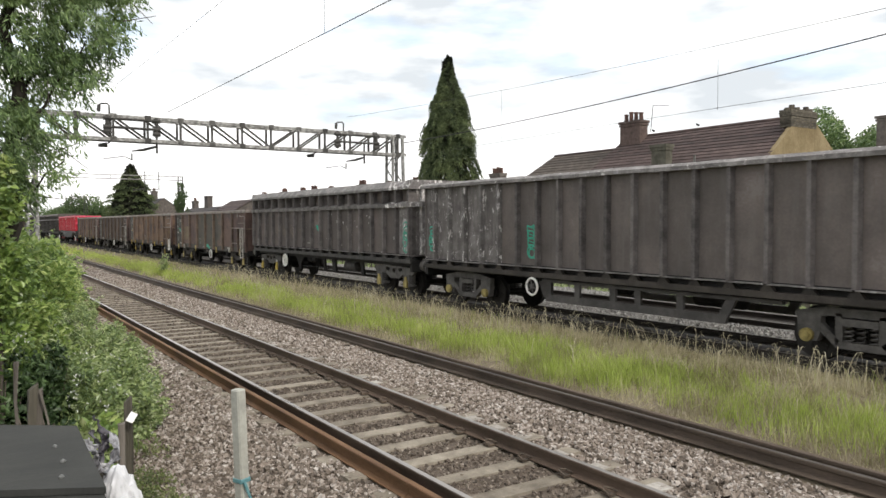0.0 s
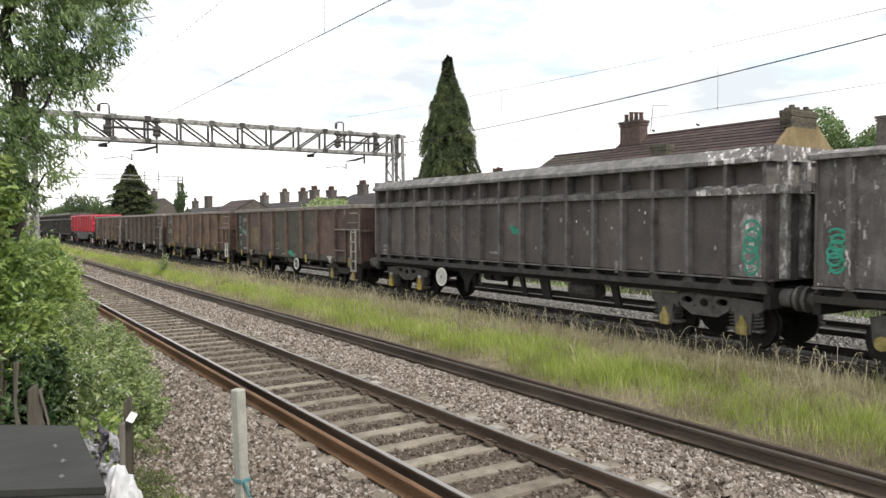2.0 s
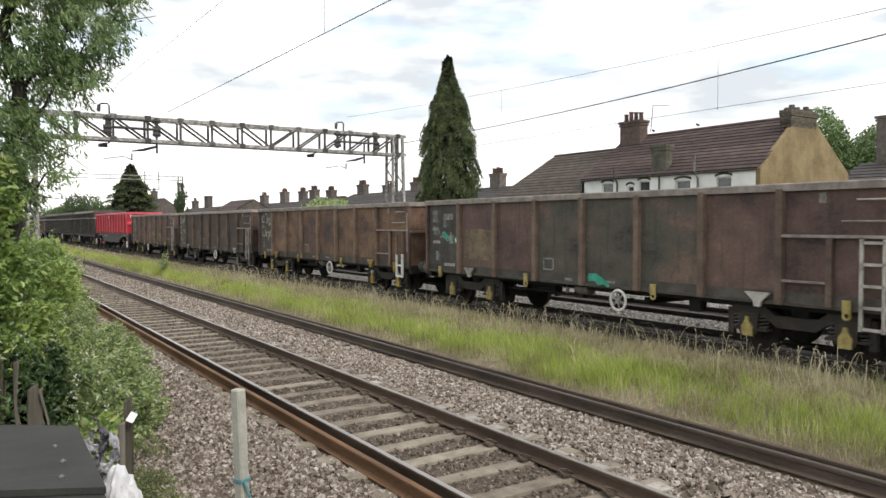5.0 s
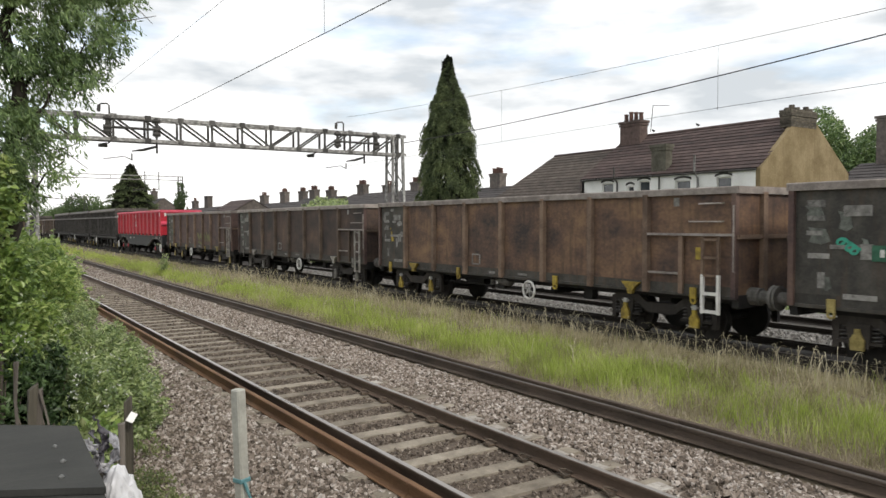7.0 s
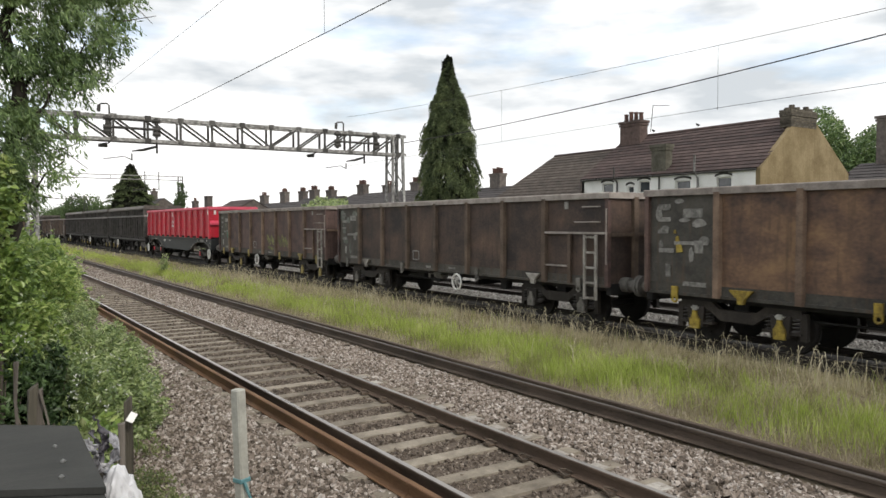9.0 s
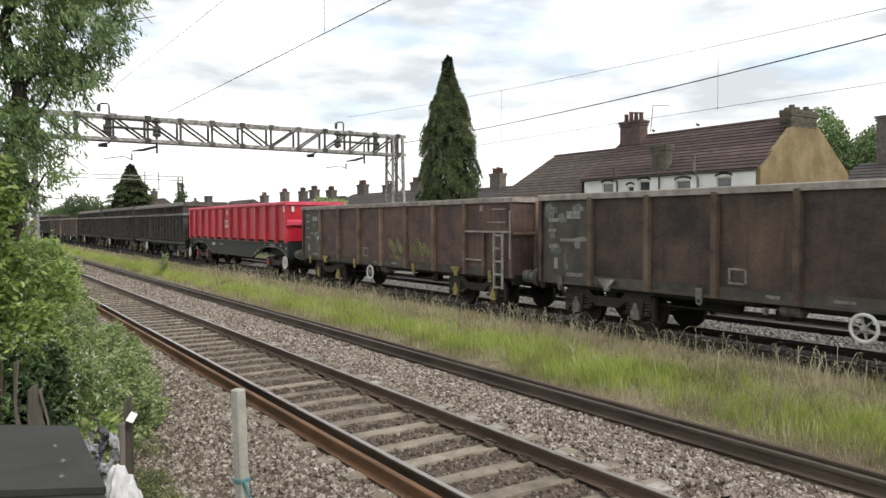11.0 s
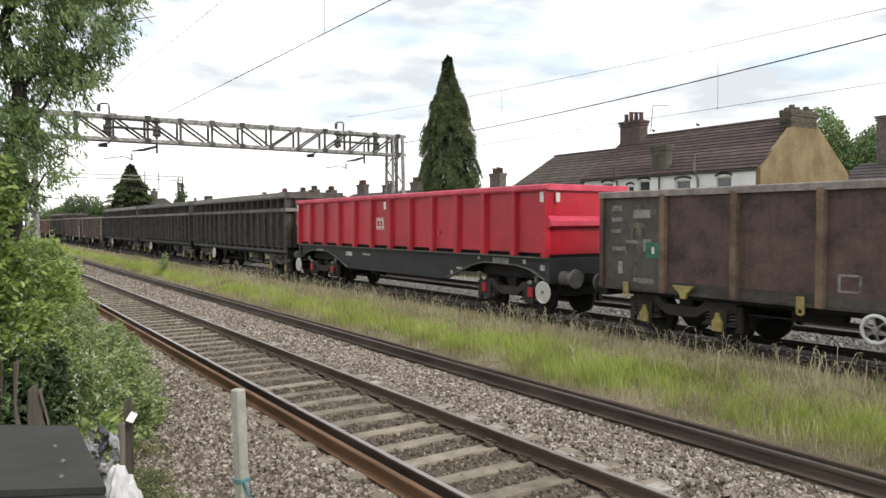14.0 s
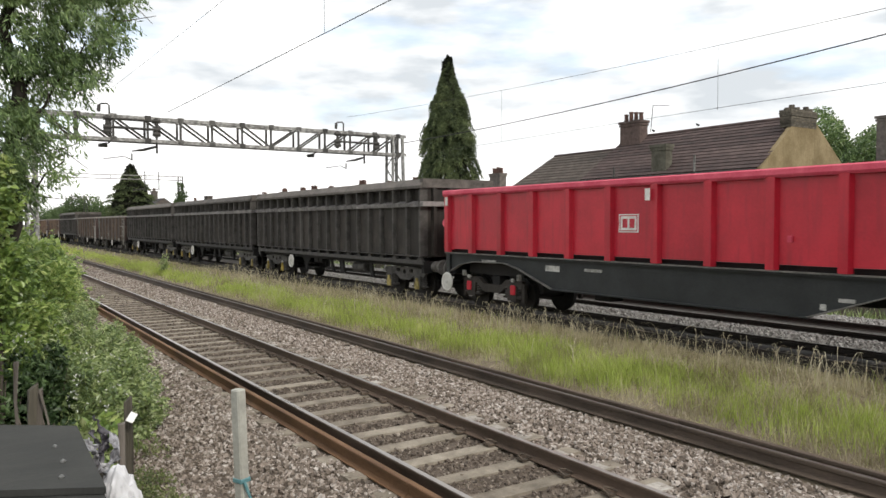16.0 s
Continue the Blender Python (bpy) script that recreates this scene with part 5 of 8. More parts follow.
def red_wagon():
    w = thing("red_box_wagon", "bright red box wagon on a dark grey fishbelly frame", "freight wagon", "wagons of the train")
    half, hw = 7.9, 1.35
    z0, z1 = 1.64, 3.40
    n = 12
    step = 2 * half / n
    rb = bmesh.new()
    prism(rb, [(0.02, -0.12), (-0.10, -0.085), (-0.10, 0.085), (0.02, 0.12)], "z", z0 - 0.06, z1 - 0.1)
    rib = mesh_of("rib", rb, M_RED)
    for s in (-1, 1):
        x = s * hw
        for i in range(n):
            panel(w, x - s * 0.06, -half + i * step, -half + (i + 1) * step, z0 + 0.04, z1 - 0.08, M_RED)
        for i in range(n + 1):
            r = part("rib", rib, None, w)
            r.location = (x - s * 0.03, min(max(-half + i * step, -half + 0.1), half - 0.1), 0)
            if s > 0:
                r.rotation_euler = (0, 0, math.pi)
        bm = bmesh.new()
        prism(bm, [(x + s * 0.06, z1 - 0.17), (x + s * 0.09, z1 - 0.12), (x + s * 0.08, z1 - 0.03), (x + s * 0.03, z1), (x - s * 0.1, z1), (x - s * 0.1, z1 - 0.17)], "y", -half - 0.06, half + 0.06)
        part("top_rim", bm, M_REDRIM, w, "paler pinkish red top rim")
        # fishbelly solebar
        bm = bmesh.new()
        top, dp = 1.54, 0.80
        side = [(half, top), (half, 1.0), (half - 0.12, 1.0), (half - 0.7, 1.24), (half - 1.3, 1.34), (half - 2.7, 1.36), (half - 3.3, 1.24), (half - 4.6, dp)]
        prism(bm, [(-a, b) for a, b in side][::1] + side[::-1], "x", x - s * 0.12 - 0.03, x - s * 0.12 + 0.03)
        prism(bm, [(x + s * 0.0, 1.50), (x + s * 0.0, 1.545), (x - s * 0.2, 1.545), (x - s * 0.2, 1.50)], "y", -half, half)
        prism(bm, [(x + s * 0.0, dp - 0.03), (x + s * 0.0, dp), (x - s * 0.2, dp), (x - s * 0.2, dp - 0.03)], "y", -half + 4.6, half - 4.6)
        part("solebar", bm, M_FRAME, w, "dark grey fishbelly solebar")
        # the lower flange carries its highlight as a pale lit grey
        for e in (-1, 1):
            bm = bmesh.new()
            for (a, b), (c, d) in zip(side[2:], side[3:]):
                beam(bm, (x - s * 0.07, e * a, b - 0.008), (x - s * 0.07, e * c, d - 0.008), 0.13, 0.022)
            part("arch_flange", bm, M_BUFFER, w, "lower flange of the solebar in a lit grey")
        # pale strip added for the highlight along the solebar's top edge
        part("top_flange", boxes((x - 0.05, x + 0.025, -half, half, 1.546, 1.572)), M_BUFFER, w)
    for s in (-1, 1):
        bm = bmesh.new()
        prism(bm, [(-hw + 0.02, s * (half - 0.05)), (hw - 0.02, s * (half - 0.05)), (hw - 0.25, s * half), (-hw + 0.25, s * half)], "z", z0, z1 - 0.05)
        part("end_wall", bm, M_RED, w)
        bm = bmesh.new()
        prism(bm, [(s * (half - 0.02), 2.28), (s * (half + 0.16), 2.36), (s * (half + 0.16), 2.48), (s * (half - 0.02), 2.62)], "x", -hw - 0.02, hw + 0.02)
        part("end_ledge", bm, M_REDRIM, w)
        part("top_rim", boxes((-hw - 0.05, hw + 0.05, s * (half - 0.1), s * (half + 0.09), z1 - 0.17, z1 - 0.001), bevel=0.02), M_REDRIM, w)
        part("headstock", boxes((-1.32, 1.32, s * (half - 0.14), s * (half + 0.03), 0.92, 1.54)), M_FRAME, w)
        part("warning_plate", boxes((-hw - 0.09, -hw - 0.07, s * (half - 0.14) - 0.06, s * (half - 0.14) + 0.06, z1 - 0.45, z1 - 0.2)), M_WHITE, w, "small white warning plate")
        handwheel(w, s * (half - 0.12), 0.70, 0.26, True)
    part("warning_plate", boxes((-hw - 0.15, -hw - 0.135, 0.05, 0.17, z1 - 0.5, z1 - 0.25)), M_WHITE, w, "small white warning plate")
    part("warning_plate", boxes((-hw + 0.2, -hw + 0.32, -half - 0.09, -half - 0.07, z1 - 0.45, z1 - 0.22)), M_WHITE, w, "small white warning plate")
    # square emblem: white plate, thin outline and two plain blocks
    yc, zc = half - 7.12, 2.42
    part("emblem", boxes((-hw + 0.030, -hw + 0.038, yc - 0.28, yc + 0.28, zc - 0.2, zc + 0.2)), M_WHITE, w, "white square emblem plate")
    for y, z, a, b in ((yc, zc + 0.165, 0.5, 0.02), (yc, zc - 0.165, 0.5, 0.02), (yc - 0.24, zc, 0.02, 0.33), (yc + 0.24, zc, 0.02, 0.33), (yc + 0.10, zc, 0.14, 0.20), (yc - 0.10, zc, 0.14, 0.20)):
        part("emblem_block", boxes((-hw + 0.024, -hw + 0.029, y - a / 2, y + a / 2, z - b / 2, z + b / 2)), M_RED, w)
    letter_bars(w, -hw + 0.084, [(half - 2.0, 1.36, 0.7, 0.10), (half - 4.6, 1.30, 0.55, 0.16), (half - 6.0, 1.32, 0.6, 0.08), (-half + 4.35, 0.98, 0.12, 0.12), (-half + 3.95, 1.12, 0.3, 0.07), (-half + 2.0, 1.44, 0.75, 0.22), (-half + 3.0, 1.47, 0.1, 0.12), (-half + 1.0, 1.42, 0.12, 0.12), (-half + 0.25, 1.30, 0.3, 0.16)], M_WORNWHITE)
    part("door_latch", boxes((-hw - 0.02, -hw + 0.04, half - 10.92, half - 10.84, 2.08, 2.2)), M_REDRIM, w)
    part("floor", boxes((-hw + 0.25, hw - 0.25, -half + 0.05, half - 0.05, 1.50, 1.66)), M_UNDER, w)
    part("centre_sill", boxes((-0.3, 0.3, -half + 0.2, half - 0.2, 0.95, 1.5)), M_UNDER, w)
    part("air_tank", shape(tube, [(-0.7, -1.0, 0.85), (-0.7, 0.4, 0.85)], 0.2, 12), M_UNDER, w)
    part("valve_box", boxes((-1.0, -0.6, 1.6, 2.1, 0.6, 1.0)), M_UNDER, w)
    for d in (half - 0.65, half - 3.15, -half + 0.65, -half + 3.15):
        part("damper_bracket", boxes((-1.18, -1.10, d - 0.05, d + 0.05, 0.90, 1.06)), M_STENCIL, w)
    for s in (-1, 1):
        # black blocks added behind the bogie arches to fill them with shade
        part("brake_gear", boxes((-0.95, 0.95, s * (half - 1.9) - 1.25, s * (half - 1.9) + 1.25, 0.98, 1.30), (-0.6, 0.6, s * (half - 1.9) - 1.6, s * (half - 1.9) + 1.6, 0.55, 0.97)), M_UNDER, w)
        bogie(w, s * (half - 1.9), PLATE, 1.0, (COVER_RED, COVER_RED))
    ends(w, half, 1.05)
    return w


def centre(far, half):
    return far - half


T_A = tall_wagon(False, (0, 1, 2, 3, 4), "tall dark weathered steel box wagon with a green spray tag", False, True, 18, M_BOXBROWN, half=7.575, lead=0.62, step=0.79)
wedge_tag(T_A, 7.575)
spray_tag(T_A, 7.575 - 0.38, 1.93, 0.26, 0.66, 5)
T_B = tall_wagon(True, (16,), "tall dark steel box wagon with ledge and scraped end", True, False, rim=M_RIM_HIGHLIT)
part("scraped_patch", shape(prism, [(-7.40 + a, b) for a, b in ((0.12, 1.42), (0.30, 1.36), (0.50, 1.50), (0.56, 1.95), (0.62, 2.40), (0.50, 2.62), (0.33, 2.50), (0.20, 2.66), (0.10, 2.3))], "x", -1.308, -1.304), M_SCRAPE, T_B, "pale scraped patch of paint")
spray_tag(T_B, -7.40 + 0.36, 1.95, 0.30, 0.85, 4, x=-1.312)
tag_pts = [(0.38, 0.16), (0.30, 0.26), (0.26, 0.10), (0.20, 0.22), (0.16, 0.06), (0.08, 0.18), (0.05, 0.02), (0.0, 0.12), (-0.06, 0.0), (-0.02, -0.14), (-0.12, -0.24), (-0.19, -0.14), (-0.14, 0.02), (-0.04, 0.06)]
part("spray_tag", shape(tube, [(-1.305, 7.40 - 7.7 + a * 0.9, 2.1 + b) for a, b in tag_pts], 0.026, 5), M_GREEN, T_B, "sea-green spray-painted scrawl")
for d, h, seed in ((3.10, 0.62, 3), (3.90, 0.85, 8), (4.90, 0.72, 5), (5.80, 0.55, 6)):
    smudge(T_B, 7.40 - d, 2.0, 0.60, h, seed)
part("spray_tag", shape(prism, [(-0.28 + a * 0.9, 2.1 + b) for a, b in ((0.42, 0.28), (0.22, 0.21), (0.03, 0.14), (-0.05, 0.07), (-0.02, -0.03), (0.10, 0.02), (0.26, 0.05), (0.36, 0.13))], "x", -1.310, -1.302), M_GREEN, T_B, "sea-green filled wedge of spray paint")
rng = random.Random(41)
for k in range(46):
    # chips and splashes where the steel shows pale
    d, z, w = rng.uniform(4.5, 14.6), rng.uniform(1.35, 3.25), rng.uniform(0.012, 0.035)
    if d > 13.2:
        w *= 1.8
    part("paint_chip", shape(prism, [(7.40 - d - w, z - w * 0.6), (7.40 - d + w * 0.3, z - w * 1.6), (7.40 - d + w, z + w * 0.2), (7.40 - d + w * 0.1, z + w * rng.uniform(0.8, 2.6))], "x", -1.310, -1.302), M_SCRAPE, T_B)
letter_bars(T_B, -1.318, [(7.40 - 0.55, 1.66, 0.26, 0.09), (7.40 - 0.62, 1.52, 0.42, 0.09), (7.40 - 0.62, 1.42, 0.42, 0.07), (7.40 - 6.7, 1.62, 0.55, 0.07), (7.40 - 11.1, 1.45, 0.10, 0.3), (7.40 - 10.2, 2.2, 0.08, 0.12), (7.40 - 9.3, 2.5, 0.1, 0.12)], M_STENCIL)
T_K = tall_wagon(True, (), "tall clean-sided black-brown steel box wagon with ledge", True, False, 17, M_BOXDARK, M_DARKRIB, M_DARKRIM)
R_C = rust_wagon("rust-brown steel open wagon with ladder and green spray mark", M_RUST, M_DULLRIB, (M_FADED, M_LADDER), FADED_COVER, (3, 4, 5))
R_E = rust_wagon("purple-brown steel open wagon with faded green spray tag", M_RUST, M_RUSTRIB, (M_FADED, M_FADED), FADED_COVER)
for o in R_E.children:
    if o.name.startswith("handwheel"):
        o.location.y += 1.92
R_F = rust_wagon("dark rust-brown steel open wagon with white ladder", M_RUST_DARK, M_DARKRUSTRIB, (M_GREYFIT, M_LADDER), GREY_COVER)
for d, z, w, h in ((0.42, 2.62, 0.34, 0.20), (0.50, 2.20, 0.40, 0.30), (0.95, 2.45, 0.24, 0.34), (1.28, 2.05, 0.12, 0.24), (0.62, 1.40, 0.22, 0.26)):
    part("paint_flake", shape(prism, [(6.95 - d - w * 0.5, z - h * 0.3), (6.95 - d - w * 0.1, z - h * 0.5), (6.95 - d + w * 0.45, z - h * 0.35), (6.95 - d + w * 0.3, z + h * 0.1), (6.95 - d + w * 0.5, z + h * 0.5), (6.95 - d - w * 0.3, z + h * 0.4)], "x", -1.330, -1.3265), M_PALEGREEN, R_C, "flaking pale grey-green paint")
for d, z, w, h in ((0.30, 2.72, 0.36, 0.42), (0.75, 2.55, 0.30, 0.24), (0.40, 2.22, 0.24, 0.40), (1.30, 2.78, 0.40, 0.20), (0.55, 1.80, 0.40, 0.30), (1.45, 2.05, 0.34, 0.12), (0.90, 1.50, 0.16, 0.44)):
    part("paint_flake", shape(prism, [(6.95 - d - w * 0.5, z - h * 0.35), (6.95 - d + w * 0.05, z - h * 0.5), (6.95 - d + w * 0.5, z - h * 0.2), (6.95 - d + w * 0.35, z + h * 0.4), (6.95 - d - w * 0.1, z + h * 0.5), (6.95 - d - w * 0.45, z + h * 0.1)], "x", -1.3305, -1.3265), M_PALEGREEN, R_F, "flaking pale grey-green paint")
smudge(R_C, 6.95 - 1.0, 2.04, 0.42, 0.34, 21, M_GREEN, -1.333, "small sea-green spray mark")
part("number_plate", boxes((-1.338, -1.330, 6.95 - 1.70, 6.95 - 1.38, 1.80, 2.06)), M_GREEN_DARK, R_C, "small green plate")
part("plate_mark", boxes((-1.342, -1.339, 6.95 - 1.58, 6.95 - 1.51, 1.87, 1.99)), M_WHITE, R_C)
part("paint_patch", shape(prism, [(6.95 - a, b) for a, b in ((1.95, 1.42), (3.25, 1.40), (3.3, 1.75), (3.22, 2.22), (2.6, 2.28), (2.05, 2.22), (1.92, 1.9))], "x", -1.326, -1.323), M_TANPATCH, R_C, "faded tan paint patch")
part("spray_mark", shape(prism, [(6.95 - d, z) for d, z in ((6.98, 1.08), (7.00, 1.26), (7.22, 1.27), (7.42, 1.19), (7.66, 1.02), (7.62, 0.97), (7.46, 1.04), (7.30, 1.00), (7.20, 1.10))], "x", -1.362, -1.345), M_GREEN, R_C, "sea-green sprayed wedge above the sill")
R_D = rust_wagon("orange-brown rusty open wagon with pale ladder and yellow hooks", M_RUST_WARM, M_RUSTRIB, (M_YELLOW, M_YELLOW), COVER)
part("yellow_plate", boxes((-1.345, -1.325, -6.10 - 0.07, -6.10 + 0.07, 1.70, 1.94)), M_YELLOW, R_D, "worn yellow plate beside the ladder")
for k, (d, z, w, h) in enumerate(((0.30, 2.62, 0.20, 0.42), (0.46, 2.30, 0.30, 0.16), (0.95, 2.48, 0.34, 0.10), (1.30, 2.42, 0.40, 0.22), (1.12, 1.78, 0.16, 0.40), (0.36, 1.98, 0.14, 0.22), (1.42, 2.06, 0.30, 0.24), (0.82, 2.86, 0.30, 0.12))):
    # curling flakes of old white lettering paint on the grey bay
    rim = [(6.95 - d + w * 0.5 * math.cos(a) * (0.8 + 0.3 * noise.noise((a, k, 2.0))), z + h * 0.5 * math.sin(a) * (0.8 + 0.5 * noise.noise((a, k, 7.0)))) for a in [j * math.tau / 11 for j in range(11)]]
    part("paint_flake", shape(prism, rim, "x", -1.331 - 0.0004 * k, -1.326), M_STENCIL, R_D)
for d, z, w, h in ((0.78, 2.10, 0.10, 0.13), (0.83, 1.92, 0.17, 0.20), (0.72, 2.25, 0.07, 0.09)):
    part("yellow_mark", shape(prism, [(6.95 - d - w * 0.5, z - h * 0.4), (6.95 - d + w * 0.4, z - h * 0.5), (6.95 - d + w * 0.5, z + h * 0.3), (6.95 - d - w * 0.2, z + h * 0.5)], "x", -1.336, -1.3265), M_YELLOW, R_D)
RED = red_wagon()
WAGONS = [(T_A, 19.6 - 7.575), (T_B, 35.24 - 7.40), (R_C, 50.28 - 6.95), (R_D, 65.26 - 6.95)]
WAGONS += [(R_F, 80.25 - 6.95), (R_E, 95.27 - 6.95)]
part("number_plate", boxes((-1.338, -1.328, 6.95 - 1.68, 6.95 - 1.26, 1.69, 2.01)), M_GREEN_DARK, R_E, "small green plate")
part("plate_mark", boxes((-1.342, -1.339, 6.95 - 1.50, 6.95 - 1.43, 1.77, 1.92)), M_WHITE, R_E)
for d, z, w, h in ((1.02, 2.38, 0.50, 0.13), (1.25, 2.70, 0.62, 0.30), (0.88, 2.20, 0.08, 0.36), (0.72, 1.90, 0.10, 0.40), (1.10, 2.05, 0.20, 0.62), (1.30, 1.18, 0.55, 0.14), (0.98, 1.42, 0.10, 0.34)):
    part("paint_flake", shape(prism, [(6.95 - d - w * 0.5, z - h * 0.4), (6.95 - d + w * 0.1, z - h * 0.5), (6.95 - d + w * 0.45, z - h * 0.3), (6.95 - d + w * 0.5, z + h * 0.35), (6.95 - d, z + h * 0.5), (6.95 - d - w * 0.4, z + h * 0.25)], "x", -1.3305, -1.3265), M_OLIVEFLAKE, R_E, "flaking olive-grey paint")
for d, z, w, h, seed in ((7.45, 1.68, 0.50, 0.46, 11), (7.95, 1.66, 0.50, 0.50, 12), (7.7, 1.30, 0.80, 0.16, 13), (8.85, 1.62, 0.50, 0.60, 14), (9.25, 1.66, 0.50, 0.62, 15), (9.62, 1.60, 0.45, 0.55, 16)):
    smudge(R_E, 6.95 - d, z, w, h, seed, M_TAGGREEN, -1.325, "faded yellow-green spray-painted tag")
WAGONS += [(RED, 112.9 - 7.9), (T_K, 129.05 - 7.40)]
for far in (144.8, 160.55):
    WAGONS.append((copy_thing(T_K, Matrix.Identity(4)), far - 7.40))
for far in (175.7, 190.6):
    WAGONS.append((copy_thing(R_F, Matrix.Identity(4)), far - 6.95))
WAGONS.append((copy_thing(T_K, Matrix.Identity(4)), 206.3 - 7.40))
for far in (221.4, 236.3, 251.2):
    WAGONS.append((copy_thing(R_D, Matrix.Identity(4)), far - 6.95))


def run(t):
    """The way that the train has gone after t seconds, in metres."""
    return 1.0392 * (6.09196 * t - 0.033465 * t * t + 0.0005 * t ** 3)


# ---------------------------------------------------------------- overhead line
def portal():
    """Lattice portal over the four tracks with its droppers, arms and insulators."""
    g = thing("overhead_line_gantry", "weathered galvanised steel lattice portal across the tracks", "gantry")
    y, x0, x1 = 34.5, 2.75, 20.1
    zt, zb, d = 7.02, 6.05, 0.65
    for z, nm in ((zt, "top_chord"), (zb, "bottom_chord")):
        for dy in (-d / 2, d / 2):
            bm = bmesh.new()
            box(bm, x0 - 0.3, x1 + 0.2, y + dy - 0.05, y + dy + 0.05, z - 0.068, z + 0.068)
            part(nm, bm, M_CHORD, g)
    n = 12
    step = (x1 - x0 - 0.6) / n
    for dy in (-d / 2, d / 2):
        for i in range(n + 1):
            x = x0 + 0.3 + i * step
            part("upright", shape(beam, (x, y + dy, zb), (x, y + dy, zt), 0.085), M_IRON, g)
        for i in range(n):
            a, b = x0 + 0.3 + i * step, x0 + 0.3 + (i + 1) * step
            lo, hi = (b, a) if i < n * 0.55 else (a, b)
            part("diagonal", shape(beam, (lo, y + dy, zb), (hi, y + dy, zt), 0.075), M_IRON, g)
    for i in range(n):
        a, b = x0 + 0.3 + i * step, x0 + 0.3 + (i + 1) * step
        part("cross_brace", shape(beam, (a, y - d / 2, zt), (b, y + d / 2, zt), 0.04), M_LATTICE, g)
        part("cross_brace", shape(beam, (b, y - d / 2, zb), (a, y + d / 2, zb), 0.04), M_LATTICE, g)
    # gusset plates and clamps at the panel points
    for i in range(n + 1):
        x = x0 + 0.3 + i * step
        for z in (zb, zt):
            part("gusset", boxes((x - 0.13, x + 0.13, y - d / 2 - 0.075, y - d / 2 - 0.052, z - 0.11, z + 0.11)), M_IRON if i % 3 == 0 else M_LATTICE, g)
    # the two lattice legs
    for lx, w0, w1 in ((x1 - 0.30, 0.56, 0.80), (x0, 0.30, 0.36)):
        for sx in (-1, 1):
            for sy in (-1, 1):
                part("leg", shape(beam, (lx + sx * w1 / 2, y + sy * 0.42, -0.55), (lx + sx * w0 / 2, y + sy * d / 2, zt), 0.13 if sx > 0 else 0.11), M_CHORD, g)
        for k in range(7):
            za, zb2 = -0.3 + k * 0.95, 0.6 + k * 0.95
            f = lambda z: w1 + (w0 - w1) * (z + 0.55) / (zt + 0.55)
            s = 1 if k % 2 else -1
            for sy in (-1, 1):
                part("lacing_bar", shape(beam, (lx + s * f(za) / 2, y + sy * 0.36, za), (lx - s * f(zb2) / 2, y + sy * 0.36, zb2), 0.05), M_LATTICE, g)
        part("footing", boxes((lx - 0.8, lx + 0.8, y - 0.7, y + 0.7, -0.75, -0.4)), M_POST, g)
    # switch frames inside the truss, upper horn brackets, registration arms
    for xa, xb in ((5.6, 7.6), (16.3, 18.5)):
        bm = bmesh.new()
        for z in (6.55, 6.92):
            tube(bm, [(xa, y - 0.35, z), (xb, y - 0.35, z)], 0.055, 8)
        for x in (xa, xb):
            tube(bm, [(x, y - 0.36, 6.2), (x, y - 0.36, 7.05)], 0.075, 8)
            for z in (6.35, 6.55, 6.92):
                tube(bm, [(x - 0.15, y - 0.36, z), (x + 0.15, y - 0.36, z)], 0.10, 8)
        part("insulator_frame", bm, M_IRON, g, "dark insulator frame hung in the truss")
    for x in (5.75, 16.8):
        bm = bmesh.new()
        tube(bm, [(x, y, 7.0), (x, y, 7.50), (x - 0.08, y, 7.58), (x - 0.32, y, 7.56), (x - 0.40, y, 7.48)], 0.036, 6)
        tube(bm, [(x - 0.40, y, 7.50), (x - 0.42, y, 7.22)], 0.075, 8)
        part("horn_bracket", bm, M_IRON, g)
    for x in (7.68, 17.98):
        bm = bmesh.new()
        tube(bm, [(x, y, 6.6), (x, y, 5.55)], 0.045, 6)
        tube(bm, [(x, y, 5.85), (x - 0.55, y, 5.68), (x - 1.05, y, 5.60)], [0.05, 0.06, 0.02], 8)
        tube(bm, [(x - 1.05, y, 5.2), (x - 1.05, y, 5.5)], 0.03, 6)
        tube(bm, [(x - 1.05, y, 5.22), (x - 1.35, y, 5.36), (x - 2.2, y, 5.22)], 0.02, 6)
        part("registration_arm", bm, M_IRON, g, "dark insulated registration arm")
    for x in (5.5, 15.0):
        bm = bmesh.new()
        tube(bm, [(x + 0.35, y, 6.1), (x + 0.2, y, 5.9), (x, y, 5.82)], 0.03, 6)
        tube(bm, [(x - 0.2, y, 5.78), (x + 0.14, y, 5.82)], [0.07, 0.11], 10)
        part("hanging_insulator", bm, M_IRON, g)
    return g


portal()


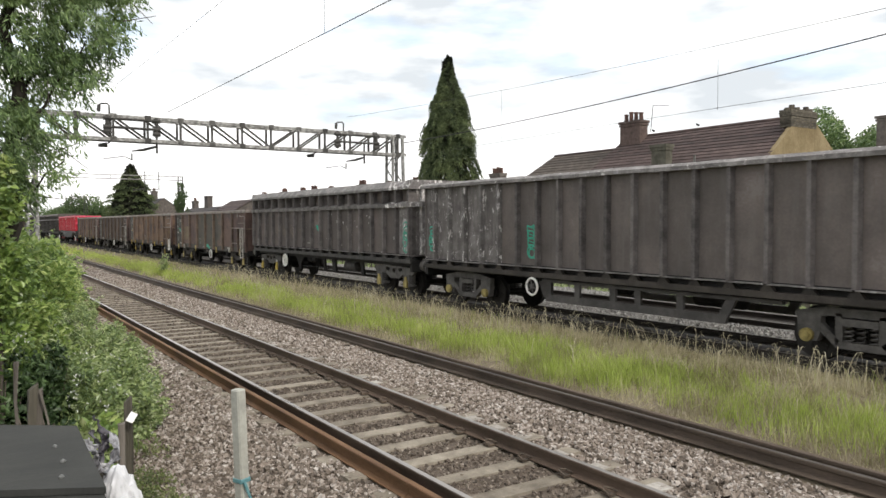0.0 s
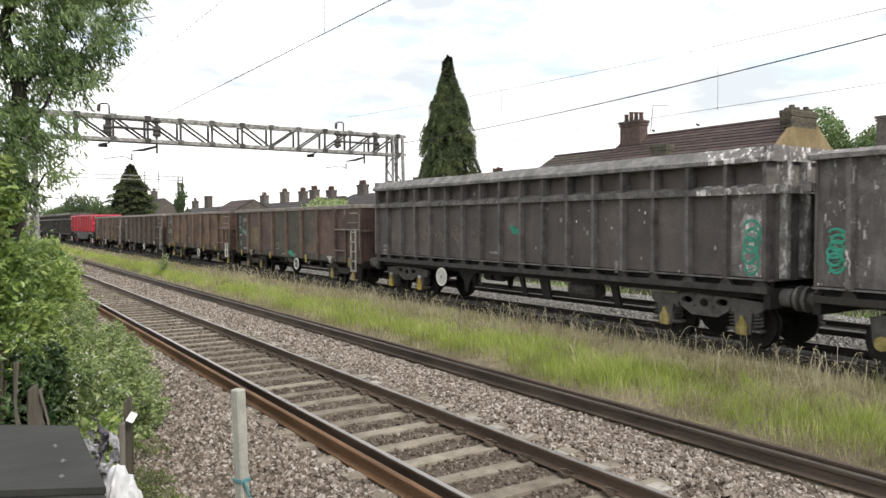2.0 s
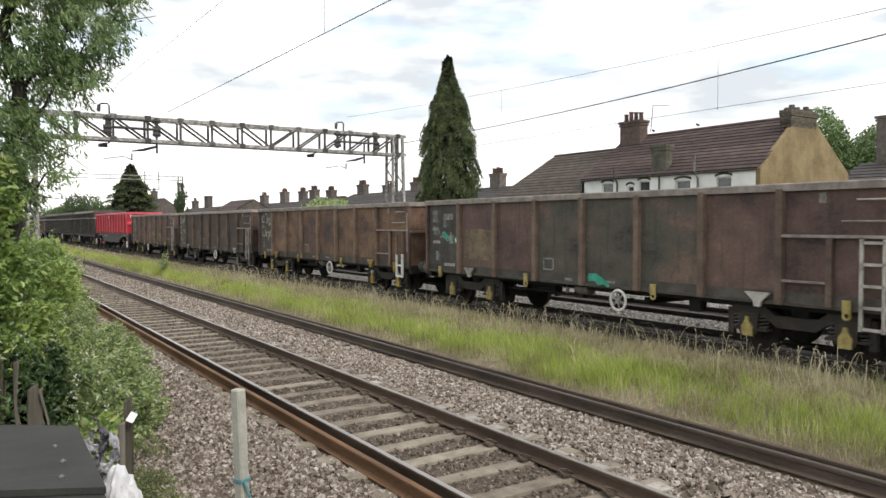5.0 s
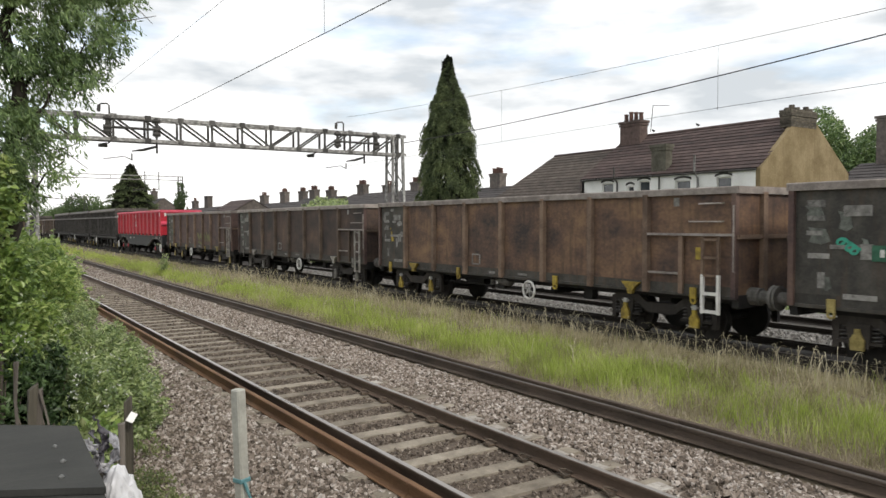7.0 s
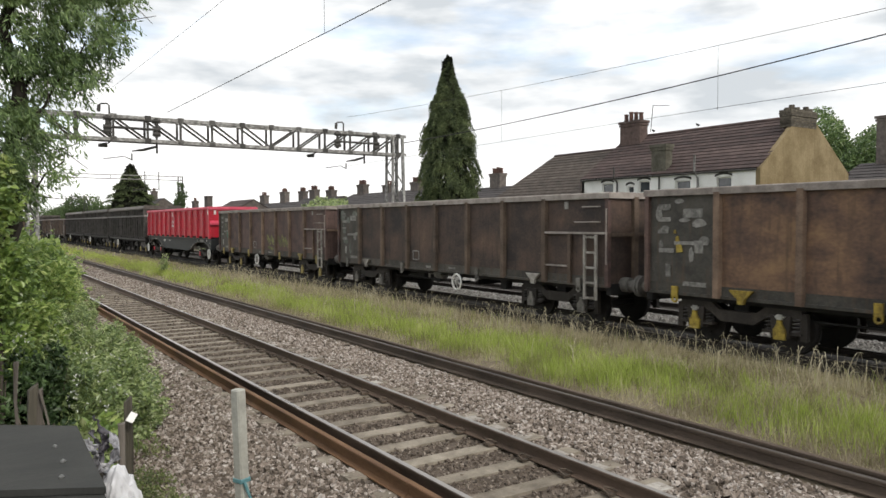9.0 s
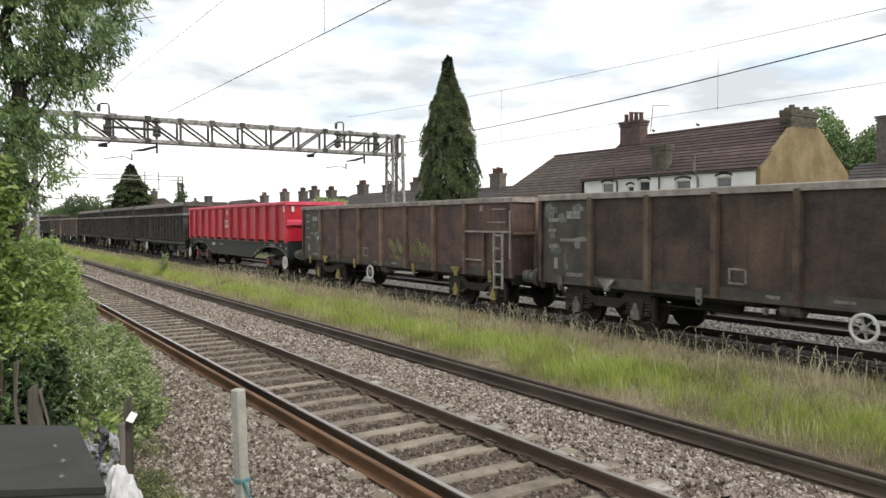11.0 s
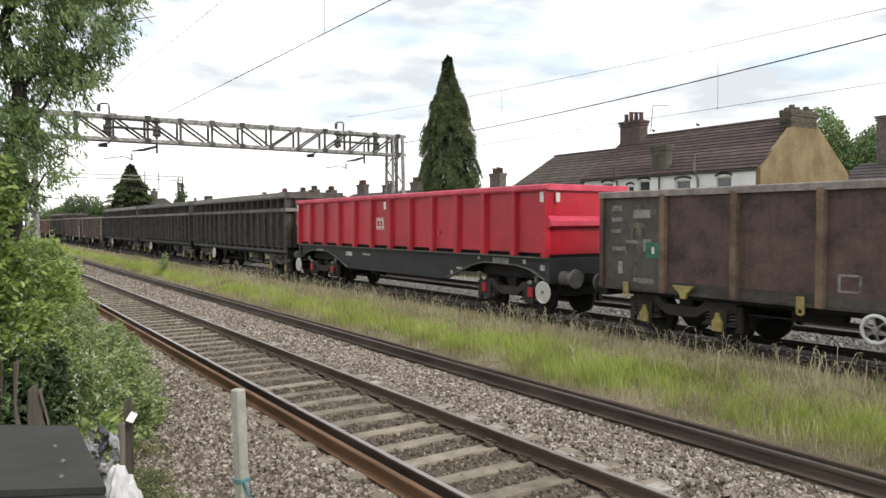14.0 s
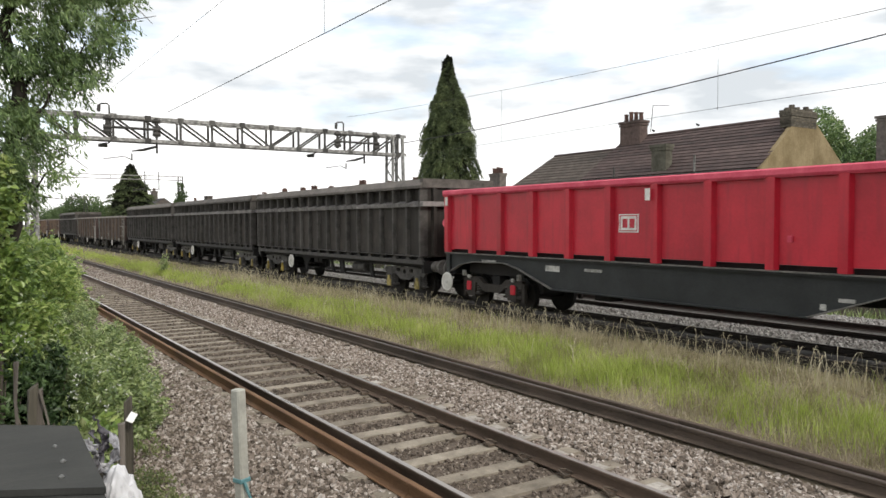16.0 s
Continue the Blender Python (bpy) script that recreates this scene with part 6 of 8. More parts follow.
def far_portal(y, x0, x1):
    g = thing("overhead_line_gantry", "distant slender steel portal with ivy-clad leg", "gantry")
    for z in (7.45, 7.05):
        part("chord", boxes((x0, x1, y - 0.06, y + 0.06, z - 0.04, z + 0.04)), M_GALV, g)
    for x in np.linspace(x0 + 0.3, x1 - 0.3, 6):
        part("upright", shape(beam, (x, y, 7.05), (x, y, 7.45), 0.05), M_GALV, g)
    for lx in (x0 + 0.2, x1 - 0.3):
        for s in (-1, 1):
            part("leg", shape(beam, (lx + s * 0.35, y, -0.5), (lx + s * 0.22, y, 7.4), 0.1), M_IRON, g)
        for k in range(7):
            part("lacing_bar", shape(beam, (lx - 0.3, y, k), (lx + 0.3, y, k + 1), 0.05), M_IRON, g)
    for x in (17.0, 18.4):
        bm = bmesh.new()
        tube(bm, [(x, y, 7.9), (x, y, 5.9)], 0.05, 6)
        tube(bm, [(x, y, 6.1), (x - 1.2, y, 5.9)], 0.05, 6)
        part("registration_arm", bm, M_IRON, g)
    return g


far_portal(82.0, 3.0, 20.9)
far_portal(150.0, 4.0, 21.0)


def wire(label, pts, r, name="overhead_wire"):
    bm = bmesh.new()
    tube(bm, pts, r, 5)
    return tagged(part(name, bm, M_WIRE), label, "wire", "overhead wires")


def sag(x, y0, y1, z0, z1, drop, n=16):
    return [(x, y0 + (y1 - y0) * i / n, z0 + (z1 - z0) * i / n - drop * 4 * (i / n) * (1 - i / n)) for i in range(n + 1)]


wire("thick dark feeder wire above the grassed-over track", sag(8.15, -20.0, 34.5, 7.35, 7.40, 0.05), 0.012)
wire("thick dark return wire on the portal leg", [(20.4, 34.5 - d, 6.735 - 0.008 * min(d, 30) + 0.00128 * min(d, 30) ** 2 + 0.07 * max(d - 30, 0)) for d in np.linspace(0, 58, 30)], 0.020)
cat = [(17.0, y, 7.06 + 0.00098 * (y - 6) ** 2) for y in np.linspace(-22, 34.5, 24)]
wire("thin catenary wire with droppers", cat, 0.007)
wire("thin contact wire below its catenary", [(17.0, -22, 5.45), (17.0, 15.0, 5.46), (17.0, 34.5, 5.36)], 0.006)
wire("thin catenary wire above the rusty-railed track", sag(4.55, -20.0, 34.5, 7.1, 7.1, 0.3), 0.004)
wire("thin upper wire above the grassed-over track", [(8.15, -20.0, 9.3), (8.15, 18.6, 9.22)], 0.006)
for y in (17.8,):
    wire("thin vertical dropper above the feeder wire", [(8.15, y, 7.34), (8.15, y, 9.22)], 0.006, "dropper_wire")
for y in (3.6, 12.45, 21.7):
    z = float(np.interp(y, [p[1] for p in cat], [p[2] for p in cat]))
    wire("thin vertical dropper between the two wires", [(17.0, y, 5.40), (17.0, y, z)], 0.005, "dropper_wire")


# ---------------------------------------------------------------- houses
def chimney(parent, x0, x1, y0, y1, z0, z1, pots, pot_axis="y"):
    bm = bmesh.new()
    box(bm, x0, x1, y0, y1, z0, z1 - 0.18)
    box(bm, x0 - 0.06, x1 + 0.06, y0 - 0.06, y1 + 0.06, z1 - 0.36, z1 - 0.22)
    box(bm, x0 - 0.10, x1 + 0.10, y0 - 0.10, y1 + 0.10, z1 - 0.18, z1)
    c = part("chimney", bm, M_BRICK, parent, "sooty brick chimney stack")
    for i in range(pots):
        f = (i + 0.5) / pots
        p = ((x0 + x1) / 2, y0 + (y1 - y0) * f) if pot_axis == "y" else (x0 + (x1 - x0) * f, (y0 + y1) / 2)
        h = 0.55 + 0.14 * ((i * 7) % 3) / 2
        bm = bmesh.new()
        tube(bm, [(*p, z1), (*p, z1 + h * 0.8), (*p, z1 + h * 0.82), (*p, z1 + h)], [0.16, 0.13, 0.17, 0.16], 10)
        part("chimney_pot", bm, M_POT, c, "terracotta chimney pot")
    return c


def tile_courses(parent, a, b, c, d, courses, mat, name="tile_course"):
    """Overlapping courses from the eave (a to b) to the ridge (d to c): each a thin strip with a stepped lower edge."""
    a, b, c, d = map(Vector, (a, b, c, d))
    nor = (b - a).cross(d - a).normalized()
    if nor.z < 0:
        nor = -nor
    for i in range(courses):
        f0, f1 = i / courses, min((i + 1.12) / courses, 1.0)
        p0, p1, q0, q1 = a.lerp(d, f0), b.lerp(c, f0), a.lerp(d, f1), b.lerp(c, f1)
        bm = bmesh.new()
        lo = [bm.verts.new(p) for p in (p0, p1, q1, q0)]
        hi = [bm.verts.new(p) for p in (p0 + nor * 0.055, p1 + nor * 0.055, q1 + nor * 0.012, q0 + nor * 0.012)]
        bm.faces.new(lo[::-1])
        bm.faces.new(hi)
        for k in range(4):
            bm.faces.new((lo[k], lo[(k + 1) % 4], hi[(k + 1) % 4], hi[k]))
        part(name, bm, mat, parent)


def sash_window(parent, x, y0, y1, z0, z1):
    """A white framed window set in a wall that faces -x."""
    f = bmesh.new()
    t = 0.07
    for r in ((y0, y1, z0 - 0.02, z0 + t), (y0, y1, z1 - t, z1), (y0, y0 + t, z0 + t, z1 - t), (y1 - t, y1, z0 + t, z1 - t), (y0 + t, y1 - t, (z0 + z1) / 2 - 0.03, (z0 + z1) / 2 + 0.03)):
        box(f, x - 0.02, x + 0.08, *r)
    win = part("window", f, M_WHITE, parent, "white sash window frame")
    part("pane", boxes((x + 0.02, x + 0.03, y0 + t, y1 - t, z0 + t, z1 - t)), M_GLASS, win)
    part("sill", boxes((x - 0.10, x + 0.05, y0 - 0.08, y1 + 0.08, z0 - 0.10, z0 - 0.021)), M_RENDER, win)
    arch = bmesh.new()
    n = 8
    pts = [(y0 - 0.08 + (y1 - y0 + 0.16) * i / n, z1 + 0.02 + 0.12 * math.sin(math.pi * i / n)) for i in range(n + 1)]
    prism(arch, pts + [(p[0], p[1] + 0.13) for p in reversed(pts)], "x", x - 0.15, x - 0.04)
    part("arch", arch, M_IRON, win, "dark painted window arch")
    return win


def wall_with_holes(bm, x0, x1, y0, y1, z0, z1, holes):
    """One wall that faces -x, with rectangular holes (y0, y1, z0, z1) cut through it."""
    ys = sorted({y0, y1, *(v for a in holes for v in a[:2])})
    zs = sorted({z0, z1, *(v for a in holes for v in a[2:])})
    verts = {}

    def at(x, y, z):
        if (x, y, z) not in verts:
            verts[(x, y, z)] = bm.verts.new((x, y, z))
        return verts[(x, y, z)]

    def solid(i, j):
        if not (0 <= i < len(ys) - 1 and 0 <= j < len(zs) - 1):
            return False
        y, z = (ys[i] + ys[i + 1]) / 2, (zs[j] + zs[j + 1]) / 2
        return not any(a < y < b and c < z < d for a, b, c, d in holes)
    for i in range(len(ys) - 1):
        for j in range(len(zs) - 1):
            if not solid(i, j):
                continue
            a, b, c, d = ys[i], ys[i + 1], zs[j], zs[j + 1]
            for x in (x0, x1):
                bm.faces.new([at(x, *p) for p in ((a, c), (b, c), (b, d), (a, d))])
            for di, dj, p, q in ((-1, 0, (a, c), (a, d)), (1, 0, (b, c), (b, d)), (0, -1, (a, c), (b, c)), (0, 1, (a, d), (b, d))):
                if not solid(i + di, j + dj):
                    bm.faces.new([at(x0, *p), at(x0, *q), at(x1, *q), at(x1, *p)])


M_REDBRICK = material("red_brown_brick", [(0.0, (0.055, 0.040, 0.036)), (0.5, (0.115, 0.080, 0.070)), (1.0, (0.18, 0.14, 0.122))], 3.0, 0.92, grain=14, bump=0.5)
M_OLDSTACK = material("crumbling_grey_brown_brick", [(0.0, (0.035, 0.03, 0.024)), (0.5, (0.085, 0.074, 0.058)), (1.0, (0.20, 0.175, 0.14))], 3.5, 0.95, grain=10, bump=0.9)
M_GREYSTACK = material("grey_green_rendered_stack", two((0.07, 0.066, 0.05), (0.16, 0.15, 0.12)), 2.5, 0.95, grain=16, bump=0.5)


def broken_stack(parent, x0, x1, y0, y1, z0, z1):
    """A broad, crumbling chimney stump in rough courses."""
    c = part("chimney", boxes((x0 + 0.1, x1 - 0.1, y0 + 0.1, y1 - 0.1, z0, z1 - 0.02)), M_OLDSTACK, parent, "broad crumbling grey-brown chimney stump")
    n = 8
    for i in range(n):
        bm = bmesh.new()
        a, b = z0 + (z1 - z0) * i / n, z0 + (z1 - z0) * (i + 1) / n - 0.012
        j = [RNG.uniform(-0.05, 0.05) for _ in range(4)]
        g = 0.05 if i in (n - 2, n - 3) else 0.0
        box(bm, x0 - g + j[0], x1 + g + j[1], y0 - g * 0.5 + j[2] * 0.4, y1 + g * 0.5 + j[3] * 0.4, a, b)
        part("brick_course", bm, M_OLDSTACK, c)
    for k, x in enumerate((39.25, 39.7, 40.2, 40.62, 41.1, 41.5)):
        h = 0.10 + 0.10 * ((k * 5) % 3)
        part("pot_stub", shape(tube, [(x, (y0 + y1) / 2, z1 - 0.02), (x, (y0 + y1) / 2, z1 + h)], [0.19, 0.15], 9), M_OLDSTACK, c)
    return c


def main_house():
    h = thing("terrace_house", "white rendered terrace house with brown tiled roof and tan gable", "house")
    xf, xb, ya, yb = 36.3, 45.2, 24.15, 37.4
    ze, zr, xr = 5.30, 8.42, 40.6
    wins = [(25.65, 26.62, 3.6, 4.98), (28.4, 29.48, 3.6, 4.92), (31.45, 32.35, 3.6, 5.02), (34.5, 35.5, 3.6, 5.02), (32.75, 33.3, 3.9, 4.75)]
    bm = bmesh.new()
    wall_with_holes(bm, xf, xf + 0.3, ya, yb, -0.7, ze, wins)
    part("front_wall", bm, M_RENDER, h, "white painted rendered wall")
    for a, b, c, d in wins:
        sash_window(h, xf + 0.12, a, b, c, d)
    part("back_wall", boxes((xb - 0.3, xb, ya, yb, -0.7, ze)), M_BRICK, h)
    part("inner_dark", boxes((xf + 0.9, xf + 0.95, ya + 0.4, yb - 0.4, 2.8, ze)), M_SLATE, h)
    bm = bmesh.new()
    prism(bm, [(xf, -0.7), (xb, -0.7), (xb, ze), (xr + 0.9, zr - 0.25), (xr - 0.9, zr - 0.25), (xf, ze)], "y", ya - 0.28, ya - 0.002)
    part("gable_wall", bm, M_GABLE, h, "tan pebble-dashed gable wall")
    bm = bmesh.new()
    prism(bm, [(xf, -0.7), (xb, -0.7), (xb, ze), (xr, zr - 0.1), (xf, ze)], "y", yb - 0.25, yb - 0.002)
    part("party_wall", bm, M_RENDER, h)
    tile_courses(h, (xf - 0.1, ya - 0.2, ze + 0.06), (xf - 0.1, yb, ze + 0.06), (xr, yb, zr), (xr, ya - 0.2, zr), 14, M_ROOF)
    tile_courses(h, (xb + 0.3, yb, ze - 0.05), (xb + 0.3, ya - 0.2, ze - 0.05), (xr, ya - 0.2, zr), (xr, yb, zr), 8, M_ROOF)
    part("ridge", shape(tube, [(xr, ya - 0.2, zr + 0.02), (xr, yb, zr + 0.02)], 0.12, 8), M_ROOF, h)
    part("gutter", shape(tube, [(xf - 0.12, ya - 0.1, ze - 0.02), (xf - 0.12, yb, ze - 0.02)], 0.06, 8), M_IRON, h, "dark gutter")
    broken_stack(h, 39.1, 41.65, ya - 0.30, ya + 0.40, 7.75, 8.72)
    chimney(h, 39.7, 40.5, 35.3, 37.1, 6.9, 9.5, 4).data.materials[0] = M_REDBRICK
    c = chimney(h, 36.45, 37.05, 30.35, 31.45, 5.0, 7.22, 0)
    c.data.materials[0] = M_GREYSTACK
    for y, z in ((27.8, 6.3), (34.05, 6.0)):
        bm = bmesh.new()
        tube(bm, [(xf - 0.12, y, -0.5), (xf - 0.12, y, ze - 0.3), (xf - 0.42, y, ze), (xf - 0.42, y, z)], 0.06, 8)
        part("soil_pipe", bm, M_CHORD if y < 30 else M_IRON, h, "vertical waste pipe above the eave")
    part("soil_pipe", shape(tube, [(xf - 0.08, 30.65, -0.5), (xf - 0.08, 30.65, 5.2)], 0.05, 8), M_IRON, h, "dark drainpipe")
    bm = bmesh.new()
    tube(bm, [(40.0, 34.6, 8.6), (40.0, 34.4, 10.4)], 0.025, 6)
    tube(bm, [(40.0, 34.4, 10.35), (40.0, 33.1, 10.2)], 0.02, 6)
    for k in range(5):
        tube(bm, [(39.8, 34.2 - k * 0.25, 10.33 - k * 0.03), (40.2, 34.2 - k * 0.25, 10.33 - k * 0.03)], 0.012, 5)
    part("aerial", bm, M_IRON, h, "television aerial")
    # lower hipped wing
    y2, yh, zr2 = 46.9, 44.9, 7.72
    bm = bmesh.new()
    box(bm, 36.0, 45.0, yb + 0.002, y2 - 0.6, -0.7, 4.0)
    part("wing_wall", bm, M_BRICK, h)
    tile_courses(h, (35.0, yb + 0.004, 3.6), (35.0, y2 + 0.3, 3.6), (xr, yh, zr2), (xr, yb + 0.004, zr2), 18, M_ROOF_OLD)
    tile_courses(h, (46.0, y2 + 0.3, 3.9), (46.0, yb + 0.004, 3.9), (xr, yb + 0.004, zr2), (xr, yh, zr2), 8, M_ROOF_OLD)
    tile_courses(h, (35.0, y2 + 0.3, 3.6), (46.0, y2 + 0.3, 3.9), (xr + 0.02, yh, zr2), (xr - 0.02, yh, zr2), 24, M_ROOF_OLD)
    part("ridge", shape(tube, [(xr, yb, zr2 + 0.02), (xr, yh, zr2 + 0.02)], 0.11, 8), M_ROOF, h)
    return h


main_house()


def bird(x, y, z):
    bm = bmesh.new()
    tube(bm, [(x, y - 0.16, z + 0.16), (x, y - 0.05, z + 0.17), (x, y + 0.08, z + 0.22), (x, y + 0.12, z + 0.27), (x, y + 0.18, z + 0.27)], [0.02, 0.07, 0.06, 0.04, 0.01], 8)
    tube(bm, [(x, y, z), (x, y, z + 0.12)], 0.012, 5)
    tagged(part("perched_pigeon", bm, M_IRON), "dark pigeon perched on the roof ridge", "bird")


bird(40.6, 31.2, 8.55)
bird(40.6, 34.85, 8.55)


def far_terrace(x, y0, y1, ze, zr, stacks, label, mat=M_SLATE, depth=9.0):
    h = thing("terrace_row", label, "house", "distant terraces")
    part("wall", boxes((x, x + depth, y0, y1, -0.7, ze)), M_BRICK, h)
    bm = bmesh.new()
    prism(bm, [(x + 0.02, ze), (x + depth - 0.02, ze), (x + depth / 2, zr - 0.15)], "y", y0, y1)
    part("gable", bm, M_BRICK, h)
    tile_courses(h, (x - 0.3, y0 - 0.1, ze - 0.1), (x - 0.3, y1 + 0.1, ze - 0.1), (x + depth / 2, y1 + 0.1, zr), (x + depth / 2, y0 - 0.1, zr), 8, mat)
    tile_courses(h, (x + depth + 0.3, y1 + 0.1, ze - 0.1), (x + depth + 0.3, y0 - 0.1, ze - 0.1), (x + depth / 2, y0 - 0.1, zr), (x + depth / 2, y1 + 0.1, zr), 5, mat)
    k = y0 + 2.5
    while k < y1 - 1.5:
        sash_window(h, x - 0.04, k, k + 1.1, 3.0, 4.4)
        k += 5.2
    for y, w, z, pots in stacks:
        chimney(h, x + depth / 2 - 0.45, x + depth / 2 + 0.45, y - w * 0.28, y + w * 0.28, zr - 1.2, z, pots)
    return h


far_terrace(45.5, 61.0, 79.0, 4.4, 6.35, [(64.5, 3.2, 7.8, 5)], "distant brick terrace with slate roof and a broad chimney stack")
far_terrace(46.3, 79.6, 101.0, 4.6, 6.75, [(82.7, 3.4, 7.75, 6), (90.3, 3.4, 7.7, 3), (98.0, 3.6, 8.1, 6)], "distant brick terrace with slate roof and three chimney stacks")
far_terrace(45.2, 101.8, 117.0, 4.5, 6.55, [(106.5, 3.6, 7.6, 4), (113.0, 3.8, 7.9, 6)], "distant brick terrace with dark roof half behind a garden tree")
far_terrace(46.0, 117.8, 143.0, 4.2, 6.2, [(119.6, 3.6, 7.9, 6), (128.0, 4.2, 8.1, 4), (138.5, 4.6, 7.8, 3)], "distant brick terrace with slate roof and low chimney stacks")
far_terrace(36.0, 116.0, 127.0, 3.6, 6.3, [], "distant bungalow with low brown roof", M_ROOF)
far_terrace(36.0, 132.0, 152.0, 3.6, 5.5, [(141.0, 4.0, 7.6, 0), (150.0, 3.0, 6.9, 2)], "distant brick house with grey roof", M_SLATE)
far_terrace(30.0, 150.0, 172.0, 4.2, 7.4, [(158.0, 3.5, 9.0, 2)], "distant brick house half hidden by trees", M_SLATE)
far_terrace(46.2, 12.0, 25.6, 4.6, 6.25, [(24.0, 1.9, 9.2, 0)], "grey roofed house behind the terrace", M_SLATE, 8.0)


def garden_fence():
    f = thing("garden_fence", "weathered timber fence along the railway boundary", "fence")
    bm = bmesh.new()
    for y in np.arange(4.0, 90.0, 0.16):
        box(bm, 23.0, 23.02, y, y + 0.15, -0.5, 0.9 + 0.04 * math.sin(y * 3.1))
    tagged(part("boarding", bm, M_FENCE, f), kind="stuff")
    for y in np.arange(4.0, 90.0, 2.0):
        part("post", boxes((23.03, 23.13, y - 0.05, y + 0.05, -0.6, 0.95)), M_FENCE, f)


garden_fence()


# ---------------------------------------------------------------- plants
def cloud(centres, radii, counts):
    """Points spread through ellipsoids, thicker towards their skin."""
    out = []
    for c, r, n in zip(centres, radii, counts):
        d = unit(RNG.normal(size=(n, 3)))
        s = RNG.uniform(0.35, 1.05, n) ** 0.5
        out.append(np.array(c) + d * s[:, None] * np.array(r))
    return np.concatenate(out)


def limb(bm, a, b, r0, r1, wob=0.1, n=5):
    a, b = Vector(a), Vector(b)
    pts = [a.lerp(b, i / n) + Vector((random.uniform(-wob, wob), random.uniform(-wob, wob), 0)) * (1 if 0 < i < n else 0) for i in range(n + 1)]
    tube(bm, pts, [r0 + (r1 - r0) * i / n for i in range(n + 1)], 7)


def near_tree():
    """The leaning broadleaf tree beside the camera, with long narrow leaves."""
    t = thing("willow_tree", "broadleaf tree with long narrow green leaves over the hedge", "tree")
    bm = bmesh.new()
    limb(bm, (0.1, 9.1, -0.6), (0.55, 9.0, 3.2), 0.12, 0.08)
    limb(bm, (0.55, 9.0, 3.2), (0.6, 9.2, 6.4), 0.08, 0.03)
    tips = []
    for a, b in (((0.45, 9.0, 3.2), (1.25, 8.8, 4.4)), ((0.5, 9.0, 3.6), (1.65, 9.2, 5.2)), ((0.2, 9.0, 2.4), (1.0, 8.7, 3.1)), ((0.45, 9.0, 3.4), (-0.4, 8.6, 4.6)),
                 ((0.1, 9.0, 2.0), (-0.4, 8.4, 3.0)), ((0.3, 9, 2.8), (0.9, 9.3, 3.9))):
        limb(bm, a, b, 0.022, 0.006, 0.08)
        tips.append(b)
    part("trunk", smooth(mesh_of("trunk", bm, M_BARK_DARK)), None, t)
    cs, rs, ns = [], [], []
    for x, y, z, r, n in ((0.3, 8.8, 4.6, 0.75, 3200), (0.9, 8.9, 4.9, 0.62, 2600), (1.35, 9.0, 5.0, 0.42, 1500), (0.55, 8.8, 3.85, 0.60, 2600), (1.05, 8.9, 4.15, 0.45, 1700),
                          (0.15, 8.7, 3.2, 0.52, 1800), (0.75, 8.9, 3.25, 0.40, 1400), (0.5, 8.9, 2.75, 0.36, 900), (1.72, 9.1, 4.85, 0.33, 700), (1.5, 9.0, 4.45, 0.33, 700), (1.25, 9.0, 3.95, 0.28, 500), (0.85, 8.9, 5.6, 0.7, 2200), (1.55, 9.1, 5.35, 0.4, 900), (0.0, 8.6, 2.6, 0.45, 1200),
                          (0.95, 8.95, 3.75, 0.30, 600), (0.2, 8.8, 5.6, 0.8, 1800), (-0.5, 8.7, 4.2, 0.8, 2200), (-0.6, 8.6, 3.0, 0.7, 1500)):
        for k in range(14):
            d = unit(RNG.normal(size=3)) * r * RNG.uniform(0.3, 1.0)
            q = r * RNG.uniform(0.14, 0.34)
            cs.append((x + d[0], y + d[1], z + d[2] * 0.95))
            rs.append((q * 1.2, q * 1.2, q))
            ns.append(int(n * RNG.uniform(0.7, 1.9)) // 14)
    for x, z in ((1.9, 5.0), (1.85, 4.75), (1.8, 4.5), (1.7, 4.3), (1.6, 4.15), (1.55, 4.0), (1.4, 3.8), (1.3, 3.6), (1.2, 3.4), (1.15, 3.2), (1.0, 3.0), (0.95, 2.85), (2.0, 5.3), (1.75, 5.1), (1.6, 4.8), (1.45, 4.55)):
        for k in range(3):
            cs.append((x + RNG.normal() * 0.07, 9.0 + RNG.normal() * 0.1, z + RNG.normal() * 0.08))
            rs.append((0.11, 0.12, 0.09))
            ns.append(42)
    for i in range(240):
        x, z = RNG.uniform(-0.6, 1.6), RNG.uniform(2.6, 5.8)
        cs.append((x, 8.8 + RNG.normal() * 0.35, z))
        rs.append((0.16, 0.2, 0.11))
        ns.append(130)
    pos = cloud(cs, rs, ns)
    edge = np.interp(pos[:, 2], [2.5, 2.8, 3.05, 3.3, 3.45, 3.7, 3.85, 4.1, 4.35, 4.6, 4.95, 5.5], [0.72, 0.88, 1.0, 1.14, 1.25, 1.27, 1.32, 1.44, 1.56, 1.66, 1.82, 2.1])
    rag = np.array([noise.noise(Vector(p) * 3.2) for p in pos]) * 0.22 + RNG.normal(size=len(pos)) * 0.03
    inward = edge + 0.03 + rag - pos[:, 0]
    clump = np.array([noise.noise(Vector(p) * 2.1 + Vector((7, 3, 1))) for p in pos])
    thin = np.interp(pos[:, 2], [2.6, 3.2, 3.9, 4.4], [0.85, 0.66, 0.74, 1.35])
    pos = pos[(inward > 0) & (RNG.uniform(size=len(pos)) < np.clip(inward / 0.45 + 0.35, 0, 1) * np.clip(thin - 0.10 + 1.75 * clump, 0.02, 1))]
    part("crown", leaf_mesh("crown", pos, 0.068, 0.019, M_LEAF, axis=np.array([0.35, -0.1, -0.75]), spread=1.1), None, t)
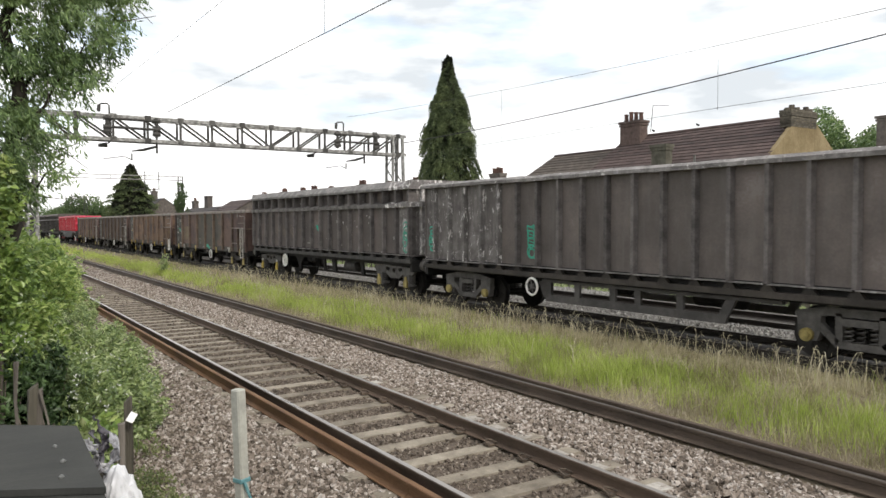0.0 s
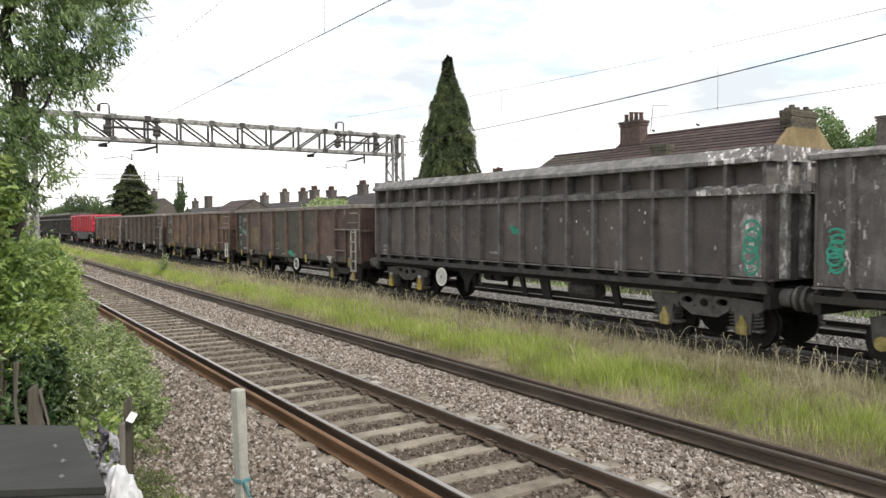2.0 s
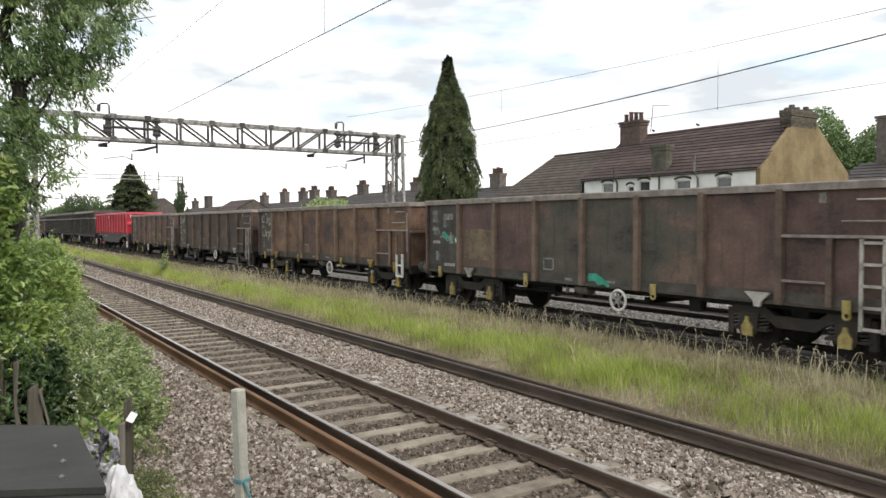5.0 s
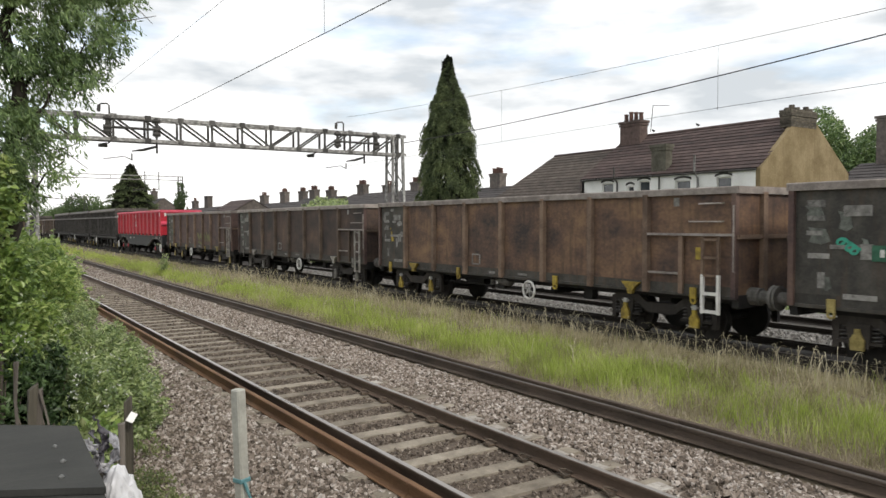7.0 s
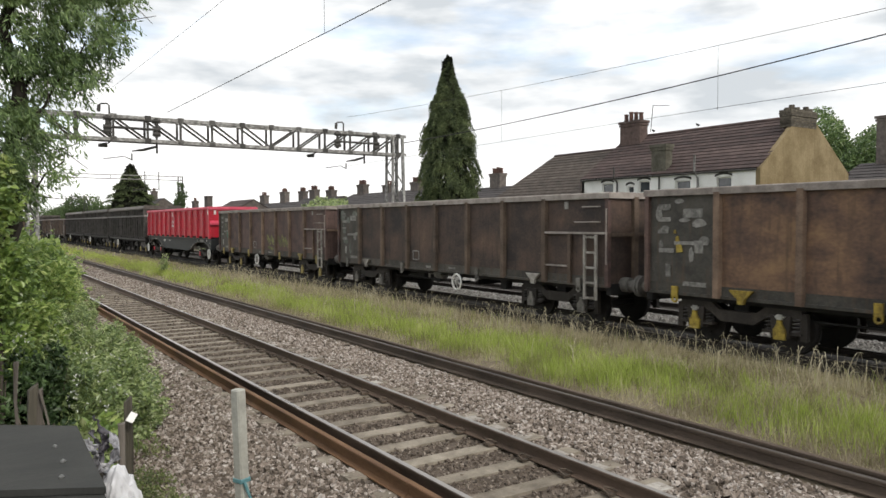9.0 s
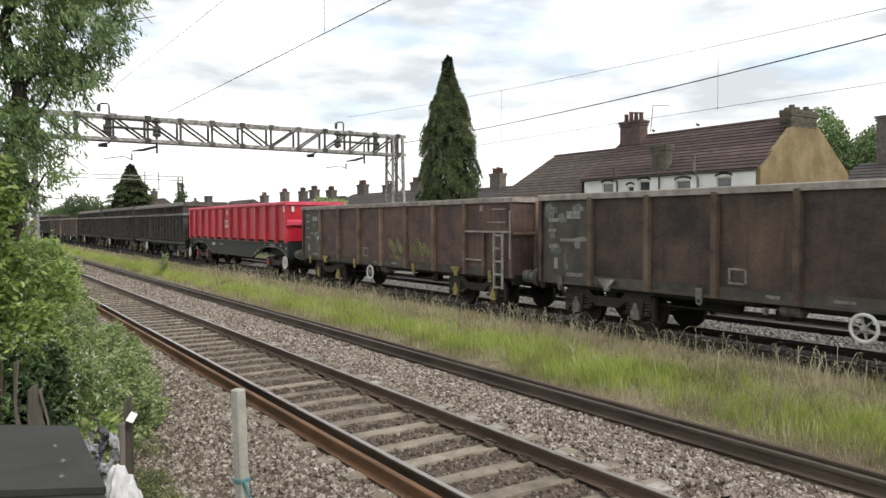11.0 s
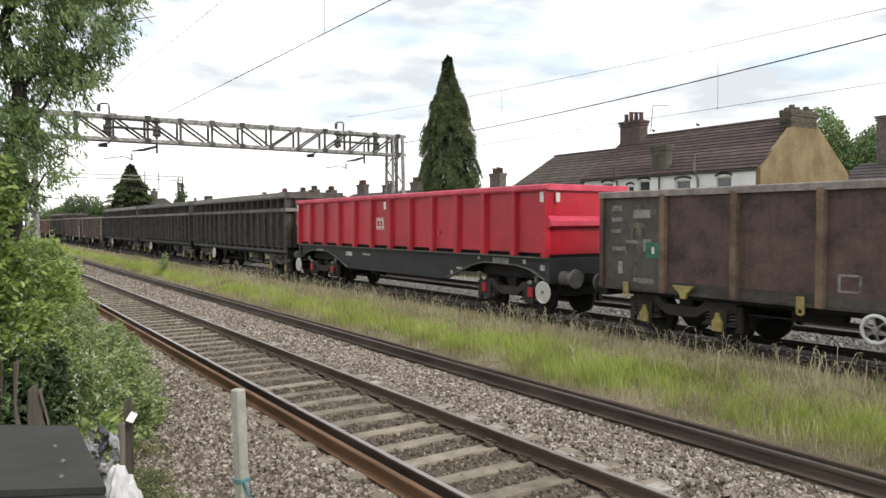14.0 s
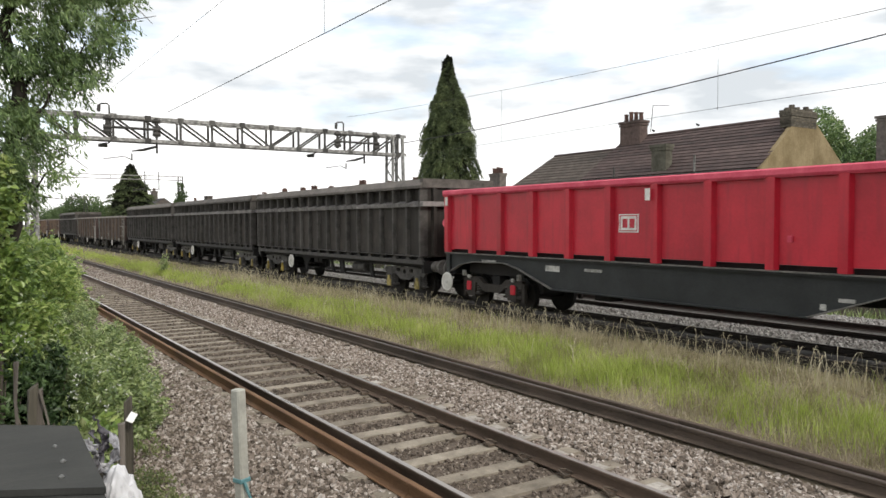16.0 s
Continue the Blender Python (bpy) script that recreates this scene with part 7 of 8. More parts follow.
    tw = bmesh.new()
    for i in range(70):
        p = Vector(pos[RNG.integers(len(pos))])
        tube(tw, [p, p + Vector((RNG.uniform(-0.2, 0.3), RNG.uniform(-0.2, 0.2), RNG.uniform(-0.3, 0.15)))], [0.006, 0.003], 4)
    tagged(part("twig_spray", tw, M_BARK, t), kind="stuff")


RNG = np.random.default_rng(11)
near_tree()


CROWNS = {}


def shrub(name, label, lumps, leaf, mat, density=1.0, category="shrub", stems=True, axis=None, hollow=None):
    """A shrub from overlapping lumps: (x, y, z, rx, ry, rz, leaves)."""
    s = thing(name, label, category)
    cs, rs, ns = [], [], []
    for x, y, z, rx, ry, rz, n in lumps:
        for k in range(26):
            d = unit(RNG.normal(size=3)) * RNG.uniform(0.35, 1.0)
            q = RNG.uniform(0.14, 0.36)
            cs.append((x + d[0] * rx, y + d[1] * ry, z + d[2] * rz))
            rs.append((max(rx, 0.4) * q, max(rx, 0.4) * q * 1.3, rz * q * 0.9))
            ns.append(max(int(n * density * RNG.uniform(0.6, 1.4)) // 26, 1))
    pos = cloud(cs, rs, ns)
    if hollow:
        (hx, hy, hz), (ax, ay, az) = hollow
        pos = pos[((pos[:, 0] - hx) / ax) ** 2 + ((pos[:, 1] - hy) / ay) ** 2 + ((pos[:, 2] - hz) / az) ** 2 > 1]
    CROWNS[name] = pos
    part("crown", leaf_mesh("crown", pos, leaf, leaf * 0.62, mat, axis=axis, spread=2.0), None, s)
    if stems:
        bm = bmesh.new()
        for x, y, z, rx, ry, rz, n in lumps:
            for k in range(4):
                a = (x + RNG.uniform(-0.3, 0.3) * rx, y + RNG.uniform(-0.3, 0.3) * ry, min(-0.62, z - rz))
                limb(bm, a, (x + RNG.uniform(-0.7, 0.7) * rx, y + RNG.uniform(-0.7, 0.7) * ry, z + RNG.uniform(0.2, 0.8) * rz), 0.025, 0.006, 0.06, 4)
        tagged(part("stem_tangle", bm, M_BARK, s), kind="stuff")
    return s


RNG = np.random.default_rng(12)
HOLLOW = ((0.66, 7.5, 0.50), (0.46, 1.5, 0.56))
shrub("hedge_shrub", "dense green hedge of small leaves beside the track", [(0.55, 11.5, 1.0, 0.9, 1.6, 1.35, 9000), (0.75, 14.5, 0.95, 1.05, 2.0, 1.3, 8000), (1.0, 19.0, 0.9, 1.2, 2.8, 1.3, 7000), (1.9, 26.0, 0.75, 1.25, 4.2, 1.3, 7000),
                                                              (0.2, 9.6, 0.9, 0.7, 0.9, 1.2, 6000), (-0.6, 12, 1.3, 1.0, 3.0, 1.7, 6000), (2.3, 36.0, 0.8, 1.1, 6.0, 1.4, 4000), (-0.3, 8.0, 0.4, 0.7, 1.0, 1.0, 3500), (0.2, 8.55, 2.0, 0.42, 0.35, 0.85, 3200), (0.25, 8.6, 2.75, 0.36, 0.3, 0.5, 1500)], 0.075, M_BUSH, 1.7, hollow=HOLLOW)
shrub("bramble_shrub", "sprawling bramble with bright leaves and small white flowers", [(1.0, 8.9, 0.35, 0.55, 0.8, 0.75, 5200), (1.3, 9.6, 0.2, 0.65, 1.0, 0.70, 5200), (1.65, 10.6, 0.0, 0.55, 1.0, 0.60, 4200), (0.75, 8.0, 0.1, 0.45, 0.6, 0.7, 3200),
                                                                             (1.45, 12.5, 0.1, 0.75, 1.4, 0.75, 4200), (1.9, 15.5, -0.05, 0.7, 1.8, 0.6, 3200), (2.4, 19.5, -0.05, 0.7, 2.5, 0.6, 3000), (1.95, 11.0, -0.05, 0.5, 0.9, 0.55, 3400), (2.35, 12.8, -0.1, 0.45, 1.1, 0.5, 2800), (2.65, 16.0, -0.1, 0.45, 1.8, 0.45, 2200), (2.9, 24.0, 0.0, 0.5, 4.0, 0.5, 2200)], 0.07, M_WEED, hollow=HOLLOW)
shrub("elder_shrub", "young elder with broad bright green leaves before the hedge", [(0.85, 7.6, 0.25, 0.35, 0.4, 0.5, 900), (0.45, 7.2, 0.1, 0.4, 0.5, 0.6, 900), (1.15, 8.1, 0.05, 0.3, 0.4, 0.45, 600), (0.1, 10.5, 1.9, 0.8, 1.0, 0.6, 1500), (0.6, 13.0, 1.9, 0.7, 1.2, 0.5, 1200)], 0.12, M_BUSH, hollow=HOLLOW)
# These leaves paint the shaded undergrowth of the hollow by their dark colour.
shrub("ivy_shrub", "ivy and twigs in shade-dark colour in the hollow beside the shed", [(0.5, 8.7, 0.5, 0.55, 0.35, 0.7, 3000), (0.85, 8.3, 0.0, 0.4, 0.4, 0.45, 1800), (0.35, 7.0, -0.1, 0.5, 0.7, 0.35, 1500), (0.9, 9.0, 0.6, 0.3, 0.3, 0.5, 1500)], 0.075, M_IVY_SHADE, category="ivy")
shrub("elder_shrub", "small elder shoot with broad bright leaves by the shed", [(0.70, 6.1, 0.80, 0.18, 0.2, 0.12, 220)], 0.07, M_WEED_DULL)
shrub("low_weeds", "low green weeds on the ballast edge", [(1.72, 7.9, -0.42, 0.28, 0.5, 0.2, 700), (1.5, 8.3, -0.4, 0.3, 0.5, 0.28, 700), (1.9, 8.6, -0.45, 0.2, 0.4, 0.12, 400), (2.05, 9.8, -0.42, 0.2, 0.5, 0.14, 400)], 0.04, M_WEED_DULL, stems=False)
def sprigs(name, label, source, n, height, leaf, mat, lean, per=12):
    """Leafy shoots that stand out of a shrub's skin."""
    pts = source[RNG.integers(len(source), size=n)]
    az = RNG.uniform(0, math.tau, n)
    out = np.stack([np.cos(az) * lean + 0.15, np.sin(az) * lean - 0.2, np.full(n, 1.0)], 1)
    out = unit(out) * (height * RNG.uniform(0.5, 1.4, n))[:, None]
    s = RNG.uniform(0.1, 1.0, (n, per))[..., None]
    pos = pts[:, None, :] + out[:, None, :] * s + np.array([0.05, -0.05, -0.12]) * height * 2 * s ** 2
    axis = RNG.normal(size=(n, per, 3)) * np.array([1, 1, 0.25]) + np.array([0, 0, -0.35])
    size = (leaf * (1.25 - 0.7 * s))[..., 0].ravel()
    tagged(new(name, leaf_mesh(name, pos.reshape(-1, 3), size, size * 0.42, mat, axis=axis.reshape(-1, 3), spread=0.6)), label, "plants", kind="stuff")


sprigs("nettle_shoots", "leafy nettle shoots standing out of the brambles", CROWNS["bramble_shrub"], 1500, 0.30, 0.085, M_WEED, 0.5)
sprigs("hedge_shoots", "bright leafy shoots standing out of the hedge", CROWNS["hedge_shrub"], 2400, 0.40, 0.105, M_BUSH, 1.0)
near = CROWNS["bramble_shrub"]
near = near[near[:, 1] < 14]
fl = np.repeat(near[RNG.integers(len(near), size=420)], 7, 0) + RNG.normal(size=(2940, 3)) * 0.045
# Pale flakes over the low hedge stand for whitish highlights on its leaves.
low = CROWNS["hedge_shrub"]
low = low[(low[:, 1] < 12) & (low[:, 2] < 1.7)]
fl = np.concatenate([fl, np.repeat(low[RNG.integers(len(low), size=150)], 8, 0) + RNG.normal(size=(1200, 3)) * 0.05])
tagged(new("bramble_flowers", leaf_mesh("bramble_flowers", fl, 0.030, 0.026, M_FLOWER_GLINT)), "scattered small white bramble flowers and pale hedge leaf glints", "flowers", kind="stuff")


def conifer(x, y, z0, z1, prof, sprays, per, name, label, mat, size, droop, reach):
    """A conifer: trunk and many hanging or level sprays, each a run of small scales, inside an uneven outline. prof: (share of the height, radius)."""
    t = thing(name, label, "tree")
    bm = bmesh.new()
    limb(bm, (x, y, z0), (x, y, z1 - 0.6), 0.28, 0.04, 0.05)
    part("trunk", bm, M_BARK, t)
    u = RNG.uniform(0.0, 1.0, sprays) ** 0.9
    az = RNG.uniform(0, math.tau, sprays)
    r = np.interp(u, [p[0] for p in prof], [p[1] for p in prof])
    lump = 1 + 0.09 * np.sin(az * 3 + u * 19) + 0.10 * np.sin(u * 43 + az * 2) + RNG.normal(size=sprays) * 0.10
    lump = np.clip(lump, 0.62, 1.2)
    rr = r * lump * RNG.uniform(0.55, 1.0, sprays) ** 0.5
    out = np.column_stack([np.cos(az), np.sin(az), np.zeros(sprays)])
    top = (0.30 + 0.70 * r / max(p[1] for p in prof)) * RNG.uniform(0.6, 1.4, sprays)
    root = np.column_stack([x + rr * out[:, 0], y + rr * out[:, 1], z0 + u * (z1 - z0)]) - out * (reach * 0.6 * top)[:, None]
    s = RNG.uniform(0.0, 1.0, (sprays, per))[..., None]
    big = top[:, None, None]
    side = np.column_stack([-out[:, 1], out[:, 0], np.zeros(sprays)])[:, None, :]
    pos = root[:, None, :] + out[:, None, :] * (reach * big * s) + np.array([0, 0, -1.0]) * (droop * big * s ** 1.7) + side * RNG.normal(size=(sprays, per, 1)) * 0.15 * reach * (0.4 + s)
    pos = pos + RNG.normal(size=pos.shape) * 0.03
    axis = out[:, None, :] * np.ones((1, per, 1)) + np.array([0, 0, -1.6 * droop / max(reach, 0.1)]) * s
    part("crown", leaf_mesh("crown", pos.reshape(-1, 3), size, size * 0.3, mat, axis=axis.reshape(-1, 3), spread=0.9), None, t)
    # core leaves in a shade-dark colour close the gaps in the crown
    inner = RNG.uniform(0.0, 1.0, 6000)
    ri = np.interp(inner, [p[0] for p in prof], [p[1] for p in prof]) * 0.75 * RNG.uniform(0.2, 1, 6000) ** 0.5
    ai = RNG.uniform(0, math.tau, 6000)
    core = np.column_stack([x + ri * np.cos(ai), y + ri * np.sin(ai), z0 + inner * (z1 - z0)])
    part("inner_foliage", leaf_mesh("inner_foliage", core, size * 2.2, size * 1.5, M_INNER_SHADE), None, t)
    return t


# The shade inside a conifer's crown, put into a near-black leaf colour.
M_INNER_SHADE = material("shade_dark_inner_foliage", two((0.012, 0.014, 0.008), (0.03, 0.034, 0.018)), 2, 0.9, per="island", bump=0)
RNG = np.random.default_rng(31)
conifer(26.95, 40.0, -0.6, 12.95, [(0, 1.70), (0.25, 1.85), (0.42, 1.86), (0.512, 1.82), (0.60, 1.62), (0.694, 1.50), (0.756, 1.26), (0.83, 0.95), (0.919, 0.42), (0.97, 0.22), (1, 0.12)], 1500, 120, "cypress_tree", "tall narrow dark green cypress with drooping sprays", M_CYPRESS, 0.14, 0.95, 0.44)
conifer(24.0, 126.0, -0.6, 11.3, [(0, 4.0), (0.35, 4.0), (0.55, 3.3), (0.75, 2.1), (0.9, 0.9), (1, 0.05)], 480, 60, "conifer_tree", "broad dark green conifer far beyond the train", M_CYPRESS, 0.34, 0.35, 1.5)


def far_tree(x, y, z0, h, r, n, label, mat=M_FARLEAF, size=0.5):
    t = thing("broadleaf_tree", label, "tree", "distant trees")
    bm = bmesh.new()
    limb(bm, (x, y, z0), (x, y, z0 + h * 0.6), 0.25, 0.1, 0.2)
    lumps = []
    for k in range(9):
        a = k * 2.4
        lumps.append((x + 0.55 * r * math.cos(a), y + 0.55 * r * math.sin(a), z0 + h * (0.42 + 0.5 * (k / 9) * RNG.uniform(0.7, 1.05))))
        limb(bm, (x, y, z0 + h * 0.35), lumps[-1], 0.1, 0.03, 0.2)
    part("trunk", bm, M_BARK, t)
    pos = cloud(lumps, [(r * 0.5, r * 0.5, h * 0.17)] * 9, [n // 9] * 9)
    part("crown", leaf_mesh("crown", pos, size, size * 0.7, mat), None, t)
    return t


for x, y, h, r, n in ((23.5, 178.0, 9.6, 4.2, 2500), (24.5, 204.0, 8.6, 4.5, 2000), (23.5, 152.0, 7.4, 3.2, 1800), (30.0, 335.0, 11.0, 7.0, 1500), (34.0, 300.0, 9.5, 6.0, 1500), (27.0, 250.0, 8.5, 5.0, 1800),
                      (41.0, 420.0, 12.0, 9.0, 1500), (23.0, 225.0, 7.0, 3.5, 1500), (-8.0, 120.0, 8.0, 4.0, 1800), (-6.0, 70.0, 6.0, 3.0, 1800)):
    far_tree(x, y, -0.7, h, r, n, "distant rounded broadleaf tree beyond the train")
far_tree(62.0, 35.4, -0.6, 12.6, 3.0, 14000, "green garden tree behind the terrace house", M_LEAF, 0.26)
far_tree(62.0, 31.6, -0.6, 11.0, 2.9, 14000, "lower green garden tree behind the terrace house", M_LEAF, 0.26)
far_tree(31.0, 68.0, -0.6, 5.6, 3.0, 3500, "low pale green garden tree by the line", M_WEED, 0.35)
far_tree(29.0, 63.0, -0.6, 5.0, 2.2, 2500, "low pale green garden tree by the line", M_WEED, 0.35)
shrub("ivy_shrub", "ivy grown over the distant portal leg", [(20.5, 82.0, 2.6, 1.0, 0.7, 2.6, 2600), (20.6, 82.0, 5.0, 0.7, 0.6, 1.9, 1500)], 0.2, M_FARLEAF, category="ivy", stems=False)
shrub("sapling_shrub", "small self-sown sapling in the grass strip", [(8.6, 37.5, 0.55, 0.22, 0.22, 0.6, 350)], 0.09, M_WEED)


# ---------------------------------------------------------------- grass strip
def grass_z(x):
    return np.interp(x, [7.3, 7.42, 8.4, 10.0, 11.4, 12.0, 12.45], [-0.16, -0.14, -0.06, 0.0, -0.06, -0.15, -0.2])


def build_grass():
    base, hs, ws = [], [], []
    for ya, yb, dens, wd in ((-6.0, 2.0, 250, 0.014), (2.0, 12.0, 1500, 0.008), (12.0, 26.0, 750, 0.012), (26.0, 60.0, 230, 0.022), (60.0, 200.0, 30, 0.06)):
        n = int(3.6 * (yb - ya) * dens)
        x = RNG.uniform(7.6, 11.2, n)
        y = RNG.uniform(ya, yb, n)
        patch = np.array([noise.noise((a * 0.9, b * 0.4, 1.0)) for a, b in zip(x, y)])
        bend = np.array([noise.noise((2.0, b * 0.5, 5.0)) for b in y])
        fine = np.array([noise.noise((a * 3.0, b * 3.0, 8.0)) for a, b in zip(x, y)])
        edge = np.clip((x - 7.85 - 0.35 * bend) / 0.45, 0.015, 1)
        far = np.clip((9.85 + 0.6 * bend - x) / 0.9, 0.02, 1) * np.clip((y + 0.5 * x - 5.5) / 5.0, 0.35, 1)
        keep = RNG.uniform(size=n) < np.clip(0.62 + 0.9 * patch + 0.9 * fine, 0.06, 1) * edge * far
        base.append(np.column_stack([x, y, grass_z(x)])[keep])
        hs.append((0.27 + 0.12 * patch + 0.06 * fine)[keep] * np.clip(edge + 0.35, 0, 1)[keep])
        ws.append(np.full(keep.sum(), wd))
    me, _ = blade_mesh("meadow_grass", np.concatenate(base), np.concatenate(hs), np.concatenate(ws), M_GRASS, 0.45)
    tagged(new("meadow_grass", me), "bright green uncut grass between the tracks", "grass", kind="stuff")
    base, hs, ws = [], [], []
    for ya, yb, dens, wd in ((-6.0, 2.0, 120, 0.012), (2.0, 12.0, 1900, 0.005), (12.0, 26.0, 900, 0.008), (26.0, 60.0, 190, 0.015), (60.0, 160.0, 8, 0.05)):
        n = int(4.6 * (yb - ya) * dens)
        x = np.concatenate([RNG.uniform(9.0, 12.3, int(n * 0.75)), RNG.uniform(7.55, 9.5, n - int(n * 0.75))])
        y = RNG.uniform(ya, yb, n)
        clump = np.array([noise.noise((a * 1.6, b * 1.2, 12.0)) for a, b in zip(x, y)])
        keep = RNG.uniform(size=n) < np.where(x > 9.5, 0.46 + 1.5 * clump, 0.50 + 1.1 * clump)
        low = RNG.uniform(size=n) < 0.8
        h = np.where(x > 9.5, np.where(low, 0.16, 0.30), 0.21) * RNG.uniform(0.6, 1.25, n) * np.clip((12.3 - x) / 0.9, 0.35, 1)
        base.append(np.column_stack([x, y, grass_z(x)])[keep])
        hs.append(h[keep])
        ws.append(np.full(keep.sum(), wd))
    base, hs, ws = np.concatenate(base), np.concatenate(hs), np.concatenate(ws)
    me, tips = blade_mesh("dry_grass", base, hs, ws, M_STRAW, 0.6)
    tagged(new("dry_grass", me), "dry tangled grass along the train's track", "grass", kind="stuff")
    n = 1500
    x = np.where(RNG.uniform(size=n) < 0.72, RNG.uniform(10.0, 12.0, n), RNG.uniform(8.4, 10.0, n))
    y = 3 + 34 * RNG.uniform(size=n) ** 1.2
    foot = np.column_stack([x, y, grass_z(x)])
    tagged(new("tall_stems", arch_mesh("tall_stems", foot, RNG.uniform(0.26, 0.56, n), 0.0062 + y * 0.00022, M_HEAD)), "tall pale grass stems with drooping tips before the train's track", "grass", kind="stuff")
    pick = RNG.uniform(size=len(tips)) < np.where((base[:, 0] > 9.5) & (hs > 0.22), 0.16, 0.01)
    heads = leaf_mesh("seed_heads", tips[pick] - np.array([0, 0, 0.02]), 0.08 + ws[pick] * 2, 0.004 + ws[pick] * 0.4, M_HEAD, axis=np.array([0.0, 0.0, 0.6]), spread=1.6)
    tagged(new("seed_heads", heads), "pale drooping seed heads of the dry grass", "grass", kind="stuff")
    # dead matter on the soil
    n = 16000
    p = np.column_stack([RNG.uniform(7.5, 12.4, n), 2 + 26 * RNG.uniform(size=n) ** 1.3, np.zeros(n)])
    p[:, 2] = grass_z(p[:, 0]) + 0.03
    tagged(new("dead_stalks", leaf_mesh("dead_stalks", p, 0.16, 0.010, M_STRAW, axis=None)), "flattened dead stalks on the soil", "dead grass", kind="stuff")
    # weeds beyond the far track
    n = 7000
    x = RNG.uniform(21.1, 22.9, n)
    y = 6 + 74 * RNG.uniform(size=n)
    x, y = (np.array([p for p in zip(x, y) if noise.noise((p[0] * 0.5, p[1] * 0.35, 9.0)) > -0.05])).T
    z = np.interp(x, [19, 20.9, 21.4, 24], [-0.22, -0.28, -0.45, -0.5])
    me, _ = blade_mesh("verge_weeds", np.column_stack([x, y, z]), 0.26 + 0.36 * np.array([noise.noise((0.0, b * 0.6, 3.0)) for b in y]), 0.04, M_WEED, 0.5)
    tagged(new("verge_weeds", me), "bright green weeds beyond the far track", "grass", kind="stuff")


RNG = np.random.default_rng(14)
build_grass()


# ---------------------------------------------------------------- things by the camera
def lineside_shed():
    s = thing("lineside_shed", "low shed with a dark grey sheet roof", "shed")
    end = [(0.471, 3.823), (-1.9, 5.62)]
    part("roof_sheet", shape(prism, [end[0], (0.444, 2.87), (-1.9, 4.15), end[1]], "z", 1.475, 1.50), M_BOARD, s, "dark grey roof sheet")
    part("roof_sheet", shape(prism, [(0.442, 2.95), (0.38, 0.5), (-1.9, 0.5), (-1.9, 4.23)], "z", 1.448, 1.472), M_BOARD, s)
    part("side_wall", boxes((0.24, 0.30, 0.6, 3.8, -0.7, 1.444)), M_WOOD, s)
    part("end_wall", shape(prism, [(0.238, 3.88), (0.238, 3.82), (-1.8, 5.365), (-1.8, 5.425)], "z", -0.7, 1.444), M_WOOD, s)
    part("back_wall", boxes((-1.8, 0.238, 0.6, 0.66, -0.7, 1.444)), M_WOOD, s)
    part("side_wall", boxes((-1.86, -1.802, 0.6, 5.4, -0.7, 1.444)), M_WOOD, s)
    bolt = bmesh.new()
    tube(bolt, [(0, 0, 0), (0, 0, 0.006), (0, 0, 0.012)], [0.011, 0.0105, 0.005], 8)
    bolt = mesh_of("roof_bolt", bolt, M_BOLT)
    for x, y, z in ((0.346, 3.505, 1.50), (0.351, 3.268, 1.50), (0.323, 3.066, 1.50), (0.334, 2.86, 1.472), (-0.35, 3.42, 1.50), (-0.35, 3.0, 1.472)):
        b = part("roof_bolt", bolt, None, s)
        b.location = (x, y, z)
    return s


lineside_shed()


def concrete_post():
    p = thing("marker_post", "pale concrete post with a turquoise strap tied round it", "post", at=(1.545, 4.77, -0.55))
    bm = bmesh.new()
    box(bm, -0.037, 0.037, -0.037, 0.037, 0, 1.91, bevel=0.009)
    for v in bm.verts:
        v.co.x += (1.93 - v.co.z) * 0.035 + 0.004 * noise.noise(v.co * 3)
    part("shaft", bm, M_POST, p)
    strap = bmesh.new()
    box(strap, -0.020, 0.065, -0.042, 0.042, 1.288, 1.318, bevel=0.004)
    part("strap", strap, M_STRAP, p, "turquoise strap")
    bm = bmesh.new()
    tube(bm, [(0.0, -0.05, 1.30), (0.015, -0.075, 1.22), (0.05, -0.085, 1.13), (0.11, -0.08, 1.05), (0.17, -0.07, 0.99)], [0.012, 0.010, 0.009, 0.008, 0.005], 6)
    part("strap_tail", bm, M_STRAP, p, "loose turquoise strap end")
    p.rotation_euler = (0, 0, radians(24))


concrete_post()


def stake(name, label, x, y, top, w, lean, d=None, mat=M_WOOD):
    seed = x * 17 + y
    bm = bmesh.new()
    d = d or w * 0.6
    box(bm, -w / 2, w / 2, -d / 2, d / 2, 0, top + 0.6)
    bmesh.ops.subdivide_edges(bm, edges=[e for e in bm.edges if abs(e.verts[0].co.z - e.verts[1].co.z) > 0.5], cuts=9)
    for v in bm.verts:
        v.co.x += lean * v.co.z + 0.012 * noise.noise(v.co * 4)
        v.co.y += 0.010 * noise.noise(v.co * 5 + Vector((3, 1, 0)))
        v.co.x += 0.02 * noise.noise(v.co * 11 + Vector((seed * 3.1, 0, 0)))
        if v.co.z > top + 0.5:
            v.co.z += 0.25 * w * (1 if v.co.x > lean * v.co.z else -1) + 0.05 * noise.noise(v.co * 9)
    ob = tagged(part(name, bm, mat), label, "stake", "old fence stakes")
    ob.location = (x, y, -0.6)


stake("fence_stake", "split grey timber stake beside the shed", 0.712, 4.08, 1.42, 0.036, 0.0)
stake("fence_stake", "brown timber stake beside the shed", 0.752, 4.14, 1.52, 0.042, 0.0, mat=M_WOOD_BROWN)
stake("fence_stake", "short grey timber stump beneath the litter", 0.56, 3.14, 1.08, 0.06, 0.0)
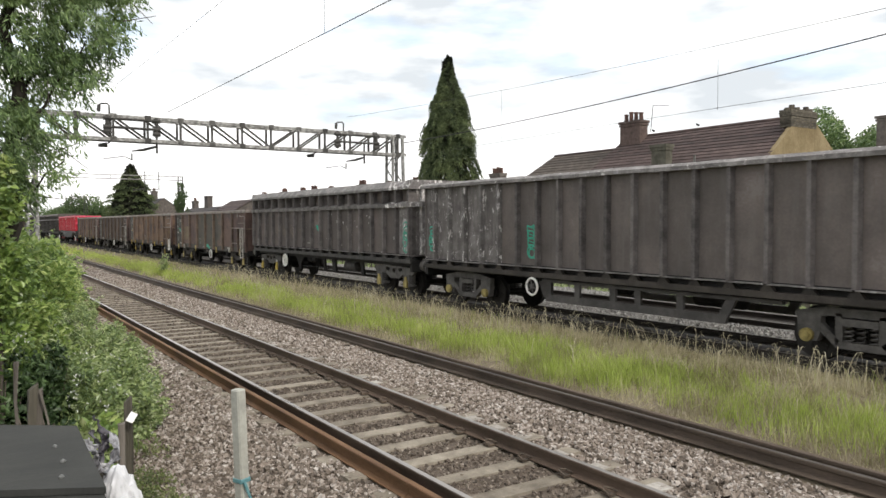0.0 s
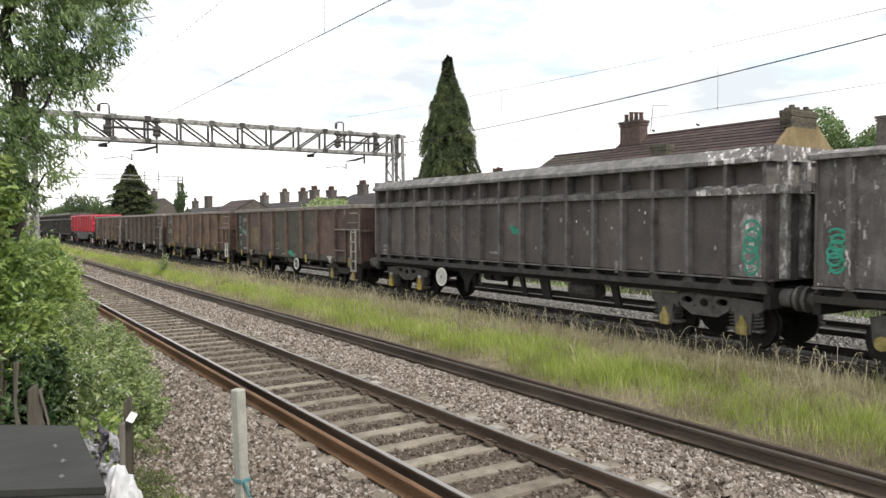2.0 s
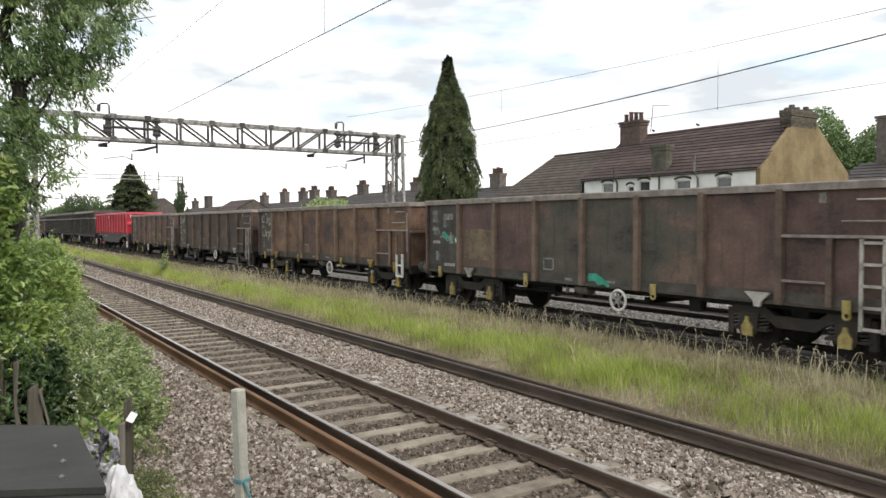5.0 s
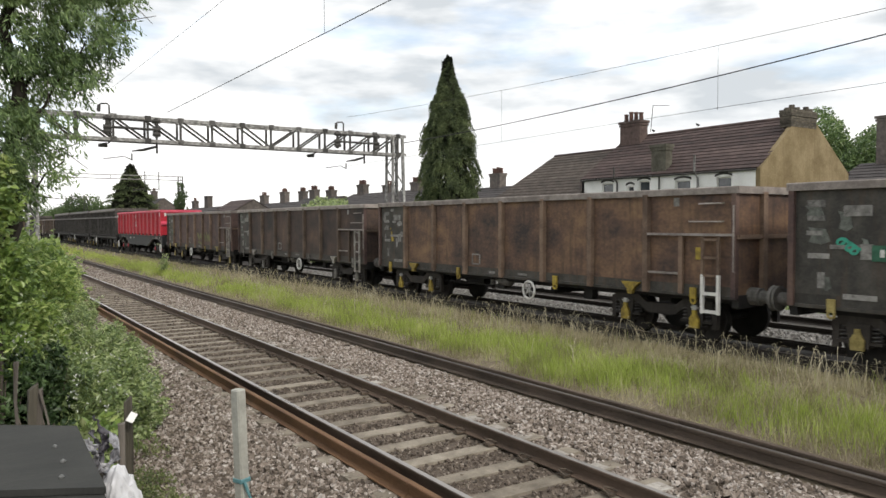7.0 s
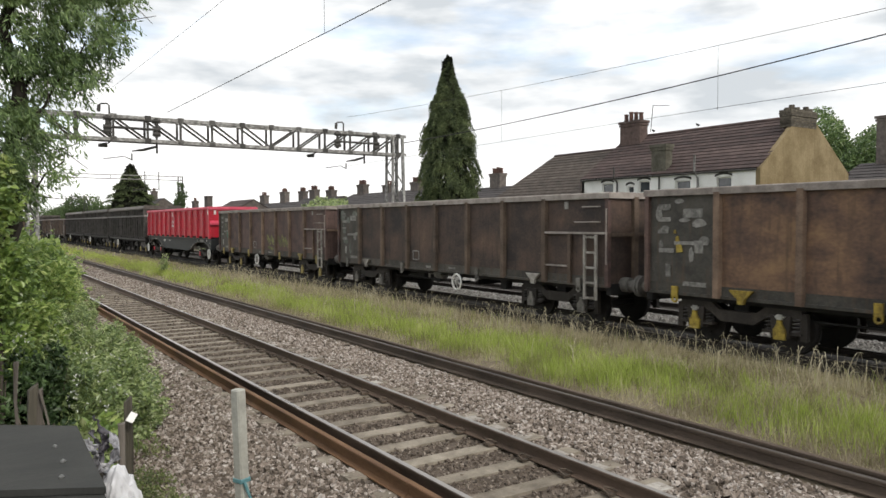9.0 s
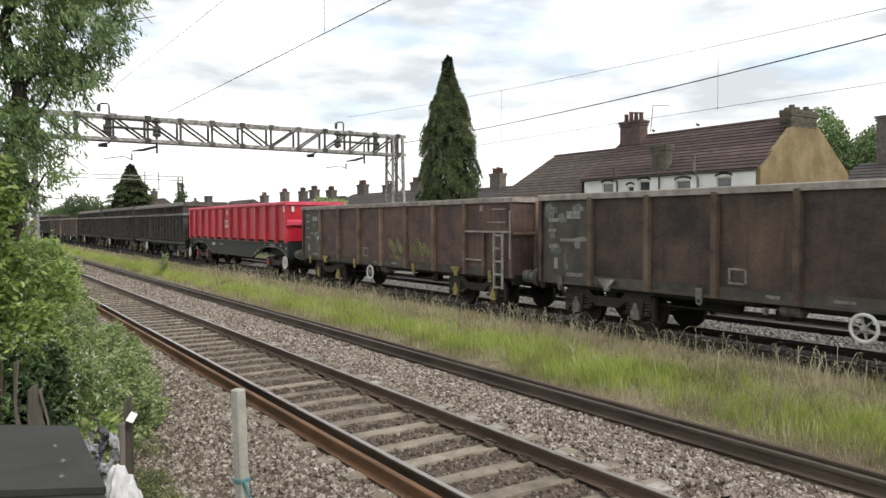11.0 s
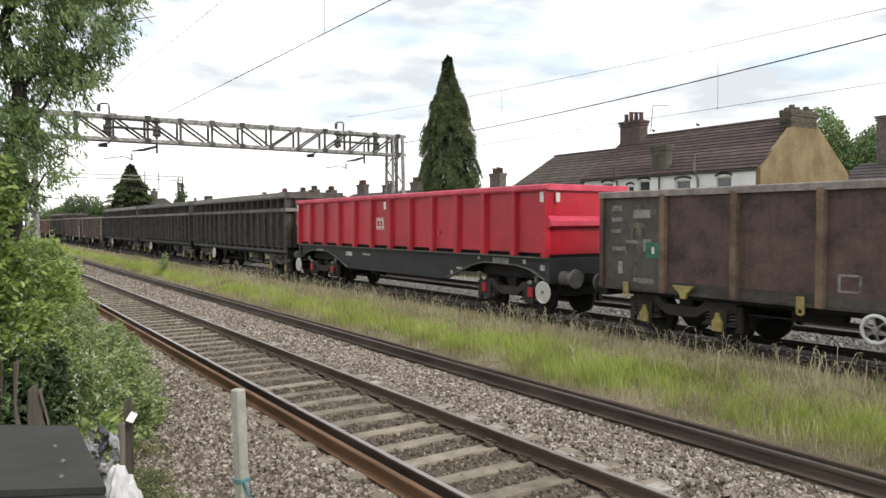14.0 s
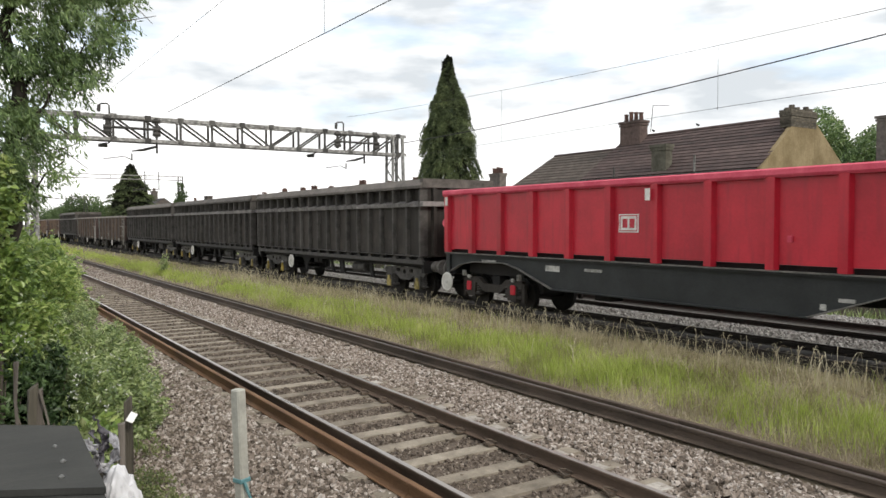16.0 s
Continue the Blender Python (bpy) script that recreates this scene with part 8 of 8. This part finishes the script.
stake("fence_stake", "short brown timber stump beneath the litter", 0.54, 3.56, 1.36, 0.045, 0.0, mat=M_WOOD_BROWN)
stake("fence_stake", "broad rotten brown timber stake behind the shed", 0.385, 5.0, 1.49, 0.048, 0.0, 0.04, mat=M_WOOD_BROWN)
stake("fence_stake", "broad rotten grey timber stake behind the shed", 0.418, 5.06, 1.46, 0.045, 0.0, 0.03)
stake("fence_stake", "thin leaning grey stick behind the shed", 0.69, 5.0, 1.47, 0.014, -0.128)
stake("fence_stake", "thin grey stick among the bushes", 0.30, 5.0, 1.63, 0.022, 0.0)


def rags():
    def crumple(name, label, at, rx, ry, rz, mat, amp, seed, pleat=0):
        bm = bmesh.new()
        bmesh.ops.create_icosphere(bm, subdivisions=5, radius=1.0)
        for v in bm.verts:
            c = v.co.copy()
            k = 1 + amp * noise.noise(c * 2.2 + Vector((seed, 0, 0))) + amp * 0.6 * noise.noise(c * 5.5 + Vector((0, seed, 0))) - amp * 0.55 * abs(noise.noise(c * 7.0 + Vector((seed, seed, 0))))
            if pleat:
                k += 0.06 * math.sin(math.atan2(c.y, c.x) * pleat) * (0.4 + 0.6 * (1 - abs(c.z)))
            v.co = Vector((c.x * rx * k, c.y * ry * k, c.z * rz * (1 + amp * noise.noise(c * 3 + Vector((0, 0, seed))))))
        ob = tagged(part(name, smooth(mesh_of(name, bm, mat), 50), None), label, "litter")
        ob.location = at
    crumple("plastic_bag", "white crumpled plastic bag caught on the stakes", (0.535, 3.14, 1.26), 0.085, 0.09, 0.22, M_BAG, 0.20, 3.0, 22)
    def shred(label, pts, w, mat, seed):
        """A crumpled strip of film that hangs along points."""
        n, m = 26, 7
        pts = [Vector(p) for p in pts]
        bm = bmesh.new()
        rows = []
        for i in range(n + 1):
            f = i / n * (len(pts) - 1)
            k = min(int(f), len(pts) - 2)
            c = pts[k].lerp(pts[k + 1], f - k)
            a = 1.4 * math.sin(seed + i * 0.21) + 0.6
            side = Vector((math.cos(a), math.sin(a) * 0.8, 0.25 * math.sin(a * 2)))
            ww = w * (0.65 + 0.5 * noise.noise((seed, i * 0.2, 0.0))) * (1.0 if 2 < i < n - 2 else 0.6)
            row = []
            for q in range(m + 1):
                u = q / m - 0.5
                p = c + side * (u * ww)
                p += Vector((noise.noise((u * 4 + seed, i * 0.33, 1.0)), noise.noise((u * 5, i * 0.3 + seed, 3.0)), noise.noise((u * 3, i * 0.25, seed)))) * 0.016
                row.append(bm.verts.new(p))
            rows.append(row)
        for r0, r1 in zip(rows, rows[1:]):
            for q in range(m):
                bm.faces.new((r0[q], r0[q + 1], r1[q + 1], r1[q]))
        g = bmesh.ops.extrude_face_region(bm, geom=bm.faces[:])
        for v in g["geom"]:
            if isinstance(v, bmesh.types.BMVert):
                v.co += Vector((0.0015, -0.001, 0.001))
        tagged(part("plastic_sheet", bm, mat), label, "litter")
    shred("torn dark plastic strip beside the shed", [(0.505, 3.56, 1.60), (0.53, 3.55, 1.55), (0.55, 3.54, 1.50), (0.535, 3.54, 1.42)], 0.055, M_SHEETDARK, 1.0)
    shred("pale grey plastic strip hanging from a stake", [(0.565, 3.52, 1.52), (0.59, 3.50, 1.46), (0.575, 3.50, 1.40), (0.53, 3.50, 1.36)], 0.05, M_SHEET, 2.4)
    shred("grey plastic film heaped beside the shed", [(0.475, 3.60, 1.49), (0.50, 3.58, 1.46), (0.515, 3.56, 1.42), (0.50, 3.54, 1.38)], 0.085, M_SHEET, 4.1)
    shred("dark plastic film heaped beside the shed", [(0.50, 3.62, 1.52), (0.53, 3.60, 1.46), (0.52, 3.58, 1.38), (0.54, 3.55, 1.30)], 0.09, M_SHEETDARK, 6.3)
    shred("grey plastic film beneath the white bag", [(0.525, 3.55, 1.38), (0.545, 3.54, 1.34), (0.555, 3.54, 1.28), (0.55, 3.54, 1.20)], 0.08, M_SHEET, 8.8)
    bm = bmesh.new()
    box(bm, -0.019, 0.019, -0.030, 0.030, -0.003, 0.003, bevel=0.002)
    ob = tagged(part("paper_card", bm, M_WHITE), "small white card lying on a timber stake", "litter")
    ob.matrix_world = pose(0.757, 4.06, 1.445, 42, 26, -25)


rags()


# ---------------------------------------------------------------- what moves
def motions():
    for wagon, y in WAGONS:
        walk(wagon, [(t, pose(TRAIN_X, y - run(t), 0)) for t in range(0, 17)])
    spin = [(k / 10, -math.degrees(run(k / 10) / WHEEL_R)) for k in range(0, 161)]
    for wagon, y in WAGONS:
        for b in wagon.children:
            if not b.name.startswith("bogie"):
                continue
            for w in b.children:
                if w.name.startswith("wheelset"):
                    x0, y0, z0 = w.location
                    walk(w, [(t, pose(x0, y0, z0, -a)) for t, a in spin])


motions()
